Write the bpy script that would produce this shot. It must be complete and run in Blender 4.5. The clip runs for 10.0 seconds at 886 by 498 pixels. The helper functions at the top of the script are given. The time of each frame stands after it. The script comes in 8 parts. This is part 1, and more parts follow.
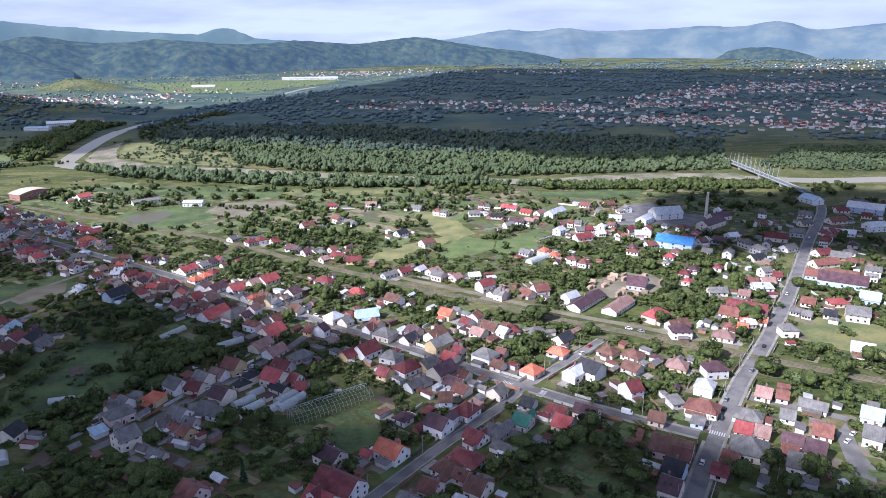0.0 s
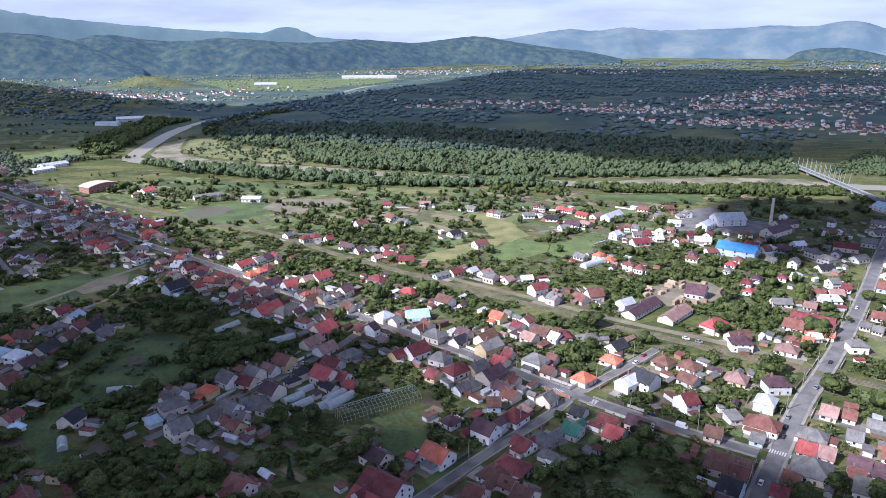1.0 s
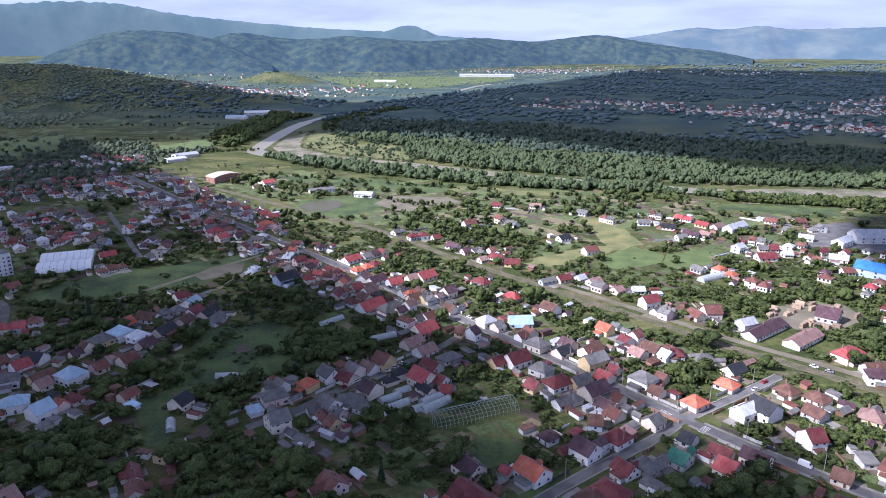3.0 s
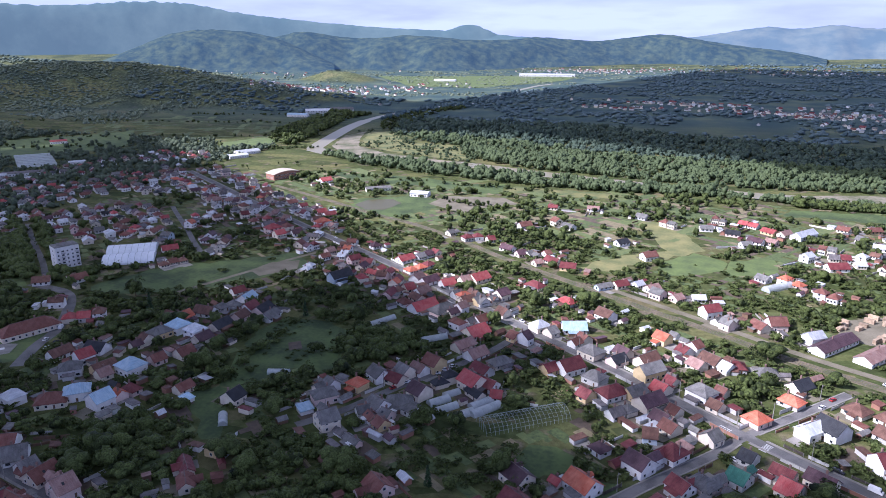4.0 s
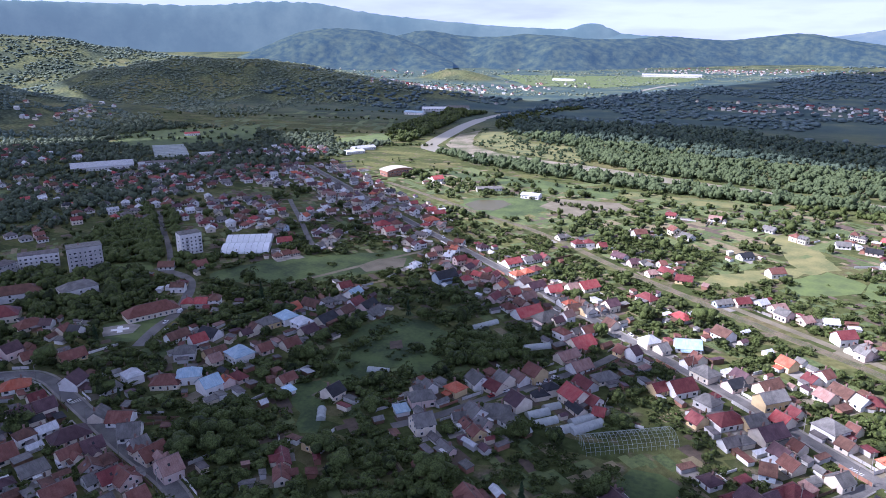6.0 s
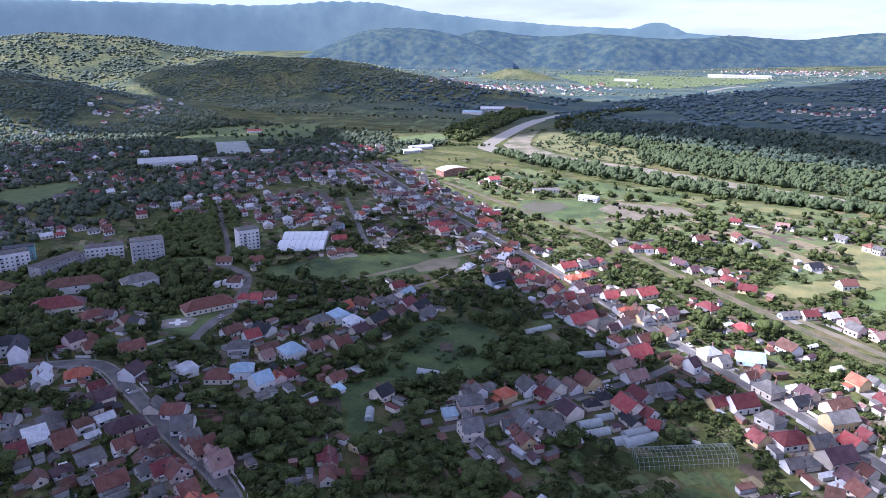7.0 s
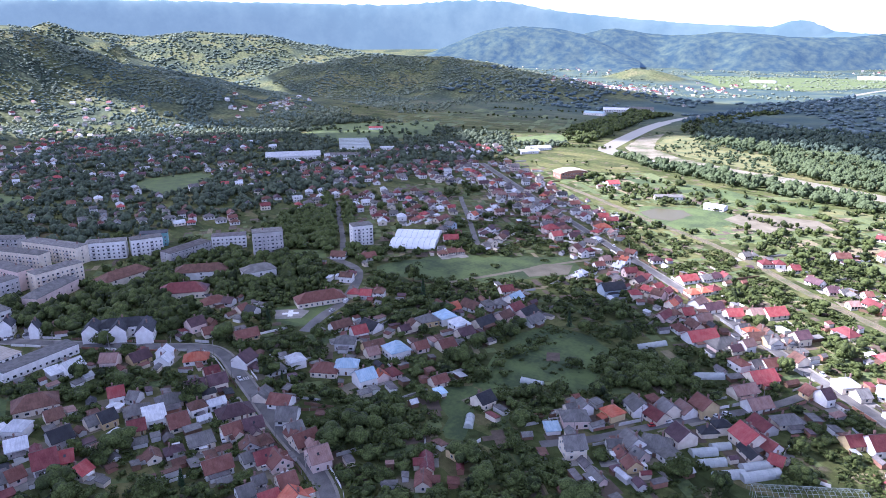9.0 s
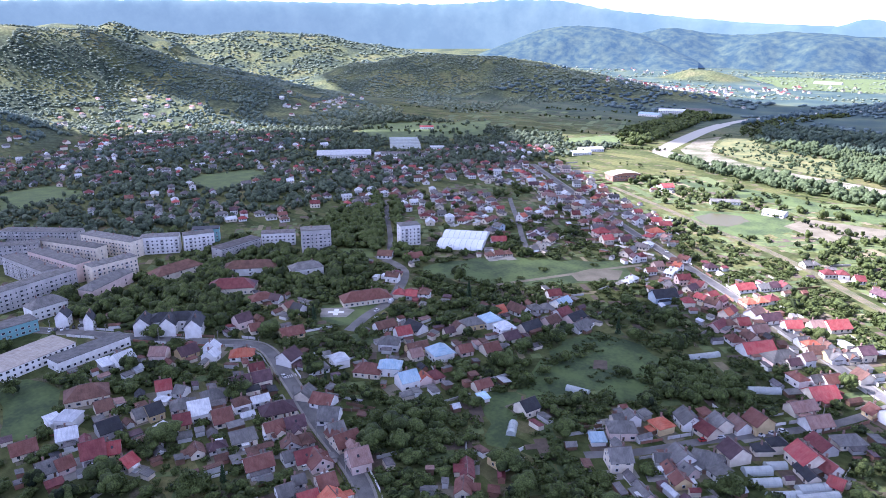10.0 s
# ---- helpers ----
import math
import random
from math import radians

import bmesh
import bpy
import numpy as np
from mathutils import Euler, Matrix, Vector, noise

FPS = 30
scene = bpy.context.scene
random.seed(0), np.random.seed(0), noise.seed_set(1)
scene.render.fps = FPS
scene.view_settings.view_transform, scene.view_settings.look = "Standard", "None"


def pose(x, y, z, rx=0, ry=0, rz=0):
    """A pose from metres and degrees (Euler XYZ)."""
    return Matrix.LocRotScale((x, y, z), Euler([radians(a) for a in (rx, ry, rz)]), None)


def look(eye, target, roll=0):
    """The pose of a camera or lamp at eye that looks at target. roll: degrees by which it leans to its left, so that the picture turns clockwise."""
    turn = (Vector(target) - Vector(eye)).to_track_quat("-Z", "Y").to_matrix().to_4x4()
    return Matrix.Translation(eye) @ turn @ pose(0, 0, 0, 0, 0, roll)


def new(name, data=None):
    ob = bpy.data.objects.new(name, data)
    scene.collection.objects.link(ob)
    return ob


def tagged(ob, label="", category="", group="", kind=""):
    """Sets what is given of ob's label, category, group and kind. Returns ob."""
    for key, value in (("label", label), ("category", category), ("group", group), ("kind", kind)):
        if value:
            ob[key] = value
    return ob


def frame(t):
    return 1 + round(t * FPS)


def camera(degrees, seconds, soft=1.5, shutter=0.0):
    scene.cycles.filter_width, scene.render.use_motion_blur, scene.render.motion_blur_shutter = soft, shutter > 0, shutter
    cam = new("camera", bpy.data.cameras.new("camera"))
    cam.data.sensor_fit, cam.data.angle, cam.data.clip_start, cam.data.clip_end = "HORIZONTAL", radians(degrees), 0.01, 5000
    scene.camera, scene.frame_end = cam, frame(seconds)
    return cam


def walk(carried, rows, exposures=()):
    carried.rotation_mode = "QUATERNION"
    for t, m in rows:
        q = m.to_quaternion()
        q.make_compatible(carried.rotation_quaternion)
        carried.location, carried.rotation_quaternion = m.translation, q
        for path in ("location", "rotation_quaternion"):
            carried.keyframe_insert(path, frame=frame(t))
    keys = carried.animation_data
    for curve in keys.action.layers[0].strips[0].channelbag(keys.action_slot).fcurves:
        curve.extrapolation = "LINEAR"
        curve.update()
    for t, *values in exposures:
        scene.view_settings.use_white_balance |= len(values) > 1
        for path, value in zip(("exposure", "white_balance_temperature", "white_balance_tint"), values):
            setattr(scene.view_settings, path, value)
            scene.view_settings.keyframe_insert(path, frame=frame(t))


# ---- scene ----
cam = camera(64.35, 10.0, soft=0.9)
PATH = [
    (0, 0, 0, 168, -0, -16.871, -0.265),
    (0.5, 0.476, 1.731, 168.295, 2.312, -16.9, -0.186),
    (1, 0.812, 4.053, 168.335, 4.584, -16.923, -0.124),
    (1.5, 1.072, 6.616, 168.274, 6.865, -16.945, -0.079),
    (2, 1.279, 9.212, 168.203, 9.175, -16.968, -0.048),
    (2.5, 1.435, 11.742, 168.163, 11.515, -16.993, -0.026),
    (3, 1.526, 14.179, 168.166, 13.877, -17.019, -0.011),
    (3.5, 1.531, 16.537, 168.201, 16.246, -17.048, 0.001),
    (4, 1.433, 18.856, 168.25, 18.611, -17.076, 0.013),
    (4.5, 1.219, 21.175, 168.291, 20.962, -17.104, 0.026),
    (5, 0.883, 23.524, 168.31, 23.298, -17.13, 0.039),
    (5.5, 0.434, 25.914, 168.299, 25.626, -17.155, 0.05),
    (6, -0.114, 28.333, 168.261, 27.955, -17.178, 0.058),
    (6.5, -0.739, 30.751, 168.208, 30.3, -17.2, 0.06),
    (7, -1.416, 33.122, 168.159, 32.677, -17.221, 0.052),
    (7.5, -2.127, 35.399, 168.134, 35.092, -17.242, 0.033),
    (8, -2.865, 37.55, 168.15, 37.541, -17.264, 0.005),
    (8.5, -3.646, 39.581, 168.207, 39.996, -17.288, -0.028),
    (9, -4.523, 41.561, 168.278, 42.396, -17.312, -0.058),
    (9.5, -5.596, 43.654, 168.299, 44.64, -17.335, -0.068),
    (10, -7.032, 46.158, 168.147, 46.565, -17.354, -0.034),
]
walk(cam, [(t, pose(x, y, z, 0, 0, yaw) @ pose(0, 0, 0, 90 + pitch) @ pose(0, 0, 0, 0, 0, roll)) for t, x, y, z, yaw, pitch, roll in PATH],
     exposures=[(0.0, 1.04, 4690, 30), (2.5, 1.01, 4660, 32), (5.5, 1.18, 4660, 36), (7.5, 1.51, 4620, 37), (10.0, 2.17, 4670, 37)])

# ---- light ----
SUN_AZIMUTH, SUN_HEIGHT = 234.0, 40.0   # degrees clockwise from +y, degrees above the horizon
_a, _e = radians(SUN_AZIMUTH), radians(SUN_HEIGHT)
SUN_WAY = Vector((math.sin(_a) * math.cos(_e), math.cos(_a) * math.cos(_e), math.sin(_e)))
sun_data = bpy.data.lights.new("sun", "SUN")
sun_data.energy, sun_data.angle, sun_data.color = 4.75, radians(0.6), (1.0, 0.855, 0.58)
sun = new("sun", sun_data)
sun.matrix_world = look(SUN_WAY * 2000, (0, 0, 0))

world = bpy.data.worlds.new("sky")
scene.world = world
world.use_nodes = True
wn, wl = world.node_tree.nodes, world.node_tree.links
wn.clear()
sky = wn.new("ShaderNodeTexSky")
sky.sky_type, sky.sun_disc = "NISHITA", False
sky.sun_elevation, sky.sun_rotation = _e, _a
sky.air_density, sky.dust_density, sky.ozone_density = 1.0, 1.5, 1.0
coord = wn.new("ShaderNodeTexCoord")
stretch = wn.new("ShaderNodeMapping")
stretch.inputs["Scale"].default_value = (5.0, 5.0, 30.0)
cloud_noise = wn.new("ShaderNodeTexNoise")
cloud_noise.inputs["Scale"].default_value, cloud_noise.inputs["Detail"].default_value = 1.3, 7.0
cloud_ramp = wn.new("ShaderNodeValToRGB")
cloud_ramp.color_ramp.elements[0].position, cloud_ramp.color_ramp.elements[1].position = 0.36, 0.62
cloud_mix = wn.new("ShaderNodeMixRGB")
cloud_mix.inputs[2].default_value = (15.4, 15.5, 15.6, 1)
cloud_ramp.color_ramp.elements[0].color = (0.72, 0.72, 0.72, 1)
sky_out, sky_bg = wn.new("ShaderNodeOutputWorld"), wn.new("ShaderNodeBackground")
sky_bg.inputs["Strength"].default_value = 0.0275
wl.new(coord.outputs["Generated"], stretch.inputs["Vector"])
wl.new(stretch.outputs["Vector"], cloud_noise.inputs["Vector"])
wl.new(cloud_noise.outputs["Fac"], cloud_ramp.inputs["Fac"])
low = wn.new("ShaderNodeSeparateXYZ")
thick = wn.new("ShaderNodeMapRange")
thick.inputs["From Min"].default_value, thick.inputs["From Max"].default_value = 0.02, 0.5
thick.inputs["To Min"].default_value, thick.inputs["To Max"].default_value = 1.0, 0.45
cover = wn.new("ShaderNodeMath")
cover.operation = "MULTIPLY"
wl.new(coord.outputs["Generated"], low.inputs[0])
wl.new(low.outputs["Z"], thick.inputs["Value"])
wl.new(cloud_ramp.outputs["Color"], cover.inputs[0])
wl.new(thick.outputs[0], cover.inputs[1])
wl.new(cover.outputs[0], cloud_mix.inputs[0])
wl.new(sky.outputs["Color"], cloud_mix.inputs[1])
wl.new(cloud_mix.outputs["Color"], sky_bg.inputs["Color"])
wl.new(sky_bg.outputs["Background"], sky_out.inputs["Surface"])

# ---- materials ----
rng = random.Random(11)


def nodes_of(name):
    m = bpy.data.materials.new(name)
    m.use_nodes = True
    return m, m.node_tree.nodes, m.node_tree.links, m.node_tree.nodes["Principled BSDF"]


def surface(name, colour, second=None, scale=1.0, fine=12.0, rough=0.8, metal=0.0, bump=0.15, vary=0.0, spread=0.5):
    """Two tones mixed by a coarse and a fine noise, a slight relief, and a tone of its own for each object."""
    m, n, l, b = nodes_of(name)
    second = second or tuple(c * 0.6 for c in colour)
    geo = n.new("ShaderNodeNewGeometry")
    coarse, grain = n.new("ShaderNodeTexNoise"), n.new("ShaderNodeTexNoise")
    for tex, s, d in ((coarse, scale, 5.0), (grain, fine, 3.0)):
        tex.inputs["Scale"].default_value, tex.inputs["Detail"].default_value = s, d
        l.new(geo.outputs["Position"], tex.inputs["Vector"])
    add = n.new("ShaderNodeMath")
    add.operation = "MULTIPLY_ADD"
    l.new(grain.outputs["Fac"], add.inputs[0])
    add.inputs[1].default_value = 0.45
    l.new(coarse.outputs["Fac"], add.inputs[2])
    ramp = n.new("ShaderNodeValToRGB")
    ramp.color_ramp.elements[0].position, ramp.color_ramp.elements[1].position = 0.725 - spread / 2.6, 0.725 + spread / 2.6
    ramp.color_ramp.elements[0].color, ramp.color_ramp.elements[1].color = (*second, 1), (*colour, 1)
    l.new(add.outputs[0], ramp.inputs["Fac"])
    top = ramp.outputs["Color"]
    if vary:
        info, rng_map, hsv = n.new("ShaderNodeObjectInfo"), n.new("ShaderNodeMapRange"), n.new("ShaderNodeHueSaturation")
        rng_map.inputs["To Min"].default_value, rng_map.inputs["To Max"].default_value = 1 - vary, 1 + vary
        l.new(info.outputs["Random"], rng_map.inputs["Value"])
        l.new(rng_map.outputs[0], hsv.inputs["Value"])
        l.new(top, hsv.inputs["Color"])
        top = hsv.outputs["Color"]
    l.new(top, b.inputs["Base Color"])
    b.inputs["Roughness"].default_value, b.inputs["Metallic"].default_value = rough, metal
    if bump:
        bp = n.new("ShaderNodeBump")
        bp.inputs["Strength"].default_value, bp.inputs["Distance"].default_value = bump, 0.1
        l.new(grain.outputs["Fac"], bp.inputs["Height"])
        l.new(bp.outputs["Normal"], b.inputs["Normal"])
    return m


def roof_surface(name, colour, worn, metal=0.0, rough=0.7, ridge=0.34):
    """Roof covering: courses running along the slope, stains, and sun-bleached streaks."""
    m, n, l, b = nodes_of(name)
    tc, geo = n.new("ShaderNodeTexCoord"), n.new("ShaderNodeNewGeometry")
    wave = n.new("ShaderNodeTexWave")
    wave.bands_direction = "X"
    wave.inputs["Scale"].default_value, wave.inputs["Distortion"].default_value = 1.0 / ridge / 3.0, 0.4
    l.new(tc.outputs["Object"], wave.inputs["Vector"])
    big, small = n.new("ShaderNodeTexNoise"), n.new("ShaderNodeTexNoise")
    for tex, s in ((big, 0.35), (small, 3.0)):
        tex.inputs["Scale"].default_value, tex.inputs["Detail"].default_value = s, 6.0
        l.new(geo.outputs["Position"], tex.inputs["Vector"])
    add = n.new("ShaderNodeMath")
    add.operation = "MULTIPLY_ADD"
    add.inputs[1].default_value = 0.6
    l.new(small.outputs["Fac"], add.inputs[0])
    l.new(big.outputs["Fac"], add.inputs[2])
    ramp = n.new("ShaderNodeValToRGB")
    ramp.color_ramp.elements[0].position, ramp.color_ramp.elements[1].position = 0.62, 0.98
    ramp.color_ramp.elements[0].color, ramp.color_ramp.elements[1].color = (*colour, 1), (*worn, 1)
    l.new(add.outputs[0], ramp.inputs["Fac"])
    info, rmap, hsv = n.new("ShaderNodeObjectInfo"), n.new("ShaderNodeMapRange"), n.new("ShaderNodeHueSaturation")
    rmap.inputs["To Min"].default_value, rmap.inputs["To Max"].default_value = 0.78, 1.2
    own, wrap = n.new("ShaderNodeMath"), n.new("ShaderNodeMath")
    own.operation, wrap.operation = "ADD", "FRACT"
    l.new(info.outputs["Random"], own.inputs[0])
    l.new(geo.outputs["Random Per Island"], own.inputs[1])
    l.new(own.outputs[0], wrap.inputs[0])
    l.new(wrap.outputs[0], rmap.inputs["Value"])
    l.new(rmap.outputs[0], hsv.inputs["Value"])
    streak, run, soot = n.new("ShaderNodeTexNoise"), n.new("ShaderNodeMapping"), n.new("ShaderNodeMapRange")
    run.inputs["Scale"].default_value = (2.2, 0.25, 0.25)
    streak.inputs["Scale"].default_value, streak.inputs["Detail"].default_value = 1.0, 4.0
    soot.inputs["From Min"].default_value, soot.inputs["From Max"].default_value = 0.35, 0.6
    soot.inputs["To Min"].default_value, soot.inputs["To Max"].default_value = 0.84, 1.05
    l.new(tc.outputs["Object"], run.inputs["Vector"])
    l.new(run.outputs["Vector"], streak.inputs["Vector"])
    l.new(streak.outputs["Fac"], soot.inputs["Value"])
    grime = n.new("ShaderNodeMixRGB")
    grime.blend_type = "MULTIPLY"
    grime.inputs[0].default_value = 1.0
    l.new(ramp.outputs["Color"], grime.inputs[1])
    l.new(soot.outputs[0], grime.inputs[2])
    l.new(grime.outputs["Color"], hsv.inputs["Color"])
    l.new(hsv.outputs["Color"], b.inputs["Base Color"])
    b.inputs["Roughness"].default_value, b.inputs["Metallic"].default_value = rough, metal
    b.inputs["Specular IOR Level"].default_value = 0.3
    bp = n.new("ShaderNodeBump")
    bp.inputs["Strength"].default_value, bp.inputs["Distance"].default_value = 0.5, 0.05
    l.new(wave.outputs["Fac"], bp.inputs["Height"])
    l.new(bp.outputs["Normal"], b.inputs["Normal"])
    return m


def foliage(name, dark, light, clump=0.12, rough=0.65, tufts=1.3, own=0.5, depth=(0.45, 1.5)):
    """Leaves: each leaf clump has its own tone, whole crowns drift between two greens."""
    m, n, l, b = nodes_of(name)
    geo, info = n.new("ShaderNodeNewGeometry"), n.new("ShaderNodeObjectInfo")
    big = n.new("ShaderNodeTexNoise")
    big.inputs["Scale"].default_value, big.inputs["Detail"].default_value = clump, 2.0
    l.new(geo.outputs["Position"], big.inputs["Vector"])
    isl = n.new("ShaderNodeMath")
    isl.operation = "MULTIPLY_ADD"
    isl.inputs[1].default_value = own
    l.new(geo.outputs["Random Per Island"], isl.inputs[0])
    l.new(big.outputs["Fac"], isl.inputs[2])
    ob = n.new("ShaderNodeMath")
    ob.operation = "MULTIPLY_ADD"
    ob.inputs[1].default_value = 0.35
    l.new(info.outputs["Random"], ob.inputs[0])
    l.new(isl.outputs[0], ob.inputs[2])
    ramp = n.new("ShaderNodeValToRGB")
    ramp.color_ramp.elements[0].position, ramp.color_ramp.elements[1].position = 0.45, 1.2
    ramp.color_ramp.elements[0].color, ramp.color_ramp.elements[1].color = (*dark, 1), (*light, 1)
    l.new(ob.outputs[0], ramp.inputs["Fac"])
    tuft = n.new("ShaderNodeTexNoise")
    tuft.inputs["Scale"].default_value, tuft.inputs["Detail"].default_value = tufts, 5.0
    l.new(geo.outputs["Position"], tuft.inputs["Vector"])
    # hollows between tufts darkened and tips brightened in the colour, like shade among leaves
    tuft_shade = n.new("ShaderNodeMapRange")
    tuft_shade.inputs["From Min"].default_value, tuft_shade.inputs["From Max"].default_value = 0.3, 0.7
    tuft_shade.inputs["To Min"].default_value, tuft_shade.inputs["To Max"].default_value = depth
    l.new(tuft.outputs["Fac"], tuft_shade.inputs["Value"])
    tone = n.new("ShaderNodeHueSaturation")
    l.new(ramp.outputs["Color"], tone.inputs["Color"])
    l.new(tuft_shade.outputs[0], tone.inputs["Value"])
    l.new(tone.outputs["Color"], b.inputs["Base Color"])
    relief = n.new("ShaderNodeBump")
    relief.inputs["Strength"].default_value, relief.inputs["Distance"].default_value = 0.9, 0.6 / tufts
    l.new(tuft.outputs["Fac"], relief.inputs["Height"])
    l.new(relief.outputs["Normal"], b.inputs["Normal"])
    b.inputs["Roughness"].default_value = rough
    b.inputs["Specular IOR Level"].default_value = 0.1
    return m


def ground_surface():
    """Grass and garden plots: narrow strips of differing green set along the streets, larger fields, bare patches."""
    m, n, l, b = nodes_of("grass_and_plots")
    geo = n.new("ShaderNodeNewGeometry")

    def mapped(rot, sx, sy):
        mp = n.new("ShaderNodeMapping")
        mp.inputs["Rotation"].default_value, mp.inputs["Scale"].default_value = (0, 0, radians(rot)), (sx, sy, 0.0)
        l.new(geo.outputs["Position"], mp.inputs["Vector"])
        return mp.outputs["Vector"]

    def cells(rot, sx, sy):
        v = n.new("ShaderNodeTexVoronoi")
        v.distance = "CHEBYCHEV"
        v.inputs["Scale"].default_value = 1.0
        l.new(mapped(rot, sx, sy), v.inputs["Vector"])
        return v.outputs["Color"]

    def noise_at(s, d=5.0):
        t = n.new("ShaderNodeTexNoise")
        t.inputs["Scale"].default_value, t.inputs["Detail"].default_value = s, d
        l.new(geo.outputs["Position"], t.inputs["Vector"])
        return t.outputs["Fac"]

    def ramp_of(src, stops):
        r = n.new("ShaderNodeValToRGB")
        for i, (p, c) in enumerate(stops):
            e = r.color_ramp.elements[i] if i < 2 else r.color_ramp.elements.new(p)
            e.position, e.color = p, (*c, 1)
        l.new(src, r.inputs["Fac"])
        return r.outputs["Color"]

    def mix(f, a, c, mode="MIX"):
        x = n.new("ShaderNodeMixRGB")
        x.blend_type = mode
        if isinstance(f, float):
            x.inputs[0].default_value = f
        else:
            l.new(f, x.inputs[0])
        l.new(a, x.inputs[1])
        l.new(c, x.inputs[2])
        return x.outputs["Color"]

    plots = ramp_of(cells(35, 0.035, 0.10), ((0.0, (0.038, 0.050, 0.018)), (0.4, (0.072, 0.092, 0.031)), (0.7, (0.118, 0.132, 0.047)), (1.0, (0.178, 0.152, 0.086))))
    fields = ramp_of(cells(28, 0.018, 0.05), ((0.0, (0.058, 0.070, 0.028)), (0.5, (0.106, 0.123, 0.045)), (0.8, (0.165, 0.165, 0.066)), (1.0, (0.212, 0.182, 0.098))))
    base = mix(ramp_of(noise_at(0.006, 2.0), ((0.44, (0, 0, 0)), (0.56, (1, 1, 1)))), plots, fields)
    mott = ramp_of(noise_at(0.25, 6.0), ((0.25, (0.55, 0.55, 0.5)), (0.75, (1.25, 1.25, 1.2))))
    base = mix(1.0, base, mott, "MULTIPLY")
    bare = ramp_of(noise_at(0.07, 7.0), ((0.58, (0, 0, 0)), (0.66, (1, 1, 1))))
    soil = ramp_of(noise_at(0.5, 5.0), ((0.3, (0.10, 0.085, 0.055)), (0.7, (0.20, 0.17, 0.12))))
    base = mix(bare, base, soil)
    up = n.new("ShaderNodeSeparateXYZ")
    l.new(geo.outputs["Position"], up.inputs[0])
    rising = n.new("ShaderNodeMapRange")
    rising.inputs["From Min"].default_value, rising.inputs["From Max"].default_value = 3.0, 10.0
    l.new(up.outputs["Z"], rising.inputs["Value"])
    haze_map = n.new("ShaderNodeMapRange")   # bluish haze over the far plain, mixed into the pasture colour by y
    haze_map.inputs["From Min"].default_value, haze_map.inputs["From Max"].default_value = 1080.0, 1500.0
    l.new(up.outputs["Y"], haze_map.inputs["Value"])
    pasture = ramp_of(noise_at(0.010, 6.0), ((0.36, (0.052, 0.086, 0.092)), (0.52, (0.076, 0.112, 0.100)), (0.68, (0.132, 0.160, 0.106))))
    base = mix(haze_map.outputs[0], base, pasture)
    canopy = n.new("ShaderNodeTexVoronoi")   # tree crowns painted on the slopes: centres lighter, shaded gaps between them darker
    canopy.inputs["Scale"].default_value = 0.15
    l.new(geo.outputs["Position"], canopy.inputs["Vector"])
    crown_shade = ramp_of(canopy.outputs["Distance"], ((0.0, (1.2, 1.2, 1.2)), (0.75, (0.5, 0.52, 0.55))))
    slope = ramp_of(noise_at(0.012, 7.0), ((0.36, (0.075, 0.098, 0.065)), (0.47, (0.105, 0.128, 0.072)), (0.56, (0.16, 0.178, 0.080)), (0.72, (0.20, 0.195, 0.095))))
    base = mix(rising.outputs[0], base, mix(1.0, slope, crown_shade, "MULTIPLY"))
    fine = ramp_of(noise_at(2.2, 4.0), ((0.2, (0.7, 0.7, 0.7)), (0.8, (1.2, 1.2, 1.15))))
    base = mix(1.0, base, fine, "MULTIPLY")
    l.new(base, b.inputs["Base Color"])
    b.inputs["Roughness"].default_value = 0.95
    b.inputs["Specular IOR Level"].default_value = 0.1
    return m


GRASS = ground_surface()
MEADOW = surface("mown_meadow", (0.098, 0.138, 0.036), (0.042, 0.066, 0.020), 0.05, 0.45, 0.95, spread=0.34)
DRY = surface("dry_grass", (0.20, 0.19, 0.065), (0.095, 0.12, 0.04), 0.06, 0.5, 0.95, spread=0.36)
HAY = surface("yellow_hay", (0.235, 0.220, 0.080), (0.13, 0.145, 0.05), 0.07, 0.6, 0.95, spread=0.4)
LUSH = surface("lush_grass", (0.13, 0.175, 0.045), (0.08, 0.11, 0.034), 0.08, 0.5, 0.95, spread=0.5)
DIRT = surface("bare_earth", (0.22, 0.195, 0.135), (0.125, 0.112, 0.072), 0.08, 1.0, 0.95)
SAND = surface("river_gravel", (0.26, 0.225, 0.165), (0.10, 0.11, 0.05), 0.035, 0.3, 0.95, spread=0.35)
ASPHALT = surface("worn_asphalt", (0.180, 0.173, 0.164), (0.113, 0.108, 0.104), 0.12, 3.0, 0.9, spread=0.3)
PAVING = surface("concrete_pavement", (0.31, 0.29, 0.26), (0.19, 0.18, 0.16), 0.2, 4.0, 0.9)
BALLAST = surface("railway_ballast", (0.19, 0.155, 0.095), (0.095, 0.105, 0.04), 0.12, 1.2, 0.95, spread=0.3)
STEEL = surface("rail_steel", (0.25, 0.22, 0.20), None, 1.0, 8.0, 0.45, 0.8)
WATER, _n, _l, _b = nodes_of("muddy_river")
_b.inputs["Base Color"].default_value = (0.25, 0.228, 0.155, 1)
_b.inputs["Roughness"].default_value = 0.35
_b.inputs["Specular IOR Level"].default_value = 0.22
POND, _pn, _pl, _pb = nodes_of("green_pond_water")
_pb.inputs["Base Color"].default_value, _pb.inputs["Roughness"].default_value = (0.105, 0.098, 0.048, 1), 0.25
_pb.inputs["Specular IOR Level"].default_value = 0.05
_w, _p = _n.new("ShaderNodeTexNoise"), _n.new("ShaderNodeBump")
_w.inputs["Scale"].default_value = 0.25
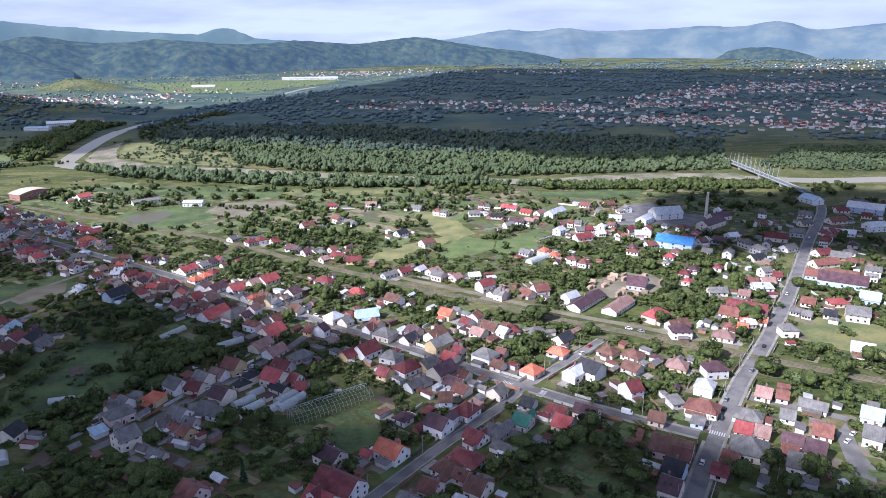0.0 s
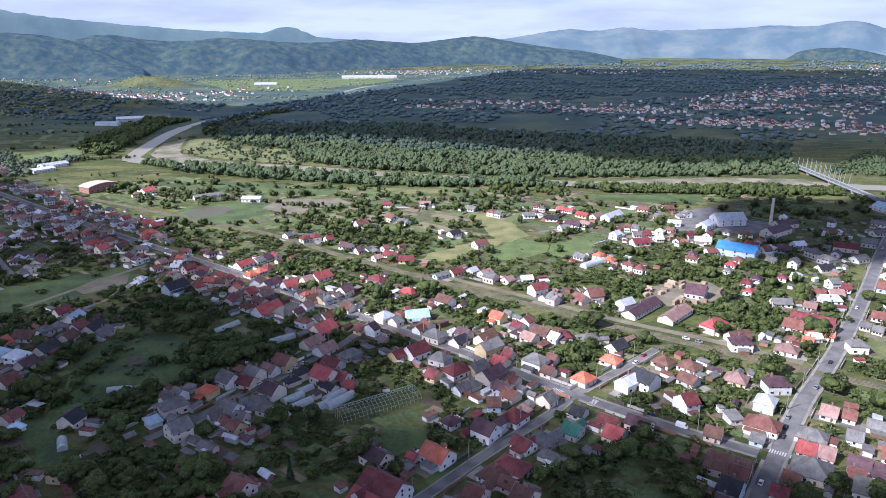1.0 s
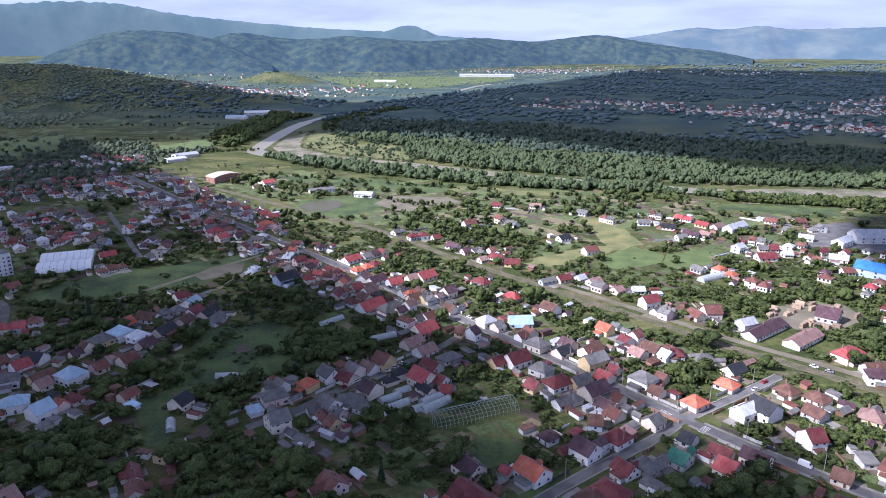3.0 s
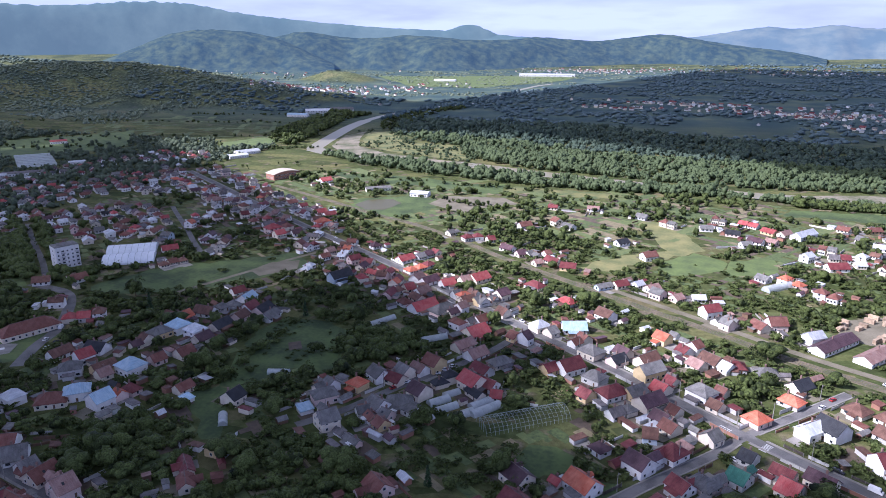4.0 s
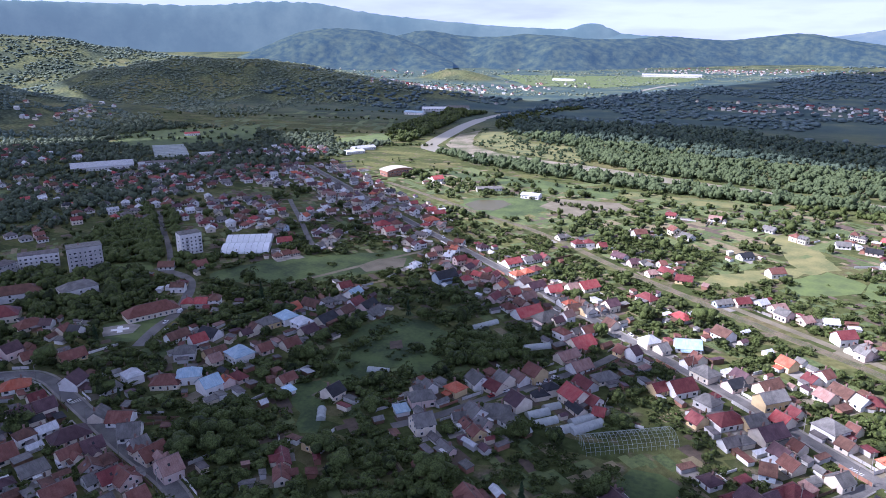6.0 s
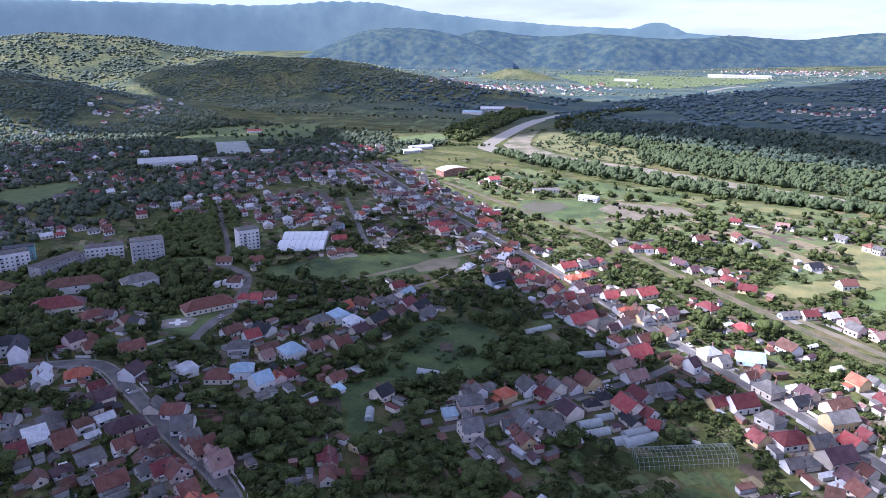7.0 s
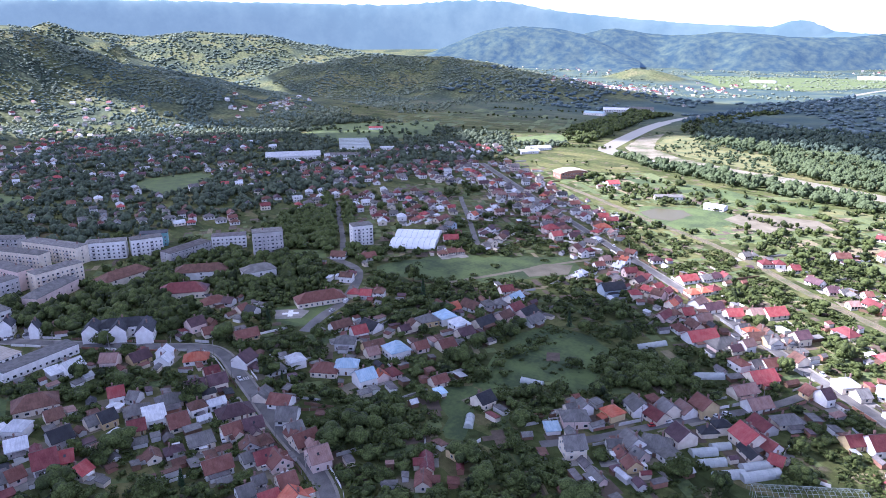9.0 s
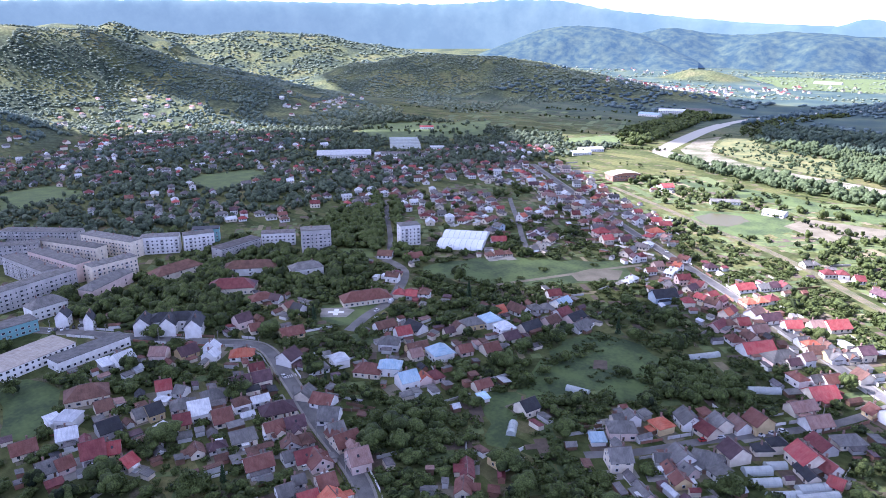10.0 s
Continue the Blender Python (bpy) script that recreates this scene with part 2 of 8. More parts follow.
_p.inputs["Strength"].default_value, _p.inputs["Distance"].default_value = 0.12, 0.1
_l.new(_w.outputs["Fac"], _p.inputs["Height"])
_l.new(_p.outputs["Normal"], _b.inputs["Normal"])

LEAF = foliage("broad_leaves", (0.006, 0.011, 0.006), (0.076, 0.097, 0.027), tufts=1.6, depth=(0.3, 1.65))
# outer-town greens lightened: a little air haze put into the colour
LEAF_TOWN = foliage("outer_town_leaves", (0.020, 0.034, 0.030), (0.096, 0.120, 0.072), 0.03, tufts=0.5, own=0.4, depth=(0.6, 1.35))
LEAF_LIGHT = foliage("willow_leaves", (0.020, 0.037, 0.023), (0.084, 0.110, 0.049), 0.012, tufts=0.6, own=0.35, depth=(0.6, 1.4))
# these three greens are paler and bluer, distance haze painted into the tones
LEAF_DEEP = foliage("deep_woodland_leaves", (0.028, 0.046, 0.038), (0.078, 0.106, 0.072), 0.012, tufts=0.5, own=0.3, depth=(0.7, 1.3))
LEAF_FAR_HAZED = foliage("woodland_leaves", (0.060, 0.096, 0.112), (0.118, 0.160, 0.162), 0.02, tufts=0.25, own=0.25, depth=(0.75, 1.25))
LEAF_HILL_HAZED = foliage("hazed_hillside_leaves", (0.096, 0.136, 0.122), (0.214, 0.246, 0.155), 0.008, tufts=0.25, own=0.22, depth=(0.75, 1.25))
CONIFER = foliage("spruce_needles", (0.012, 0.028, 0.012), (0.035, 0.06, 0.025))
BARK = surface("bark", (0.12, 0.09, 0.06), None, 2.0, 15.0, 0.95)

ROOFS = {
    "r": roof_surface("bright_red_tiles", (0.31, 0.050, 0.052), (0.37, 0.115, 0.102)),
    "m": roof_surface("maroon_metal_tiles", (0.123, 0.025, 0.029), (0.197, 0.061, 0.057), 0.0, 0.55),
    "o": roof_surface("orange_clay_tiles", (0.43, 0.10, 0.05), (0.52, 0.19, 0.11)),
    "b": roof_surface("weathered_brown_tiles", (0.102, 0.051, 0.037), (0.180, 0.098, 0.070)),
    "t": roof_surface("faded_terracotta_tiles", (0.139, 0.053, 0.039), (0.205, 0.098, 0.075)),
    "g": roof_surface("grey_fibre_cement_sheets", (0.127, 0.123, 0.116), (0.213, 0.205, 0.193), 0.0, 0.85),
    "w": roof_surface("pale_zinc_sheets", (0.46, 0.475, 0.50), (0.62, 0.63, 0.64), 0.0, 0.45),
    "l": roof_surface("light_blue_metal_sheets", (0.36, 0.50, 0.62), (0.50, 0.62, 0.70), 0.0, 0.45),
    "u": roof_surface("plum_metal_tiles", (0.066, 0.034, 0.043), (0.119, 0.070, 0.078), 0.0, 0.55),
    "k": roof_surface("charcoal_metal_sheets", (0.022, 0.024, 0.030), (0.045, 0.046, 0.052), 0.0, 0.6),
    "e": roof_surface("dark_green_metal_tiles", (0.03, 0.12, 0.085), (0.06, 0.18, 0.13), 0.0, 0.5),
    "c": roof_surface("pink_terracotta_tiles", (0.238, 0.135, 0.111), (0.328, 0.221, 0.189)),
    "a": roof_surface("aged_grey_sheeting", (0.107, 0.098, 0.097), (0.189, 0.172, 0.168), 0.0, 0.9),
    "s": roof_surface("royal_blue_metal_sheets", (0.05, 0.17, 0.40), (0.09, 0.24, 0.47), 0.0, 0.5),
}
ROOFS["d"] = roof_surface("beige_flat_roofing", (0.42, 0.36, 0.29), (0.54, 0.48, 0.40), 0.0, 0.9)
ROOF_WORDS = {"d": "beige sheeted", "r": "bright red tiled", "m": "maroon metal-tiled", "o": "orange clay-tiled", "b": "weathered brown tiled", "t": "faded terracotta", "g": "grey fibre-cement",
              "w": "pale zinc", "l": "light blue metal", "u": "plum metal-tiled", "k": "charcoal metal", "e": "dark green metal", "c": "pink terracotta", "s": "royal blue metal", "a": "aged grey"}
WALLS = {
    "w": surface("white_render", (0.84, 0.83, 0.80), (0.70, 0.68, 0.64), 0.4, 3.0, 0.9, vary=0.08),
    "c": surface("cream_render", (0.78, 0.71, 0.58), (0.64, 0.56, 0.44), 0.4, 3.0, 0.9, vary=0.1),
    "p": surface("pink_render", (0.74, 0.60, 0.54), (0.62, 0.48, 0.42), 0.4, 3.0, 0.9, vary=0.1),
    "g": surface("grey_render", (0.58, 0.57, 0.55), (0.44, 0.43, 0.41), 0.4, 3.0, 0.9, vary=0.15),
    "b": surface("bare_brick", (0.34, 0.17, 0.11), (0.26, 0.14, 0.10), 0.5, 4.0, 0.9, vary=0.1),
    "l": surface("pale_blue_render", (0.50, 0.58, 0.66), (0.40, 0.47, 0.55), 0.4, 3.0, 0.9, vary=0.08),
    "y": surface("ochre_render", (0.66, 0.52, 0.28), (0.54, 0.42, 0.22), 0.4, 3.0, 0.9, vary=0.08),
    "t": surface("turquoise_render", (0.22, 0.42, 0.42), (0.18, 0.34, 0.35), 0.4, 3.0, 0.9, vary=0.08),
    "n": surface("brown_boards", (0.20, 0.12, 0.07), (0.13, 0.08, 0.05), 0.6, 5.0, 0.9, vary=0.1),
}
WALLS["q"] = surface("weathered_panel_concrete", (0.52, 0.50, 0.48), (0.34, 0.33, 0.32), 0.12, 1.5, 0.9, vary=0.12)
WALL_WORDS = {"q": "weathered grey", "w": "white", "c": "cream", "p": "pink", "g": "grey", "b": "bare brick", "l": "pale blue", "y": "ochre", "t": "turquoise", "n": "brown boarded"}
FRAME = surface("white_window_frame", (0.75, 0.75, 0.73), None, 2.0, 9.0, 0.6, bump=0.0)
PANE, _n, _l, _b = nodes_of("window_glass")
_b.inputs["Base Color"].default_value, _b.inputs["Roughness"].default_value = (0.03, 0.035, 0.045, 1), 0.08
DOOR = surface("brown_door", (0.16, 0.09, 0.05), None, 2.0, 9.0, 0.6)
BRICK = surface("chimney_brick", (0.26, 0.16, 0.13), (0.18, 0.12, 0.10), 2.0, 10.0, 0.9)
PALE_SHEET = surface("pale_beige_sheeting", (0.60, 0.52, 0.40), (0.46, 0.40, 0.31), 0.2, 2.0, 0.7)
FILM = surface("greenhouse_film", (0.74, 0.77, 0.76), (0.56, 0.60, 0.59), 0.4, 2.0, 0.35)
FILM.node_tree.nodes["Principled BSDF"].inputs["Alpha"].default_value = 0.62
CLOUD = surface("cloud_vapour", (0.9, 0.9, 0.9), (0.8, 0.8, 0.8), 0.003, 0.02, 1.0, bump=0.0)

TOWN_CLOUD = surface("town_cloud_vapour", (0.9, 0.9, 0.9), (0.8, 0.8, 0.8), 0.003, 0.02, 1.0, bump=0.0)
TOWN_CLOUD.node_tree.nodes["Principled BSDF"].inputs["Alpha"].default_value = 0.78
VEIL_CLOUD = surface("veil_cloud_vapour", (0.9, 0.9, 0.9), (0.8, 0.8, 0.8), 0.003, 0.02, 1.0, bump=0.0)
VEIL_CLOUD.node_tree.nodes["Principled BSDF"].inputs["Alpha"].default_value = 0.52
THIN_CLOUD = surface("thin_cloud_vapour", (0.9, 0.9, 0.9), (0.8, 0.8, 0.8), 0.003, 0.02, 1.0, bump=0.0)
THIN_CLOUD.node_tree.nodes["Principled BSDF"].inputs["Alpha"].default_value = 0.62   # lets some sun through, lifting the shaded plain where haze would

# ---- helpers for building ----
def mesh_of(name, verts, faces, mats, index=None, smooth=False):
    me = bpy.data.meshes.new(name)
    me.from_pydata([tuple(v) for v in verts], [], [tuple(f) for f in faces])
    for m in (mats if isinstance(mats, (list, tuple)) else [mats]):
        me.materials.append(m)
    if index is not None:
        me.polygons.foreach_set("material_index", index)
    if smooth:
        me.polygons.foreach_set("use_smooth", [True] * len(me.polygons))
    me.update()
    return me


def quads_mesh(name, v, f, mat, smooth=False):
    """A large mesh from arrays: v (n, 3), f (m, k)."""
    me = bpy.data.meshes.new(name)
    k = f.shape[1]
    me.vertices.add(len(v))
    me.vertices.foreach_set("co", v.astype(np.float32).ravel())
    me.loops.add(f.size)
    me.loops.foreach_set("vertex_index", f.astype(np.int32).ravel())
    me.polygons.add(len(f))
    me.polygons.foreach_set("loop_start", np.arange(0, f.size, k, dtype=np.int32))
    me.polygons.foreach_set("loop_total", np.full(len(f), k, dtype=np.int32))
    me.materials.append(mat)
    if smooth:
        me.polygons.foreach_set("use_smooth", np.ones(len(f), dtype=bool))
    me.update(calc_edges=True)
    me.validate()
    return me


def child(name, me, parent, m=None, label=""):
    ob = new(name, me)
    ob.parent = parent
    if m is not None:
        ob.matrix_basis = m
    return tagged(ob, label) if label else ob


def empty(name, m):
    ob = new(name)
    ob.empty_display_size = 0.5
    ob.matrix_basis = m
    return ob


def box_data(x0, y0, z0, x1, y1, z1):
    v = [(x0, y0, z0), (x1, y0, z0), (x1, y1, z0), (x0, y1, z0), (x0, y0, z1), (x1, y0, z1), (x1, y1, z1), (x0, y1, z1)]
    f = [(0, 3, 2, 1), (4, 5, 6, 7), (0, 1, 5, 4), (1, 2, 6, 5), (2, 3, 7, 6), (3, 0, 4, 7)]
    return v, f


def boxes_mesh(name, boxes, mats, index=None):
    v, f, mi = [], [], []
    for i, bx in enumerate(boxes):
        bv, bf = box_data(*bx)
        f += [tuple(a + len(v) for a in q) for q in bf]
        v += bv
        mi += [index[i] if index else 0] * 6
    return mesh_of(name, v, f, mats, mi)


def smooth_line(pts, step=6.0):
    """A gliding line through the given points, in even steps."""
    p = np.array(pts, float)
    p = np.vstack([2 * p[0] - p[1], p, 2 * p[-1] - p[-2]])
    out = []
    for i in range(1, len(p) - 2):
        n = max(2, int(np.hypot(*(p[i + 1] - p[i])[:2]) / step))
        for t in np.arange(n) / n:
            a, b, c, d = p[i - 1:i + 3]
            out.append(0.5 * (2 * b + (c - a) * t + (2 * a - 5 * b + 4 * c - d) * t * t + (3 * b - a - 3 * c + d) * t ** 3))
    out.append(p[-2])
    return np.array(out)


def ribbon(name, pts, width, z, mat, side=0.0, thick=0.0):
    """A strip along a line, shifted sideways by side; with thick it has edges of its own."""
    line = smooth_line(pts)[:, :2]
    d = np.gradient(line, axis=0)
    d /= np.linalg.norm(d, axis=1)[:, None] + 1e-9
    nrm = np.stack([-d[:, 1], d[:, 0]], 1)
    cen = line + nrm * side
    rows = [(cen + nrm * width / 2, z), (cen - nrm * width / 2, z)]
    if thick:
        rows = [(cen + nrm * width / 2, z - thick), *rows, (cen - nrm * width / 2, z - thick)]
    v = np.array([[(*r[i], zz) for r, zz in rows] for i in range(len(line))]).reshape(-1, 3)
    k = len(rows)
    f = [(i * k + j, i * k + j + 1, (i + 1) * k + j + 1, (i + 1) * k + j) for i in range(len(line) - 1) for j in range(k - 1)]
    return tagged(new(name, mesh_of(name, v, f, mat)), kind="structure"), line


def patch(name, pts, z, mat, wobble=1.5):
    """A ground patch with a slightly uneven outline."""
    p = np.array(pts + [pts[0]], float)
    out = []
    for a, b in zip(p[:-1], p[1:]):
        n = max(1, int(np.hypot(*(b - a)) / 8))
        for t in np.arange(n) / n:
            q = a + (b - a) * t
            q = q + np.array([noise.noise((q[0] * 0.11, q[1] * 0.11, 3.0)), noise.noise((q[0] * 0.11, q[1] * 0.11, 9.0))]) * wobble
            out.append((q[0], q[1], z))
    me = bpy.data.meshes.new(name)
    bm = bmesh.new()
    fc = bm.faces.new([bm.verts.new(v) for v in out])
    bmesh.ops.triangulate(bm, faces=[fc])
    bm.normal_update()
    for fa in bm.faces:
        if fa.normal.z < 0:
            fa.normal_flip()
    bm.to_mesh(me)
    bm.free()
    me.materials.append(mat)
    return new(name, me)


# occupancy of the town, in cells of 2 m: 1 road or bare, 2 house
OX, OY, OC = -1260, 56, 2.0
taken = np.zeros((1064, 700), np.uint8)   # x from -1260 to 868, y from 56 to 1456


def mark(x, y, r, value=2):
    i0, i1 = int((x - r - OX) / OC), int((x + r - OX) / OC) + 1
    j0, j1 = int((y - r - OY) / OC), int((y + r - OY) / OC) + 1
    i0, j0 = max(i0, 0), max(j0, 0)
    if i1 <= 0 or j1 <= 0 or i0 >= taken.shape[0] or j0 >= taken.shape[1]:
        return
    taken[i0:i1, j0:j1] = np.maximum(taken[i0:i1, j0:j1], value)


def is_free(x, y, r=0.0):
    i0, i1 = int((x - r - OX) / OC), int((x + r - OX) / OC) + 1
    j0, j1 = int((y - r - OY) / OC), int((y + r - OY) / OC) + 1
    if i0 < 0 or j0 < 0 or i1 > taken.shape[0] or j1 > taken.shape[1]:
        return True
    return not taken[i0:i1, j0:j1].any()


# ---- ground and hills ----
RIDGES = [  # half width, (x, y, height) along the crest
    (230, [(-1760, 60, 205), (-1746, 246, 182), (-1666, 417, 176), (-1675, 560, 168), (-1647, 640, 136), (-1570, 720, 100), (-1500, 770, 76), (-1400, 800, 30)]),
    (150, [(-1480, 250, 70), (-1330, 260, 52), (-1250, 240, 30)]),
    (200, [(-1760, 830, 90), (-1711, 886, 78), (-1640, 915, 62), (-1522, 923, 46), (-1453, 940, 32), (-1315, 968, 5)]),
    (380, [(-3000, 900, 190), (-2717, 1334, 142), (-2541, 1456, 162), (-2390, 1610, 150), (-2227, 1753, 110), (-2057, 1804, 86), (-1872, 1857, 74)]),
    (190, [(-2458, 915, 190), (-2340, 1000, 140), (-2260, 1040, 90)]),
    (230, [(-1742, 1399, 72), (-1606, 1483, 98), (-1421, 1599, 94), (-1328, 1614, 83), (-1211, 1643, 64), (-1121, 1647, 48), (-997, 1668, 25)]),
    (110, [(-1315, 2408, 10), (-1205, 2354, 38), (-1134, 2334, 37), (-1047, 2319, 8)]),
]


def land_height(x, y):
    h = np.zeros_like(x)
    for width, pts in RIDGES:
        best = np.zeros_like(x)
        for (ax, ay, ah), (bx, by, bh) in zip(pts[:-1], pts[1:]):
            dx, dy = bx - ax, by - ay
            t = np.clip(((x - ax) * dx + (y - ay) * dy) / (dx * dx + dy * dy), 0, 1)
            dist = np.hypot(x - ax - t * dx, y - ay - t * dy)
            best = np.maximum(best, (ah + (bh - ah) * t) * np.exp(-(dist / width) ** 2 * 1.3))
        h = np.maximum(h, best)
    rough = np.sin(x * 0.021 + 1.3 * np.sin(y * 0.013)) * np.sin(y * 0.018 + np.sin(x * 0.011)) + 0.5 * np.sin(x * 0.05 + y * 0.03) * np.sin(y * 0.061 - x * 0.02)
    h = h * (1 + 0.10 * rough * np.clip((140 - h) / 140, 0.1, 1))
    far = np.clip((np.hypot(x, y) - 3000) / 1900, 0, 1)   # outer ground raised so the plain looks farther off from the camera
    return np.where(h < 1.5, 0.0, h - 1.5) + 62 * far * far * (3 - 2 * far)


ang = np.radians(np.concatenate([np.arange(-85, 45, 0.42), np.arange(45, 275, 3.0)]))
rad = np.concatenate([np.linspace(0.5, 980, 36)[:-1], np.geomspace(980, 4900, 150)])
gx, gy = np.outer(rad, np.sin(ang)), np.outer(rad, np.cos(ang))
gz = land_height(gx, gy)
na, nr = len(ang), len(rad)
gi, gj = np.meshgrid(np.arange(nr - 1), np.arange(na), indexing="ij")
gf = np.stack([gi * na + gj, gi * na + (gj + 1) % na, (gi + 1) * na + (gj + 1) % na, (gi + 1) * na + gj], -1).reshape(-1, 4)
gf = np.vstack([gf[:, ::-1]])
gv = np.stack([gx, gy, gz], -1).reshape(-1, 3)
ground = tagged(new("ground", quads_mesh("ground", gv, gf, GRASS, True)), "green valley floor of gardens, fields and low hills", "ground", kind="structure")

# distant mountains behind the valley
def hazed_surface(name, dark, light, veil, amount, scale):
    """Far slopes of woods and clearings, with air haze added as an even bluish emission."""
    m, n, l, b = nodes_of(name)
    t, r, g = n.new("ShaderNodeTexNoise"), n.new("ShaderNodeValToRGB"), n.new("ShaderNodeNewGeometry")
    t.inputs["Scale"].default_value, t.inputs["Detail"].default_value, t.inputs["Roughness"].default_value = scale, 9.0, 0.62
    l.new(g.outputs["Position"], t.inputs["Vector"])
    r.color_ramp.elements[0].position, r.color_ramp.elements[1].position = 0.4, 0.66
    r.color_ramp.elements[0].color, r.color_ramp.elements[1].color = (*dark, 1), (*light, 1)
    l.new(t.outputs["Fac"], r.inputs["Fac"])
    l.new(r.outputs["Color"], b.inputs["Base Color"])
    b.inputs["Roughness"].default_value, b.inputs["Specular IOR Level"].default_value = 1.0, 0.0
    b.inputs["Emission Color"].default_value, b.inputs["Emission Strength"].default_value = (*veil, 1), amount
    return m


MOUNTAIN = hazed_surface("distant_mountain", (0.040, 0.066, 0.064), (0.085, 0.115, 0.098), (0.34, 0.44, 0.42), 0.20, 0.004)
HORIZON = hazed_surface("horizon_hills", (0.060, 0.085, 0.085), (0.125, 0.140, 0.110), (0.30, 0.41, 0.50), 0.19, 0.006)
FAR_RIDGE = hazed_surface("far_wooded_ridge", (0.026, 0.042, 0.038), (0.074, 0.092, 0.050), (0.23, 0.39, 0.58), 0.082, 0.028)


def mountain_range(pts, label, depth=200, mat=None, spurs=0.22):
    """A range of hills: its face falls towards the valley in uneven spurs, its crest is ragged with trees."""
    line = smooth_line(pts, 22.0)
    out = line[:, :2] / np.linalg.norm(line[:, :2], axis=1)[:, None]
    steps = np.concatenate([np.linspace(-1.0, 0.0, 13), [0.3]])
    rows = []
    for s in steps:
        hh = math.cos(min(1.0, abs(s)) * math.pi / 2) ** 1.3
        row = []
        for p, o in zip(line, out):
            x, y = p[0] + o[0] * s * depth, p[1] + o[1] * s * depth
            z = hh * p[2] + spurs * p[2] * (1 - hh) * 1.6 * hh ** 0.5 * noise.fractal((x * 0.005, y * 0.005, 2.0), 1.0, 2.0, 5)
            row.append((x, y, z * (1 + 0.03 * noise.noise((x * 0.03, y * 0.03, 7.0)))))
        rows.append(row)
    v = np.array(rows).transpose(1, 0, 2).reshape(-1, 3)
    n = len(steps)
    f = [(i * n + j, (i + 1) * n + j, (i + 1) * n + j + 1, i * n + j + 1) for i in range(len(line) - 1) for j in range(n - 1)]
    return tagged(new("backdrop", mesh_of("backdrop", v, f, mat or MOUNTAIN, smooth=True)), label, "mountains", kind="structure")


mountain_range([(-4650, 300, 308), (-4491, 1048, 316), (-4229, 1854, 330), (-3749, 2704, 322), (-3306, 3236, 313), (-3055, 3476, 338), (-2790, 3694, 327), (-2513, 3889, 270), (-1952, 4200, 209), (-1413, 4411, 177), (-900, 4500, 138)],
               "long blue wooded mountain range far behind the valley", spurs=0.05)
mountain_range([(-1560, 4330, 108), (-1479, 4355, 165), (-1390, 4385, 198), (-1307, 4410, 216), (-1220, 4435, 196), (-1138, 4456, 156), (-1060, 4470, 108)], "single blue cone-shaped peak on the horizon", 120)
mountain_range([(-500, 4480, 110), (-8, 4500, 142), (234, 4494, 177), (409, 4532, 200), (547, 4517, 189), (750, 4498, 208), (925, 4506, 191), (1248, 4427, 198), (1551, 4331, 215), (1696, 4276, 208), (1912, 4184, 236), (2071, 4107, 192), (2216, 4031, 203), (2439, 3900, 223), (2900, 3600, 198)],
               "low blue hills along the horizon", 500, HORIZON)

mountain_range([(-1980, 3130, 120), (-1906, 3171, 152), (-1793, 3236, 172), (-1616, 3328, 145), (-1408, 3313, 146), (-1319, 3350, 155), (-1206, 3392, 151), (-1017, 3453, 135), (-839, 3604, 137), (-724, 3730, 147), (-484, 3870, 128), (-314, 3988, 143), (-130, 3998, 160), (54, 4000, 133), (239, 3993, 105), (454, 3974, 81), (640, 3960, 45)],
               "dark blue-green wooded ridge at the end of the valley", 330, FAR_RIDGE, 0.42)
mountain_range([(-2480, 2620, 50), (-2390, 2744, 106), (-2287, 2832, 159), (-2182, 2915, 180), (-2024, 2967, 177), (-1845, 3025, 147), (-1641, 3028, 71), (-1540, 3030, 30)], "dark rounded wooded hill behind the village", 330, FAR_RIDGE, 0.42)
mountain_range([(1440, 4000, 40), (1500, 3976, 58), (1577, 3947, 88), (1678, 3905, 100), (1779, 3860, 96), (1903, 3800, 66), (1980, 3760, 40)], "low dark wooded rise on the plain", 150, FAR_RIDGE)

# ---- clouds above the view, added and outlined to shade part of the valley ----
CLOUD_BASE = 1500.0


def cloud_sheet(pts, seed, label, ragged=34.0, mat=None):
    """A flat sheet of cloud with a ragged rim, whose shade covers a piece of the plan."""
    p = np.array(pts + pts[:1], float)
    rim = []
    for a, b in zip(p[:-1], p[1:]):
        n = max(1, int(np.hypot(*(b - a)) / 30))
        for t in np.arange(n) / n:
            q = a + (b - a) * t
            rim.append((q[0] + ragged * noise.fractal((q[0] * 0.008, q[1] * 0.008, seed), 1.0, 2.0, 4), q[1] + ragged * noise.fractal((q[0] * 0.008, q[1] * 0.008, seed + 9.0), 1.0, 2.0, 4)))
    n = len(rim)
    v = [(x, y, 0.0) for x, y in rim] + [(x, y, 24.0) for x, y in rim]
    f = [tuple(range(n)), tuple(reversed(range(n, 2 * n)))] + [(i, (i + 1) % n, (i + 1) % n + n, i + n) for i in range(n)]
    ob = new("cloud", mesh_of("cloud", v, f, mat or CLOUD))
    ob.matrix_basis = Matrix.Translation(SUN_WAY * (CLOUD_BASE / SUN_WAY.z))
    return tagged(ob, label, "cloud", "clouds over the valley", "structure")


def slant(u, s):
    return (u * 0.823 + s * 0.567, -u * 0.567 + s * 0.824)


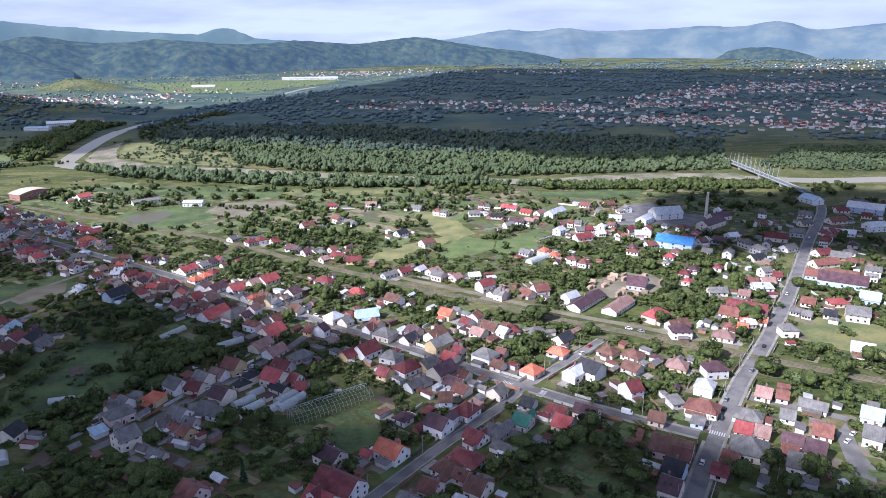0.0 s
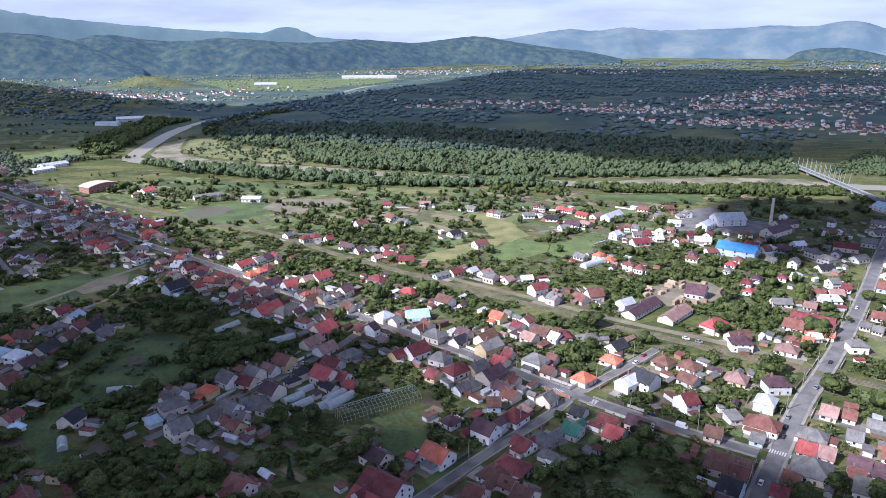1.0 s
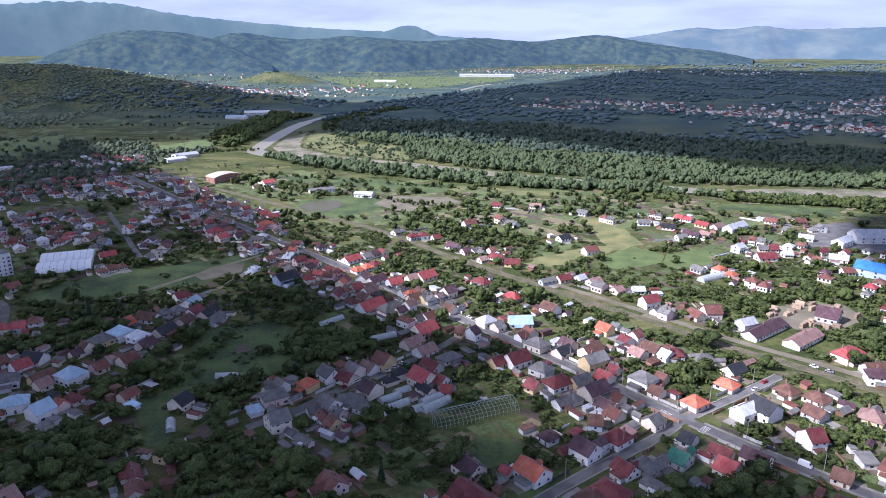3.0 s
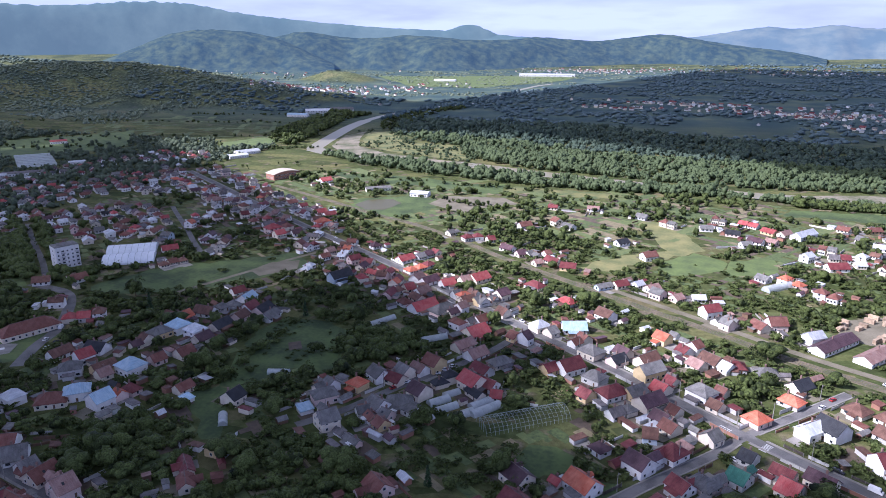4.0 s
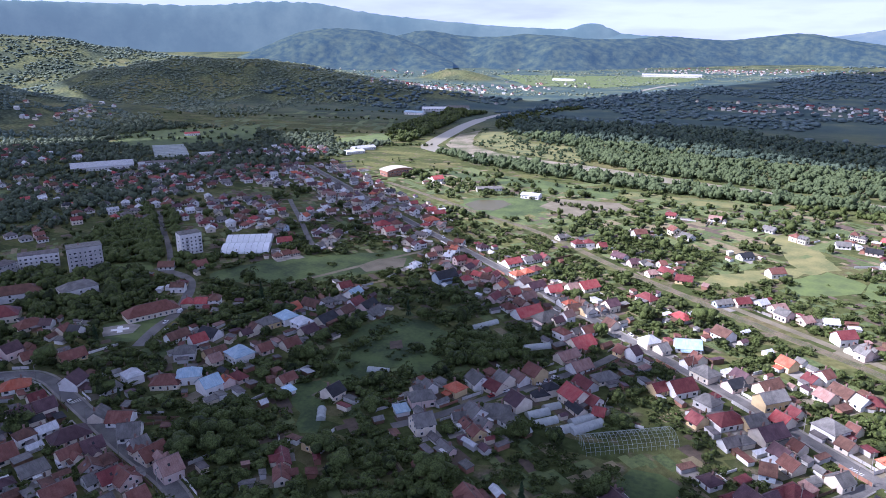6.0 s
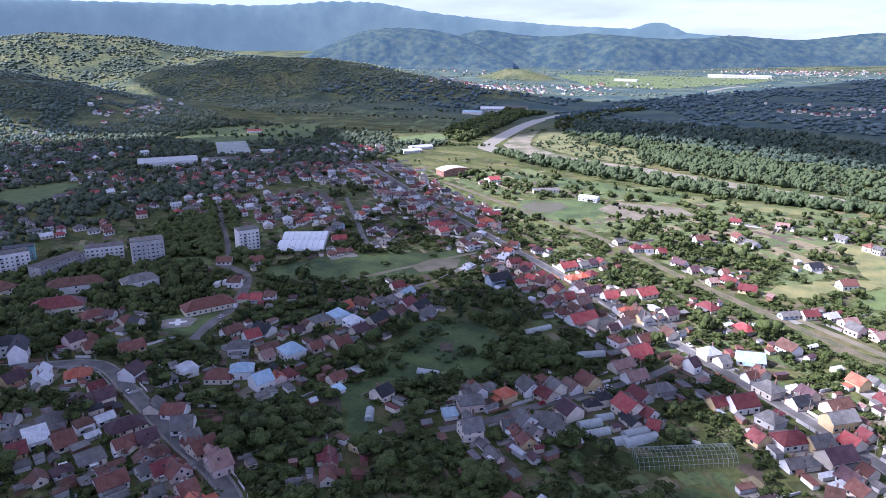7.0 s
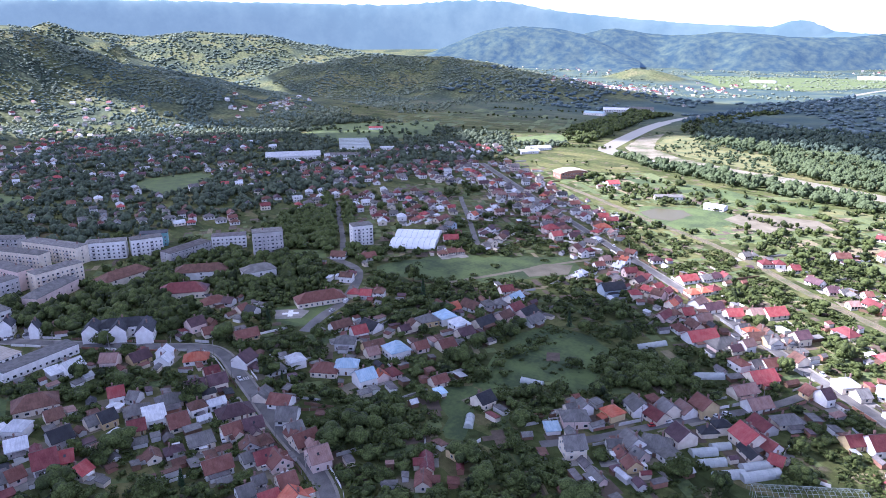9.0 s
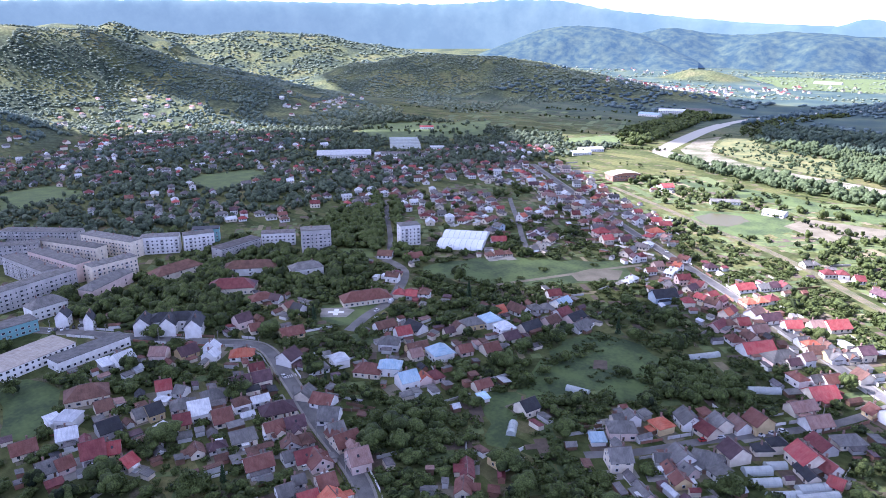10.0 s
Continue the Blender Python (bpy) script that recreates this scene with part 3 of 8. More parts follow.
# the cloud over the town: its rim follows the first street, and a thin torn part lets some sun through
cloud_sheet([slant(*q) for q in ((-1250, 305), (-800, 304), (-620, 298), (-571, 293), (-571, 129), (-431, 129), (-431, -520), (-1250, -520))], 1.0, "broad thinning edge of the cloud over the outer town", 9.0, TOWN_CLOUD)
# thinner sheet set in here to brighten the vacant field
cloud_sheet([slant(*q) for q in ((-570, 292), (-500, 286), (-432, 258), (-432, 130), (-570, 130))], 1.0, "thin veil of cloud over the vacant field", 9.0, VEIL_CLOUD)
cloud_sheet([slant(*q) for q in ((-431, 252), (-424, 232), (-250, 226), (-236, 202), (-220, 188), (-130, 186), (-122, 224), (-105, 244), (-60, 262), (150, 266), (650, 258), (650, -520), (-431, -520))], 1.0, "broad flat-based cumulus cloud drifting over the town", 9.0)
wisp = random.Random(40)
wv, wf = [], []
# boxes strewn over the gap, sparse enough to leave the ground half lit
for u in range(-426, -64, 11):
    for s in range(203 if u < -240 else 178 if u < -125 else 236, 284, 11):
        cover_here = 0.86 - (s - 203) / 80 * 0.7 if u < -240 else 0.32 if u < -125 else 0.36
        if wisp.random() < cover_here - 0.10 * noise.noise((u * 0.02, s * 0.02, 1.0)):
            base = len(wv)
            cv, cf = box_data(-6, -6, 2, 6, 6, 14)
            a, b = slant(u + wisp.uniform(-3, 3), s + wisp.uniform(-3, 3))
            wv += [(a + p[0], b + p[1], p[2]) for p in cv]
            wf += [tuple(i + base for i in q) for q in cf]
thin = new("cloud", mesh_of("cloud", wv, wf, CLOUD))
thin.matrix_basis = Matrix.Translation(SUN_WAY * (CLOUD_BASE / SUN_WAY.z))
tagged(thin, "thin torn shreds of the cloud over the town", "cloud", "clouds over the valley", "structure")
cloud_sheet([(-1400, 640), (-1640, 720), (-1800, 900), (-1560, 1130), (-1800, 1300), (-1780, 1480), (-1400, 1660), (-980, 1730), (-655, 1719), (-528, 1902), (-401, 2196), (-269, 2597), (-6, 3265), (150, 3500), (1300, 3350), (2600, 2900), (2600, 1000),
             (640, 1014), (545, 1016), (369, 980), (230, 950), (133, 987), (57, 1053), (-29, 1103), (-169, 1153), (-365, 1194), (-505, 1185), (-551, 1050), (-662, 1053), (-900, 900), (-1100, 720)], 4.0, "wide sheet of cloud drifting over the plain and the hill feet", mat=THIN_CLOUD)

cloud_sheet([(227, 752), (180, 624), (195, 561), (231, 533), (345, 523), (600, 470), (760, 600), (640, 752), (482, 750), (390, 768), (319, 750)], 8.0, "small ragged cloud over the bridge end of town")

# ---- roads, railway, river ----
roads = []


def street(name, pts, width, mat=ASPHALT, walk_width=1.8, label=""):
    """A carriageway with a raised pavement on either side; pavements stop where another street runs."""
    ob, line = ribbon(name, pts, width, 0.08 + 0.006 * len(roads), mat)
    tagged(ob, label or "worn grey asphalt street through the town", "road")
    for s in (-1, 1):
        if not walk_width:
            break
        run = []
        fine = smooth_line(pts, 3.0)[:, :2]
        d = np.gradient(fine, axis=0)
        side = fine + np.stack([-d[:, 1], d[:, 0]], 1) / np.linalg.norm(d, axis=1)[:, None] * s * (width + walk_width) / 2
        for q in list(side) + [None]:
            blocked = q is None or any(np.min(np.hypot(ln[:, 0] - q[0], ln[:, 1] - q[1])) < w2 / 2 + 1.5 for ln, w2 in STREET_LINES if w2 != width or np.hypot(*(ln[0] - fine[0])) > 1)
            if not blocked:
                run.append(tuple(q))
            elif len(run) > 3:
                pv, _ = ribbon("pavement", run, walk_width, 0.22, PAVING, 0.0, 0.2)
                tagged(pv, "grey concrete pavement with a raised kerb", "pavement")
                run = []
            else:
                run = []
    for x, y in line:
        mark(x, y, width / 2 + walk_width + 0.8, 1)
    roads.append((name, smooth_line(pts, 2.0)[:, :2], width))
    return line


A_LINE = [(-588, 756), (-499.8, 694.4), (-397.6, 621.6), (-292.6, 550.2), (-207.2, 494.2), (-138.6, 446.6), (-78.4, 403.2), (-14, 358.4), (40.6, 316.4), (79.8, 289.8), (112, 271.6)]
MAIN_LINE = [(67.2, 179.2), (93.8, 226.8), (119, 270.2), (148.4, 317.8), (169.4, 347.2), (205.8, 401.8), (254.8, 480.2), (306.6, 567), (379.4, 686), (403.2, 763)]
CROSS_LINE = [(-56, 190.4), (-26.6, 229.6), (0, 264.6), (28, 298.2), (40.6, 316.4), (68.6, 347.2), (91, 372.4)]
SECOND_LINE = [(-140, 137.2), (-189, 179.2), (-246.4, 196), (-301, 211.4), (-330.4, 218.4), (-347.2, 212.8), (-372.4, 190.4), (-448, 133)]
D_LINE = [(-150, 262), (-136, 280), (-122, 306), (-109, 327), (-99, 342), (-86, 366), (-74, 400)]
STREET_LINES = [(smooth_line(ln, 2.0)[:, :2], w) for ln, w in ((A_LINE, 5.7), (MAIN_LINE, 6.8), (CROSS_LINE, 4.4), (SECOND_LINE, 6.1), (D_LINE, 5.0))]
street("road", A_LINE, 5.7, walk_width=1.4)
street("road", MAIN_LINE, 6.8, walk_width=1.3)
street("road", CROSS_LINE, 4.4, walk_width=0.7)
street("road", SECOND_LINE, 6.1, walk_width=1.2)
street("road", D_LINE, 5.0, walk_width=0, label="narrow grey asphalt lane between gardens")
street("road", [(147, 304), (164, 296), (178, 288), (200, 272), (240, 240)], 5.0, walk_width=0, label="narrow grey asphalt side street")
street("road", [(-480, 590), (-463, 573), (-415, 527), (-376, 488), (-346, 460)], 4.5, walk_width=0, label="straight grey residential lane")
street("road", [(-560, 490), (-514, 453), (-453, 407), (-412, 372)], 4.5, walk_width=0, label="straight grey residential lane")
street("road", [(-312, 386), (-292, 436), (-276, 476), (-262, 505)], 4.0, DIRT, 0, "pale unpaved track across the field")
street("road", [(-319.2, 266), (-330.4, 288.4), (-341.6, 316.4), (-378, 358.4), (-420, 366.8)], 7.0, walk_width=0)
street("road", [(-37.8, 487.2), (28, 445.2), (75.6, 413), (124.6, 386.4), (165.2, 359.8)], 5.5, DIRT, 0, "pale unpaved lane beside the railway")
rail_pts = [(-435.9, 712.4), (-349.9, 668.0), (-278.5, 628.5), (-222.7, 602.5), (-173.6, 571.2), (-116.2, 526.4), (-58.8, 488.6), (-8.4, 455), (28, 432.6), (68.6, 404.6), (105, 385), (134.4, 366.8), (169.4, 348.6), (203, 330.4), (231, 313.6), (364, 231)]
bed, rail_line = ribbon("railway", rail_pts, 7.0, 0.12, BALLAST, 0.0, 0.12)
tagged(bed, "brown ballast bed of the railway", "railway")
for s in (-2.3, -0.9, 0.9, 2.3):
    r, _ = ribbon("rail", rail_pts, 0.12, 0.30, STEEL, s, 0.18)
    tagged(r, "rusty steel rail on the ballast", "rail")
for x, y in rail_line:
    mark(x, y, 6, 1)

river, river_line = ribbon("water", [(728, 854), (555.8, 837.2), (448, 828.8), (336, 849.8), (210, 844.2), (112, 830), (45, 838), (-58, 854), (-159, 879), (-260, 908), (-337, 920), (-414, 928), (-478, 938), (-521, 962)], 30.0, 0.10, WATER)
upper, upper_line = ribbon("water", [(-468, 938), (-518, 960), (-538, 1015), (-561, 1110), (-584, 1215), (-599, 1320)], 25.0, 0.106, WATER)
upmost, upmost_line = ribbon("water", [(-594, 1290), (-599, 1320), (-595, 1440), (-556, 1612), (-512, 1700), (-483, 1780), (-484, 2110), (-466, 2360), (-430, 2500)], 17.0, 0.112, WATER)
tagged(upmost, "narrow far reach of the river between woods", "river")
river_line = np.vstack([river_line, upper_line, upmost_line])
tagged(upper, "pale reach of the river winding between wooded banks", "river")
tagged(river, "wide muddy brown river bending through the valley", "river")
for x, y in river_line:
    mark(x, y, 9 if y > 1345 else 12 if -330 < x < 60 and y < 960 else 17, 1)

# ---- trees ----
def crown_arrays(seed, radius, height, leaves, size, blobs=8):
    """A crown of leaf clumps set round several lobes, with gaps between them."""
    r = np.random.RandomState(seed)
    cen = r.normal(0, 0.42, (blobs, 3)) * (radius, radius, height * 0.42)
    cen[0] = 0
    rb = r.uniform(0.38, 0.6, blobs) * radius
    which = r.randint(0, blobs, leaves)
    d = r.normal(0, 1, (leaves, 3))
    d /= np.linalg.norm(d, axis=1)[:, None]
    d[:, 2] = np.where(d[:, 2] < -0.5, -d[:, 2], d[:, 2])
    p = cen[which] + d * (rb[which] * r.uniform(0.75, 1.08, leaves))[:, None] * (1, 1, min(1.3, height / radius * 0.55))
    nrm = d + r.normal(0, 0.55, (leaves, 3))
    nrm /= np.linalg.norm(nrm, axis=1)[:, None]
    u = np.cross(nrm, r.normal(0, 1, (leaves, 3)))
    u /= np.linalg.norm(u, axis=1)[:, None]
    w = np.cross(nrm, u)
    s = (size * r.uniform(0.6, 1.35, leaves))[:, None]
    a = r.uniform(0.6, 1.1, (leaves, 1))
    leaf = np.stack([p + u * s * 1.25, p - u * s * 0.65 + w * s * a, p - u * s * 0.65 - w * s * a], 1).reshape(-1, 3)
    leaf[:, 2] -= leaf[:, 2].min()
    return leaf, np.arange(len(leaf)).reshape(-1, 3)


def trunk_arrays(height, girth, seed):
    r = random.Random(seed)
    v, f = [], []

    def limb(a, b, ra, rb):
        a, b = Vector(a), Vector(b)
        side = (b - a).cross(Vector((0.3, 1, 0.2))).normalized()
        up = (b - a).cross(side).normalized()
        base = len(v)
        for p, rr in ((a, ra), (b, rb)):
            for k in range(6):
                t = k * math.pi / 3
                v.append(tuple(p + side * math.cos(t) * rr + up * math.sin(t) * rr))
        for k in range(6):
            f.append((base + k, base + (k + 1) % 6, base + 6 + (k + 1) % 6, base + 6 + k))

    limb((0, 0, -0.2), (0.1, 0, height * 0.6), girth, girth * 0.6)
    for k in range(4):
        t = k * 1.6 + r.random()
        limb((0.1, 0, height * (0.4 + 0.05 * k)), (math.cos(t) * height * 0.3, math.sin(t) * height * 0.3, height * (0.75 + 0.1 * r.random())), girth * 0.5, girth * 0.15)
    return v, f


def ico_arrays(level):
    bm = bmesh.new()
    bmesh.ops.create_icosphere(bm, subdivisions=level, radius=1.0)
    v, f = np.array([w.co[:] for w in bm.verts]), np.array([[w.index for w in q.verts] for q in bm.faces])
    bm.free()
    return v, f


ICO = {k: ico_arrays(k) for k in (1, 2, 3)}


def lumpy_crown(seed, radius, height, lobes, level, leaves, size, knobs=0.3):
    """Uneven lobes of foliage heaped round a core, with loose leaf clumps standing off them and gaps between."""
    r = random.Random(seed)
    vs, fs, base = [], [], 0
    lean = Vector((r.uniform(-0.12, 0.12), r.uniform(-0.12, 0.12), 0)) * radius
    for k in range(lobes):
        v, f = ICO[level]
        turn = k * 2.4 + r.uniform(-0.5, 0.5)
        up = r.uniform(-0.55, 0.95)
        flat = math.sqrt(1 - up * up) * r.uniform(0.5, 0.72)
        c = lean + Vector((math.cos(turn) * flat * radius, math.sin(turn) * flat * radius, height * (0.5 + 0.27 * up)))
        rr, hh = radius * r.uniform(0.3, 0.5), height * r.uniform(0.18, 0.29)
        if k == 0:
            c, rr, hh = lean + Vector((0, 0, height * 0.48)), radius * (0.62 if lobes > 1 else 0.9), height * (0.4 if lobes > 1 else 0.5)
        off = Vector((r.uniform(-40, 40), r.uniform(-40, 40), 0))
        sx, sy = r.uniform(0.8, 1.25), r.uniform(0.8, 1.25)
        out = []
        for p in v:
            n = Vector(p)
            m = 1 + knobs * noise.noise(n * 1.7 + off) + knobs * 0.6 * noise.noise(n * 4.2 + off) + r.uniform(-0.08, 0.08)
            out.append((c.x + n.x * rr * m * sx, c.y + n.y * rr * m * sy, c.z + n.z * hh * m))
        vs.append(np.array(out))
        fs.append(f + base)
        base += len(v)
    v, f = np.vstack(vs), np.vstack(fs)
    if leaves:
        lv, lf = crown_arrays(seed + 7, radius * 1.02, height * 0.95, leaves, size, 7)
        lv[:, 2] += height * 0.06
        v, f = np.vstack([v, lv]), np.vstack([f, lf + len(v)])
    v[:, 2] -= v[:, 2].min()
    return v, f


TREES = []
for k, (rad_, hei_) in enumerate(((3.4, 5.6), (4.0, 6.2), (2.8, 4.6), (4.8, 7.4), (3.2, 6.8), (2.4, 3.6), (4.2, 5.4), (3.6, 8.2))):
    cv, cf = lumpy_crown(20 + k, rad_, hei_, 10, 2, 460, 0.40)
    cv[:, 2] += hei_ * 0.16
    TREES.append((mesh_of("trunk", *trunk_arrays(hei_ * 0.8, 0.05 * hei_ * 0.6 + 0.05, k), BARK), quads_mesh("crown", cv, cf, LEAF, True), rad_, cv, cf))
FAR_TREES, MID_TREES, DISTANT_TREES, HILL_TREES, POPLARS = [], [], [], [], []
for k in range(12):
    rs = np.random.RandomState(70 + k)
    R, Hh = rs.uniform(2.8, 4.4), rs.uniform(4.6, 7.0)
    FAR_TREES.append((*lumpy_crown(90 + k, R, Hh, 4, 1, 12, 0.75), R))
    MID_TREES.append((*lumpy_crown(390 + k, R, Hh * 0.9, 6, 1, 60, 0.46), R))
    POPLARS.append((*lumpy_crown(490 + k, R * 1.05, Hh * rs.uniform(0.95, 1.35), 4, 1, 10, 0.8, 0.4), R))
    HILL_TREES.append((*lumpy_crown(290 + k, R, Hh * 0.52, 1, 1, 2, 0.9, 0.35), R))
    DISTANT_TREES.append((*lumpy_crown(190 + k, R, Hh, 2, 1, 6, 1.0, 0.4), R))
SHRUBS = []
for k in range(6):
    cv, cf = crown_arrays(290 + k, 2.6, 1.9, 52, 0.75, 7)
    SHRUBS.append((cv * (1.25, 1.25, 0.8), cf, 2.6))
sv, sf = [], []
for k in range(420):   # spruce: drooping whorls round a straight stem
    r = random.Random(k)
    z = 0.6 + 9.4 * (k / 420)
    rr = 1.9 * (1 - z / 10.6) * r.uniform(0.55, 1.05)
    t = r.uniform(0, 6.283)
    o = Vector((math.cos(t) * rr, math.sin(t) * rr, z))
    u, w = Vector((math.cos(t), math.sin(t), -0.5)) * 0.45, Vector((-math.sin(t), math.cos(t), 0)) * 0.3
    sf.append(tuple(range(len(sv), len(sv) + 4)))
    sv += [tuple(o - u), tuple(o - w), tuple(o + u), tuple(o + w)]
SPRUCE = (mesh_of("trunk", *trunk_arrays(5.0, 0.18, 99), BARK), mesh_of("crown", sv, sf, CONIFER))


def tree(x, y, size=1.0, kind=0, turn=0.0, label="leafy green garden tree between the houses"):
    tr, cr = (SPRUCE if kind < 0 else TREES[kind][:2])
    e = empty("tree", pose(x, y, 0, 0, 0, turn) @ Matrix.Diagonal((size, size, size, 1)))
    child("trunk", tr, e)
    child("crown", cr, e)
    mark(x, y, 1.5 * size, 3)
    return tagged(e, label, "tree", "trees of the town")


def scatter(name, spots, label, mat, bases, category="woodland"):
    """Many crowns joined in one mesh: spots are (x, y, z, size, stretch)."""
    vs, fs, base = [], [], 0
    rs = np.random.RandomState(len(spots))
    for x, y, z, s, st in spots:
        cv, cf = bases[rs.randint(len(bases))][:2]
        t = rs.uniform(0, 6.283)
        c, sn = math.cos(t) * s, math.sin(t) * s
        q = np.column_stack([cv[:, 0] * c - cv[:, 1] * sn + x, cv[:, 0] * sn + cv[:, 1] * c + y, cv[:, 2] * s * st + z])
        vs.append(q)
        fs.append(cf + base)
        base += len(q)
    return tagged(new(name, quads_mesh(name, np.vstack(vs), np.vstack(fs), mat, True)), label, category, kind="stuff")


# ---- houses ----
def framed_panel(name, w, h, depth, border, inset, mats, foot=None):
    """One piece: a flat box whose front is a frame round a sunk panel. It faces -y, and stands on z 0 or is centred."""
    z0, z1 = (-h / 2, h / 2) if foot is None else (foot, foot + h)
    x, y0, y1, i = w / 2, -depth, 0.05, border
    v = [(-x, y1, z0), (x, y1, z0), (x, y1, z1), (-x, y1, z1), (-x, y0, z0), (x, y0, z0), (x, y0, z1), (-x, y0, z1),
         (-x + i, y0, z0 + i), (x - i, y0, z0 + i), (x - i, y0, z1 - i), (-x + i, y0, z1 - i),
         (-x + i, y0 + inset, z0 + i), (x - i, y0 + inset, z0 + i), (x - i, y0 + inset, z1 - i), (-x + i, y0 + inset, z1 - i)]
    f = [(0, 1, 5, 4), (1, 2, 6, 5), (2, 3, 7, 6), (3, 0, 4, 7)]
    f += [(4 + k, 4 + (k + 1) % 4, 8 + (k + 1) % 4, 8 + k) for k in range(4)]
    f += [(8 + k, 8 + (k + 1) % 4, 12 + (k + 1) % 4, 12 + k) for k in range(4)]
    f += [(12, 13, 14, 15), (3, 2, 1, 0)]
    return mesh_of(name, v, f, mats, [0] * 12 + [1, 0])


def stepped_block(name, rings, mat):
    """One piece: square rings (half width x, half width y, z) stacked from foot to top."""
    v, f = [], []
    for a, b, z in rings:
        v += [(-a, -b, z), (a, -b, z), (a, b, z), (-a, b, z)]
    for r in range(len(rings) - 1):
        f += [(r * 4 + k, r * 4 + (k + 1) % 4, r * 4 + 4 + (k + 1) % 4, r * 4 + 4 + k) for k in range(4)]
    n = len(rings) * 4
    f += [(3, 2, 1, 0), (n - 4, n - 3, n - 2, n - 1)]
    return mesh_of(name, v, f, mat)


WIN = framed_panel("window", 1.3, 1.4, 0.09, 0.13, 0.07, [FRAME, PANE])
WIN_WIDE = framed_panel("window", 2.0, 1.4, 0.09, 0.13, 0.07, [FRAME, PANE])
DOOR_MESH = framed_panel("door", 1.15, 2.2, 0.09, 0.12, 0.05, [FRAME, DOOR], 0.0)
CHIMNEY = stepped_block("chimney", [(0.35, 0.35, -1.2), (0.35, 0.35, 1.0), (0.44, 0.44, 1.0), (0.44, 0.44, 1.15), (0.2, 0.2, 1.15), (0.2, 0.2, 1.4)], BRICK)


SKYLIGHT = mesh_of("roof_window", *box_data(-0.45, -0.6, -0.05, 0.45, 0.6, 0.06), PANE)
_pv, _pf = [], []
for _bx in ((-1.6, -1.1, 2.35, 1.6, 1.15, 2.47), (-1.5, -1.0, 0.0, -1.36, -0.86, 2.36), (1.36, -1.0, 0.0, 1.5, -0.86, 2.36), (-1.5, -1.0, 0.0, 1.5, 1.1, 0.25)):
    _v, _f = box_data(*_bx)
    _pf += [tuple(i + len(_pv) for i in q) for q in _f]
    _pv += _v
PORCH = mesh_of("porch", _pv, _pf, FRAME)


def roof_shell(w, d, h, rise, over, kind):
    """Outer skin of a roof with a thickness, over a plan w by d; kind g gable, h hip, p pyramid, s single slope, f flat."""
    x, y = w / 2 + over, d / 2 + over
    drop = rise * over / (d / 2) if kind not in "sf" else 0.0
    z0, z1, t = h - drop, h + rise, 0.22
    if kind == "g":
        top = [(-x, -y, z0), (x, -y, z0), (x, y, z0), (-x, y, z0), (-x, 0, z1), (x, 0, z1)]
        faces = [(0, 1, 5, 4), (2, 3, 4, 5)]
        rim = [0, 1, 5, 2, 3, 4]
    elif kind in "hp":
        k = max(0.0, x - y) if kind == "h" else 0.15
        top = [(-x, -y, z0), (x, -y, z0), (x, y, z0), (-x, y, z0), (-k, 0, z1), (k, 0, z1)]
        faces = [(0, 1, 5, 4), (2, 3, 4, 5), (3, 0, 4), (1, 2, 5)]
        rim = [0, 1, 2, 3]
    elif kind == "s":
        top = [(-x, -y, h), (x, -y, h), (x, y, h + rise), (-x, y, h + rise)]
        faces, rim = [(0, 1, 2, 3)], [0, 1, 2, 3]
    else:
        top = [(-x, -y, h + 0.3), (x, -y, h + 0.3), (x, y, h + 0.3), (-x, y, h + 0.3)]
        faces, rim, t = [(0, 1, 2, 3)], [0, 1, 2, 3], 0.35
    n = len(top)
    v = top + [(a, b, c - t) for a, b, c in top]
    f = list(faces) + [tuple(i + n for i in reversed(q)) for q in faces]
    for i in range(len(rim)):
        a, b = rim[i], rim[(i + 1) % len(rim)]
        f.append((b, a, a + n, b + n))
    return v, f


def wall_shell(w, d, h, rise, kind):
    x, y = w / 2, d / 2
    v = [(-x, -y, -0.3), (x, -y, -0.3), (x, y, -0.3), (-x, y, -0.3), (-x, -y, h), (x, -y, h), (x, y, h), (-x, y, h)]
    f = [(0, 1, 5, 4), (2, 3, 7, 6), (0, 3, 2, 1), (4, 5, 6, 7)]
    if kind == "g":
        v += [(-x, 0, h + rise - 0.15), (x, 0, h + rise - 0.15)]
        f += [(1, 2, 6, 9, 5), (3, 0, 4, 8, 7)]
    elif kind == "s":
        v[4], v[5], v[6], v[7] = (-x, -y, h - 0.14), (x, -y, h - 0.14), (x, y, h + rise - 0.14), (-x, y, h + rise - 0.14)
        f += [(1, 2, 6, 5), (3, 0, 4, 7)]
    else:
        f += [(1, 2, 6, 5), (3, 0, 4, 7)]
    return v, f


RIDGE_CAP = surface("ridge_tiles", (0.20, 0.15, 0.13), (0.10, 0.08, 0.075), 1.0, 6.0, 0.85, vary=0.4)


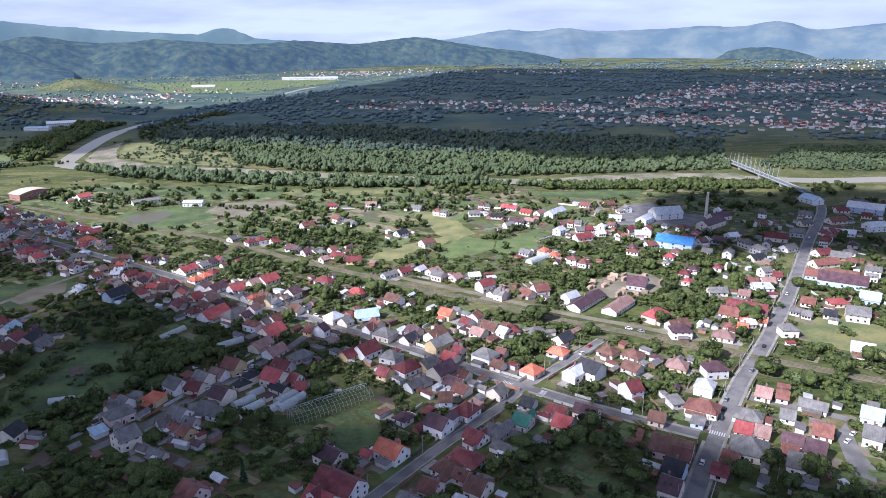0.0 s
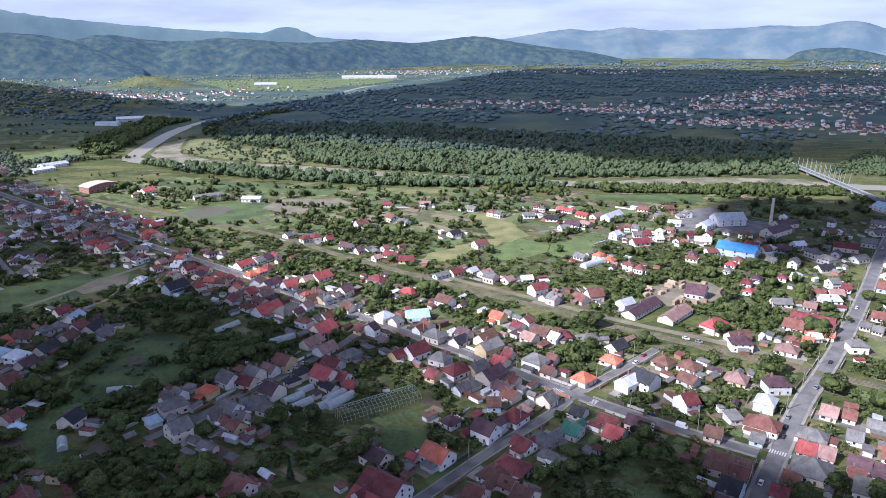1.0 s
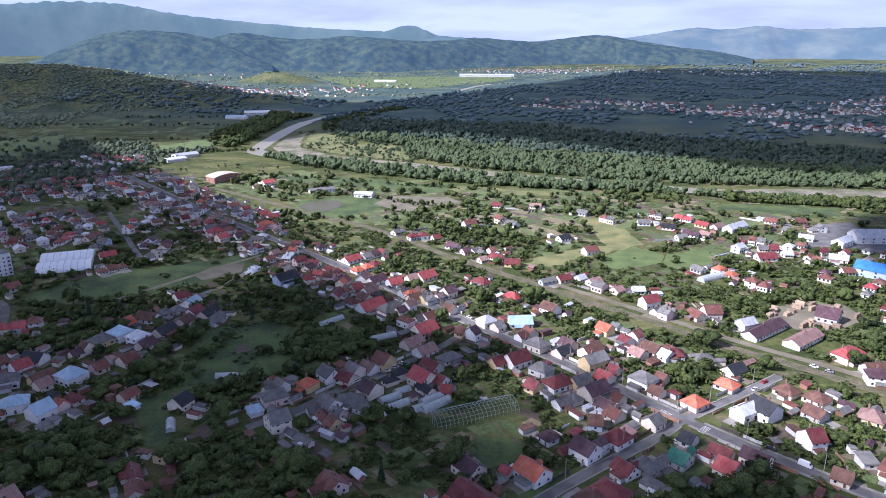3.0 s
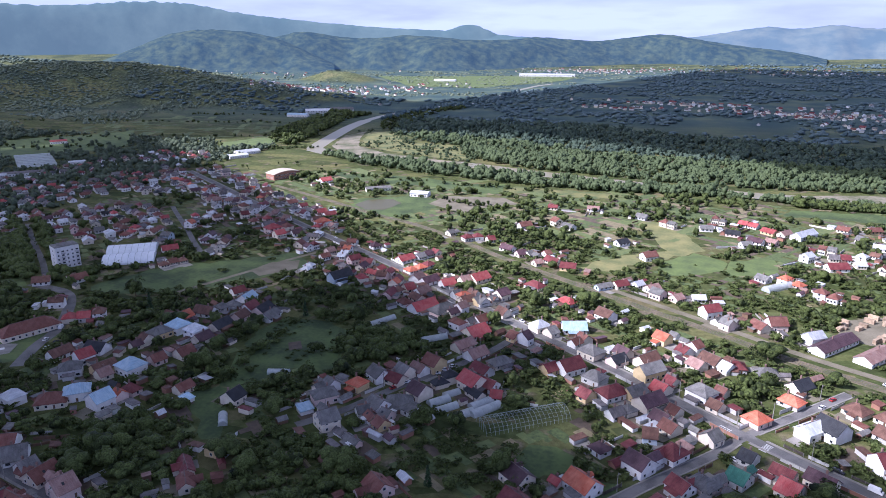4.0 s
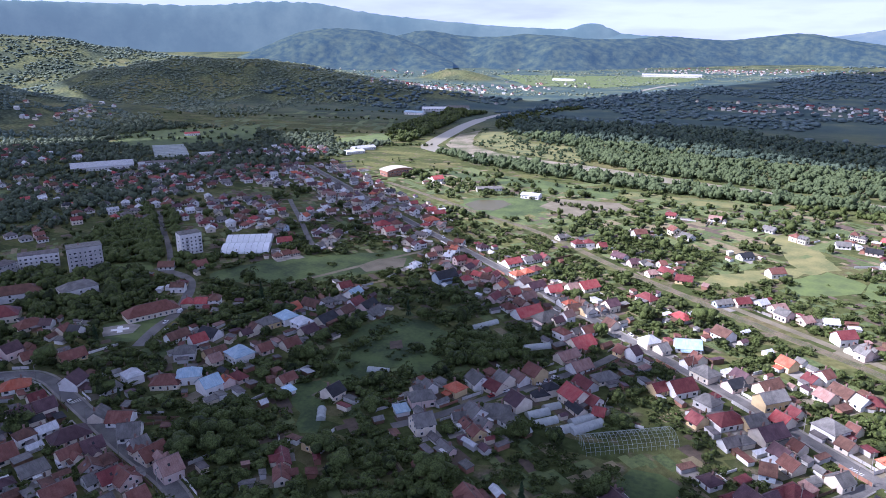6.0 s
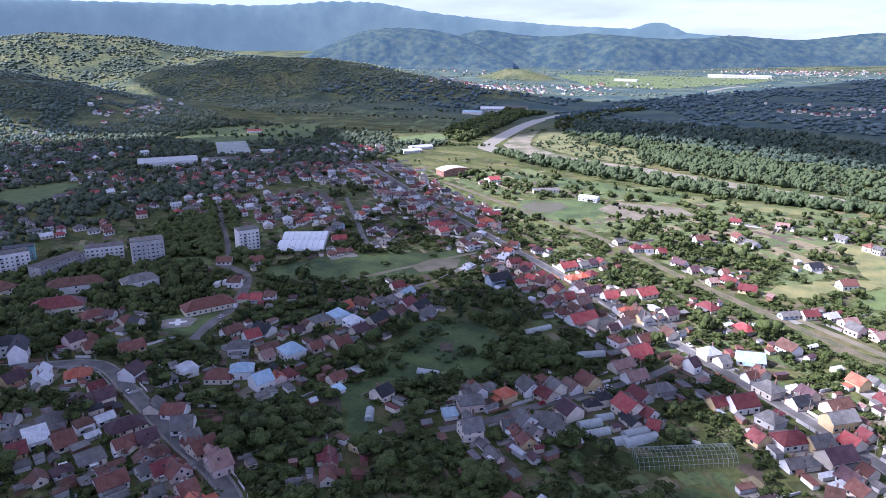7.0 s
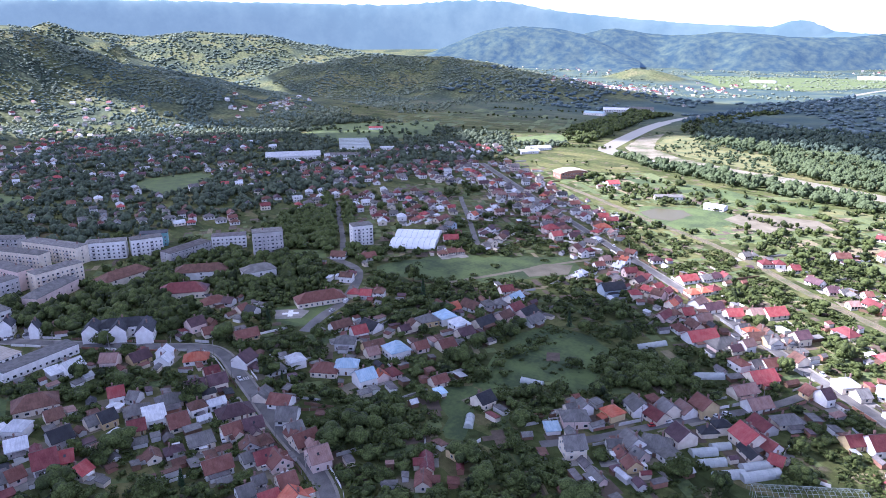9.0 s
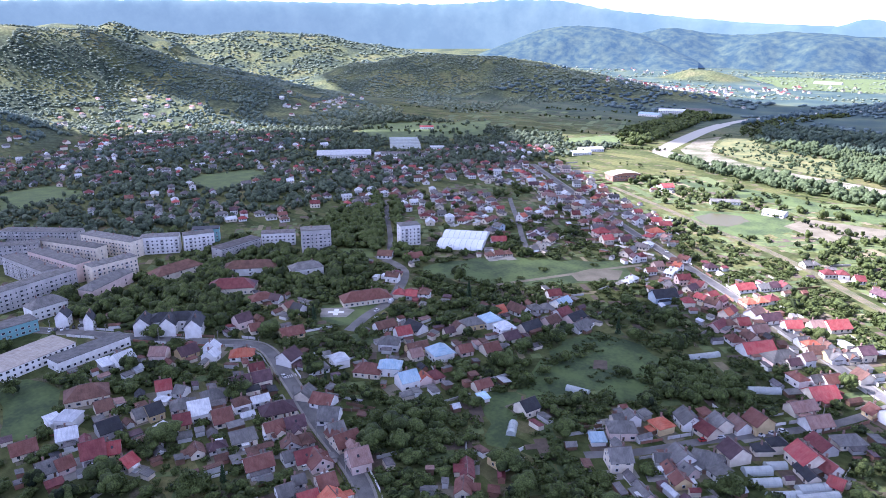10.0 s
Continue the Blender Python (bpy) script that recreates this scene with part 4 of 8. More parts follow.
def house(x, y, turn, w, d, h, roof, wall="w", kind="g", rise=None, detail=2, name="house", label="", group="houses of the town"):
    """A house: walls, roof, chimney, windows and door. w runs along the ridge, which points along turn."""
    if rise is None:
        rise = {"g": 0.37, "h": 0.34, "p": 0.36, "s": 0.16, "f": 0.0}[kind] * d
    e = empty(name, pose(x, y, 0, 0, 0, turn))
    over = 0.5 if kind != "f" else 0.1
    child("wall", mesh_of("wall", *wall_shell(w, d, h, rise, kind), WALLS[wall]), e)
    child("roof", mesh_of("roof", *roof_shell(w, d, h, rise, over, kind), ROOFS[roof]), e)
    mark(x, y, max(w, d) * 0.42 + 0.5)
    rs = random.Random(int(x * 7.3 + y * 13.7))
    if detail:
        facing = -1 if math.sin(radians(turn)) * x - math.cos(radians(turn)) * y < 0 else 1
        storeys = 2 if h > 4.6 else 1
        if kind in "gh":
            child("chimney", CHIMNEY, e, pose(rs.uniform(-0.25, 0.25) * w, d * 0.12, h + rise * 0.95))
        for s in range(storeys):
            zc = 1.6 + s * 2.8
            if zc + 0.8 > h:
                continue
            for side in (-1, 1):
                n = max(1, int(w / 3.4))
                for k in range(n):
                    if side < 0 and s == 0 and k == n // 2 and n > 1:
                        child("door", DOOR_MESH, e, pose((k - (n - 1) / 2) * w / n, -d / 2, 0.1))
                        continue
                    if detail > 1 or side == facing:
                        child("window", WIN if rs.random() < 0.7 else WIN_WIDE, e, pose((k - (n - 1) / 2) * w / n, side * d / 2, zc, 0, 0, 0 if side < 0 else 180))
                if detail > 1:
                    for k in range(max(1, int(d / 4))):
                        m = max(1, int(d / 4))
                        child("window", WIN, e, pose(side * w / 2, (k - (m - 1) / 2) * d / m, zc, 0, 0, 90 * side))
        if kind == "g" and rise > 2.6 and detail > 1:
            for side in (-1, 1):
                child("window", WIN, e, pose(side * w / 2, 0, h + 0.9, 0, 0, 90 * side))
    if detail > 1 and name == "house" and kind in "gh" and w > 7.5 and rs.random() < 0.6:
        ww, wd = d * 0.55, min(w * 0.45, 5.5)   # a gabled wing set against one long side
        side, wx = rs.choice((-1, 1)), rs.uniform(-0.22, 0.22) * w
        wr_ = min(rise * 0.72, wd * 0.42)
        m = pose(wx, side * (d / 2 + ww / 2 - d * 0.16), 0, 0, 0, 90 * side)
        wing = child("wing", mesh_of("wing", *wall_shell(ww + d * 0.3, wd, h - 0.12, wr_, "g"), WALLS[wall]), e, m)
        child("wing_roof", mesh_of("wing_roof", *roof_shell(ww + d * 0.3, wd, h - 0.1, wr_, 0.4, "g"), ROOFS[roof]), wing)
    if name == "house" and kind in "gh":   # ridge tiles
        k = w / 2 + over if kind == "g" else max(0.1, (w - d) / 2)
        child("ridge_cap", boxes_mesh("ridge_cap", [(-k, -0.16, h + rise - 0.05, k, 0.16, h + rise + 0.07)], RIDGE_CAP), e)
    if detail and name == "house" and w > 6.5 and rs.random() < 0.6:   # a lean-to against the back
        aw, ad, ah = rs.uniform(0.35, 0.7) * w, rs.uniform(2.4, 3.6), min(h - 0.3, rs.uniform(2.0, 2.5))
        side = rs.choice((-1, 1))
        m = pose(rs.uniform(-0.15, 0.15) * w, side * (d / 2 + ad / 2 - 0.1), 0, 0, 0, 0 if side < 0 else 180)
        annex = child("annex", mesh_of("annex", *wall_shell(aw, ad, ah, 0.5, "s"), WALLS[rs.choice((wall, "g", "n"))]), e, m)
        child("annex_roof", mesh_of("annex_roof", *roof_shell(aw, ad, ah, 0.5, 0.25, "s"), ROOFS[rs.choice((roof, "g", "a", "b"))]), annex)
    if detail > 1 and name == "house" and kind == "g" and w > 8 and rs.random() < 0.3:   # a gabled dormer
        side, dl = rs.choice((-1, 1)), d * 0.34
        m = pose(rs.uniform(-0.2, 0.2) * w, side * d * 0.24, 0, 0, 0, 90 * side)
        dormer = child("dormer", mesh_of("dormer", *wall_shell(dl, 2.2, h + rise * 0.62, 0.8, "g"), WALLS[wall]), e, m)
        child("dormer_roof", mesh_of("dormer_roof", *roof_shell(dl, 2.2, h + rise * 0.62, 0.8, 0.25, "g"), ROOFS[roof]), dormer)
    if detail > 1 and name == "house" and kind == "g" and rs.random() < 0.45:
        pitch = math.degrees(math.atan2(rise, d / 2))
        for k in range(rs.randint(1, 2)):
            side = rs.choice((-1, 1))
            child("roof_window", SKYLIGHT, e, pose(rs.uniform(-0.3, 0.3) * w, side * d * 0.26, h + rise * 0.48 + 0.06, side * -pitch))
    if detail > 1 and name == "house" and rs.random() < 0.5:
        side = rs.choice((-1, 1))
        child("porch", PORCH, e, pose(rs.uniform(-0.25, 0.25) * w, side * (d / 2 + 1.1), 0, 0, 0, 0 if side < 0 else 180))
    if not label:
        label = "%s %s house with a %s %s roof" % ("two-storey" if h > 4.6 else "single-storey", WALL_WORDS[wall], ROOF_WORDS[roof], {"g": "gable", "h": "hipped", "p": "pyramid", "s": "lean-to", "f": "flat"}[kind])
    return tagged(e, label, name.replace("_", " "), group)

# ---- fields, banks and bare ground ----
def field(name, pts, z, mat, label, category="field", keep=True):
    ob = patch(name, pts, z, mat, 7.0 if name == "meadow" else 2.0)
    tagged(ob, label, category, kind="structure")
    if keep:
        p = np.array(pts)
        for x in np.arange(p[:, 0].min(), p[:, 0].max(), 2.0):
            for y in np.arange(p[:, 1].min(), p[:, 1].max(), 2.0):
                if inside(x, y, pts) and (name not in ("meadow", "sandbank") or noise.noise((x * 0.07, y * 0.07, 5.0)) < 0.27):
                    mark(x, y, 0.5, 1)
    return ob


def inside(x, y, pts):
    c = False
    for (ax, ay), (bx, by) in zip(pts, pts[1:] + pts[:1]):
        if (ay > y) != (by > y) and x < (bx - ax) * (y - ay) / (by - ay) + ax:
            c = not c
    return c


field("sandbank", [(-512, 1000), (-470, 948), (-414, 920), (-337, 906), (-262, 898), (-258, 918), (-330, 938), (-405, 962), (-470, 1010), (-505, 1090), (-530, 1170), (-542, 1110)], 0.16, SAND, "pale gravel bank beside the river", "gravel bank")
field("sandbank", [(105, 818), (178, 822), (247, 826), (330, 836), (372, 850), (371, 876), (263, 878), (190, 866), (151, 853)], 0.16, SAND, "pale gravel bank along the near shore", "gravel bank")
field("meadow", [(-520.8, 1156.4), (-476, 1029), (-406, 980), (-280, 935.2), (-274.4, 987), (-327.6, 1066.8), (-414.4, 1071), (-490, 1190)], 0.05, DRY, "dry yellowish river meadow", "meadow", False)
field("meadow", [(-69.9, 511.6), (-43.5, 553.7), (-3.1, 590.9), (-14.8, 631.1), (-27.7, 673.8), (-7.0, 689.0), (14.7, 643.9), (29.2, 600.2), (-7.6, 557.7), (-39.9, 521.9)], 0.05, HAY, "mown yellow hay field with a trodden path", "field")
field("meadow", [(-6.7, 555.3), (23.2, 590.0), (41.5, 576.1), (42.1, 549.7), (5.0, 526.1)], 0.09, LUSH, "bright green mown grass strip", "field")
field("meadow", [(44.1, 574.5), (81.7, 605.0), (76.4, 549.6), (42.9, 542.4)], 0.06, LUSH, "bright green lawn among fruit trees", "lawn")
field("meadow", [(197.4, 375.2), (240.8, 344.4), (266, 366.8), (260.4, 406), (224, 408.8)], 0.05, DRY, "rough yellowish meadow beside the railway", "meadow")
field("meadow", [(-322, 764.4), (-327.6, 813.4), (-229.6, 795.2), (-228.2, 764.4)], 0.05, MEADOW, "green crop strip near the river", "field")
field("meadow", [(-229.6, 750.4), (-233.8, 788.2), (-186.2, 803.6), (-180.6, 749)], 0.05, MEADOW, "bright green crop field near the river", "field")
field("meadow", [(-379.4, 765.8), (-414.4, 814.8), (-341.6, 798)], 0.05, MEADOW, "green pasture near the river", "field")
field("meadow", [(-177.8, 764.4), (-51.8, 761.6), (-54.6, 791), (-170.8, 793.8)], 0.05, DRY, "pale green hay strip near the river", "field")
field("meadow", [(102.2, 743.4), (211.4, 742), (222.6, 778.4), (112, 772.8)], 0.05, MEADOW, "green hay field near the river", "field")
field("yard", [(-238, 683.2), (-232.4, 723.8), (-170.8, 735), (-148.4, 709.8), (-173.6, 693), (-193.2, 658)], 0.06, DIRT, "bare earth yard with tracks", "yard")
field("meadow", [(-379.4, 376.6), (-359.8, 425.6), (-280, 490), (-249.2, 462), (-306.6, 392), (-357, 364)], 0.05, MEADOW, "wide green vacant field inside the town", "field")
field("yard", [(-291, 440), (-287, 463), (-268, 474), (-260, 455), (-278, 432)], 0.10, DIRT, "bare earth building plot with heaps", "building plot")
field("meadow", [(-217.5, 315.9), (-225.7, 348.6), (-216.9, 369.2), (-192.8, 372.3), (-172.2, 363.6), (-158.0, 326.0), (-161.4, 307.0), (-180.0, 310.9), (-187.9, 294.4), (-192.3, 274.5), (-204.7, 284.9)], 0.05, MEADOW, "dark green mown orchard clearing", "field")
field("meadow", [(-320.6, 680.4), (-275.8, 708.4), (-239.4, 708.4), (-224, 672), (-249.2, 616), (-298.2, 621.6)], 0.05, MEADOW, "grassy bank round the fish pond", "meadow")
field("meadow", [(-1180, 2700), (-760, 2860), (-400, 2900), (-430, 2640), (-487, 2508), (-625, 2224), (-856, 2229)], 0.6, LUSH, "broad pale green pasture on the far valley floor", "meadow")
pond = field("water", [(-308, 655.2), (-303.8, 680.4), (-280, 690.2), (-266, 677.6), (-270.2, 645.4), (-288.4, 638.4)], 0.12, POND, "small brown fish pond", "pond")
field("lawn", [(-364, 277.2), (-344.4, 305.2), (-330.4, 302.4), (-324.8, 274.4), (-330.4, 266), (-343, 263.2)], 0.05, MEADOW, "mown hospital lawn", "lawn")
field("pavement", [(-359.8, 273), (-351.4, 285.6), (-341.6, 288.4), (-336, 277.2), (-347.2, 266)], 0.09, PAVING, "square concrete helicopter pad", "helipad")
field("lawn", [(-342, 268), (-335.2, 279), (-343, 290), (-335.4, 294.8), (-328.2, 292.2), (-325.8, 273.5)], 0.06, LUSH, "mown lawn beside the helicopter pad", "lawn")
field("lawn", [(-455.8, 356.9), (-438.1, 375.2), (-419.7, 362.9), (-429.7, 341.4)], 0.06, LUSH, "bright mown lawn between the park trees and the blocks", "lawn")
CROSS = surface("white_pad_paint", (0.8, 0.8, 0.8), (0.65, 0.65, 0.65), 0.5, 4.0, 0.8)
pad = empty("pad_marking", pose(-347.9, 277.2, 0.11, 0, 0, 50))
child("bar", boxes_mesh("bar", [(-5, -1.5, 0, 5, 1.5, 0.02)], CROSS), pad)
child("bar", boxes_mesh("bar", [(-1.5, 1.51, 0, 1.5, 5, 0.02)], CROSS), pad)
child("bar", boxes_mesh("bar", [(-1.5, -5, 0, 1.5, -1.51, 0.02)], CROSS), pad)
tagged(pad, "white painted cross on the helicopter pad", "marking")
for zone in ([(-819, 407.4), (-805, 474.6), (-733.6, 449.4), (-718.2, 379.4)], [(-868, 210), (-875, 268.8), (-791, 264.6), (-767.2, 186.2)], [(-988.4, 758.8), (-1020.6, 886.2), (-926.8, 1044.4), (-812, 894.6), (-862.4, 753.2)],
             [(-1187.2, 1055.6), (-1114.4, 1306.2), (-877.8, 1227.8), (-933.8, 1101.8)], [(-697.2, 970.2), (-663.6, 1050), (-604.8, 1022), (-651, 910)], [(-966, 2345), (-943.6, 3220), (-779.8, 2917.6), (-795.2, 2212)], [(-1484, 700), (-1540, 602), (-1344, 420), (-1302, 476)]):
    zz = max(float(land_height(np.array([float(a)]), np.array([float(b)]))[0]) for a, b in zone)
    if zz < 0.5:
        field("meadow", zone, 0.05, LUSH, "open green pasture beyond the houses", "field")

field("meadow", [(-58, 262), (-48, 276), (-37.7, 284), (-24, 276), (-34.7, 259.5), (-50, 252)], 0.05, MEADOW, "rough grass plot beside the greenhouse frame", "meadow")
field("meadow", [(-22.8, 259.4), (-8.6, 263.6), (-11.4, 239.6), (-25.9, 239.7)], 0.05, MEADOW, "small green lawn behind a house", "lawn")
field("meadow", [(-210.4, 270.8), (-205.6, 283.9), (-172.5, 241.9), (-182.6, 237.3)], 0.05, MEADOW, "green vegetable plot in the gardens", "field")
field("meadow", [(-386.1, 102.1), (-379.7, 115.7), (-356.7, 124.7), (-346.8, 119.3), (-320.4, 98.2), (-328.8, 89.4)], 0.05, MEADOW, "dark green lawn behind the factory hall", "lawn")
field("meadow", [(-803.0, 386.0), (-812.2, 440.6), (-787.4, 477.1), (-747.8, 458.2), (-727.7, 411.1), (-723.4, 382.0)], 0.09, LUSH, "bright green pasture in the outer town", "field")
field("meadow", [(-863.1, 207.5), (-860.3, 250.6), (-821.2, 279.3), (-785.5, 262.5), (-782.6, 219.3), (-787.7, 190.8)], 0.09, LUSH, "green sports field beside the blocks", "field")
field("meadow", [(-1051.7, 830.3), (-1008.7, 959.1), (-948.8, 938.0), (-896.5, 806.1), (-952.2, 766.7)], 0.09, LUSH, "green crop fields at the edge of town", "field")
field("yard", [(171.7, 271.0), (181, 281), (176, 258), (174, 246), (168, 236), (163, 243), (167, 258)], 0.07, ASPHALT, "grey asphalt parking yard behind the houses", "yard")

field("yard", [(183, 703), (217, 720), (222, 690), (240, 668), (274, 654), (263, 627), (214, 620), (190, 632), (159, 625)], 0.07, ASPHALT, "oily grey asphalt factory yard between sheds", "yard")

# ---- houses seen one by one ----
_plain_house = house
NEAR_HOUSES, far_homes = 478.0, []   # houses past this are joined in the outer quarters


def house(x, y, turn, w, d, h, roof, wall="w", kind="g", **more):
    if not more and w > 13.0 and d < 9.6 and h < 5.0:   # a row of small houses along one plot
        n = max(2, round(w / 8.6))
        c, s = math.cos(radians(turn)), math.sin(radians(turn))
        rs = random.Random(int(x * 3.1 + y * 7.7))
        for k in range(n):
            q = (k - (n - 1) / 2) * w / n
            side = rs.uniform(-1.2, 1.2)
            house(x + c * q - s * side, y + s * q + c * side, turn + rs.choice((0, 0, 90)) + rs.uniform(-5, 5), w / n - rs.uniform(0.6, 1.6), d * rs.uniform(0.72, 0.98), h + rs.choice((0, 0, -0.3, 1.7)),
                  roof if k == n // 2 or rs.random() < 0.4 else rs.choice("mbtgaubtto"), rs.choice((wall, "w", "c")), rs.choice((kind, "g", "h")))
        return None
    if "name" not in more and math.hypot(x + 40, y) > NEAR_HOUSES:
        far_homes.append((x, y, turn, w, d, h, roof, wall, kind))
        mark(x, y, max(w, d) * 0.42 + 0.5)
        return None
    if "detail" not in more:
        more["detail"] = 2 if math.hypot(x + 30, y) < 295 else 1
    return _plain_house(x, y, turn, w, d, h, roof, wall, kind, **more)


house(45.6, 329.1, 48, 9.6, 9.1, 3.4, "o", "p", "p")
house(62.5, 351.7, -35, 10.1, 8.0, 3.0, "o", "g", "h")
house(54.4, 379.2, 13, 11.0, 8.0, 3.0, "g", "c", "h")
house(39.5, 382.3, 7, 10.1, 8.0, 3.0, "m", "g", "h")
house(68.2, 369.0, 45, 10.7, 9.0, 3.0, "k", "c", "g")
house(75.5, 327.4, -44, 11.6, 11.0, 5.2, "k", "w", "g")
house(66.5, 324.4, 45, 10.1, 8.0, 4.6, "w", "w", "g")
house(90.2, 352.3, -42, 9.8, 9.0, 3.0, "b", "c", "h")
house(102.6, 347.5, -44, 10.2, 9.0, 3.0, "b", "c", "h")
house(98.1, 331.9, -45, 9.0, 8.0, 3.0, "b", "g", "g")
house(90.6, 306.0, 26, 7.5, 10.0, 5.4, "m", "w", "g")
house(122.3, 334.9, -29, 10.6, 10.0, 3.0, "c", "y", "h")
house(139.0, 327.7, 5, 11.4, 9.0, 5.2, "u", "g", "h")
house(127.6, 309.3, 58, 9.1, 8.7, 5.0, "w", "w", "p")
house(119.9, 290.4, -31, 14.4, 10.0, 3.6, "t", "c", "h")
house(109.1, 296.7, 15, 6.0, 7.0, 3.0, "g", "g", "s")
house(96.4, 281.8, -28, 6.8, 8.0, 3.0, "b", "c", "g")
house(113.8, 278.9, -30, 5.4, 6.0, 2.6, "g", "l", "s")
house(40.0, 295.6, -32, 6.0, 8.0, 3.0, "k", "g", "g")
house(35.5, 279.1, -33, 7.7, 9.0, 3.4, "e", "g", "g")
house(52.4, 288.4, -32, 8.7, 7.0, 3.0, "m", "c", "g")
house(53.4, 276.9, -34, 7.9, 10.0, 3.6, "r", "c", "g")
house(65.4, 286.2, -35, 10.6, 8.0, 4.0, "u", "c", "g")
house(95.1, 256.6, -28, 16.2, 12.0, 4.0, "b", "p", "g")
house(137.0, 375.7, -1, 11.3, 9.0, 5.4, "u", "w", "h")
house(160.9, 372.4, -30, 11.7, 9.0, 3.0, "c", "c", "h")
house(173.3, 384.8, -29, 13.8, 9.0, 3.0, "o", "c", "h")
house(200.3, 377.7, -1, 9.5, 8.0, 5.0, "g", "c", "h")
house(182.6, 390.8, 13, 7.0, 7.0, 3.0, "w", "c", "g")
house(230.9, 355.1, -29, 11.1, 8.0, 3.0, "w", "w", "g")
house(154.2, 303.7, -33, 6.8, 9.0, 3.0, "c", "c", "g")
house(161.8, 301.1, -28, 5.2, 7.0, 3.0, "t", "c", "g")
house(171.7, 291.8, -32, 11.8, 7.0, 3.0, "g", "c", "g")
house(155.9, 283.3, -27, 6.0, 8.0, 3.0, "g", "w", "g")
house(193.2, 281.8, -33, 8.5, 10.0, 4.0, "l", "w", "g")
house(183.3, 264.1, -33, 7.5, 10.0, 5.0, "g", "g", "g")
house(138.0, 283.3, -30, 12.3, 9.0, 3.0, "g", "c", "h")
house(131.5, 272.2, -29, 6.8, 9.0, 3.0, "r", "c", "g")
house(138.0, 269.4, -31, 6.8, 9.0, 3.0, "c", "c", "g")
house(127.3, 257.0, -27, 14.4, 14.0, 3.6, "g", "c", "h")
house(165.0, 270.0, -30, 7.5, 10.0, 3.0, "t", "c", "g")
house(148.4, 263.0, -30, 8.0, 8.0, 3.0, "u", "w", "g")
house(153.9, 254.2, -35, 7.5, 10.0, 4.5, "u", "p", "g")
house(143.3, 254.8, -30, 6.0, 8.0, 3.0, "t", "p", "g")
house(117.0, 250.0, -36, 6.0, 8.0, 3.0, "t", "c", "g")
house(109.5, 241.4, -32, 6.0, 8.0, 3.0, "m", "p", "g")
house(142.9, 245.1, -30, 9.2, 10.0, 3.4, "g", "g", "s")
house(97.2, 251.0, -28, 6.8, 9.0, 4.0, "t", "p", "g")
house(91.1, 240.4, -35, 7.5, 10.0, 5.0, "k", "l", "g")
house(85.9, 228.7, -34, 7.5, 10.0, 5.0, "u", "c", "g")
house(-21.7, 255.5, -37, 12.0, 10.0, 4.0, "o", "w", "g")
house(-31.9, 255.8, -31, 4.5, 4.5, 2.2, "r", "p", "g")
house(-46.6, 252.0, -38, 11.8, 9.0, 4.4, "u", "c", "g")
house(-39.8, 231.4, -34, 17.7, 12.0, 5.2, "m", "w", "g")
house(-45.8, 225.2, -35, 12.0, 9.0, 3.0, "r", "c", "g")
house(-18.4, 283.0, -38, 7.0, 6.6, 3.2, "u", "w", "h")
house(-2.2, 275.3, -36, 10.1, 9.5, 4.8, "u", "w", "g")
house(10.4, 288.8, -36, 9.2, 11.0, 3.6, "m", "w", "h")
house(9.0, 309.1, -39, 7.4, 8.0, 3.0, "t", "c", "g")
house(10.6, 324.6, -38, 5.3, 7.0, 3.0, "t", "c", "g")
house(26.0, 306.1, 51, 7.0, 8.0, 3.6, "g", "c", "g")
house(0.8, 300.2, 4, 6.0, 8.0, 3.4, "b", "l", "g")
house(5.0, 316.3, -37, 8.1, 8.0, 3.0, "u", "w", "g")
house(-12.0, 316.3, 49, 15.2, 8.0, 3.0, "g", "g", "g")
house(-0.8, 328.7, 49, 13.2, 10.0, 4.0, "u", "c", "g")
house(13.9, 266.9, -43, 8.8, 8.0, 3.0, "m", "w", "g")
house(8.8, 250.5, -33, 13.7, 10.0, 3.4, "m", "w", "h")
house(22.3, 271.4, -39, 10.2, 9.0, 3.0, "g", "p", "h")
house(24.9, 258.4, -37, 10.8, 5.0, 2.4, "g", "w", "s")
house(1.4, 244.2, -35, 10.6, 9.0, 3.0, "b", "w", "h")
house(7.1, 239.2, -36, 5.7, 7.0, 3.0, "t", "p", "g")
house(13.1, 230.4, -35, 7.5, 10.0, 4.0, "b", "c", "g")
house(-5.0, 230.5, -31, 7.1, 9.0, 4.0, "t", "p", "g")
house(-13.4, 222.9, -33, 6.8, 9.0, 3.0, "g", "w", "g")
house(-83.8, 470.4, -29, 12.8, 9.0, 3.0, "m", "c", "h")
house(-58.2, 447.2, -31, 11.9, 8.0, 3.0, "r", "g", "h")
house(-32.0, 431.2, -35, 11.0, 9.0, 3.6, "b", "w", "g")
house(-47.6, 406.3, 19, 13.7, 10.0, 3.0, "l", "g", "g")
house(-67.0, 401.4, 49, 10.0, 9.0, 4.0, "w", "c", "h")
house(-59.3, 395.8, 53, 6.0, 8.0, 3.0, "g", "c", "g")
house(-41.8, 388.5, 51, 15.1, 8.0, 3.0, "t", "b", "g")
house(-74.7, 381.4, -32, 13.5, 9.0, 3.0, "u", "y", "g")
house(-92.8, 415.9, -32, 7.4, 8.0, 3.0, "b", "c", "g")
house(-33.7, 375.5, -32, 11.6, 10.0, 4.0, "g", "c", "h")
house(-19.5, 370.3, 51, 9.2, 8.0, 3.0, "k", "p", "g")
house(-17.2, 380.9, -38, 8.4, 8.0, 3.0, "u", "c", "g")
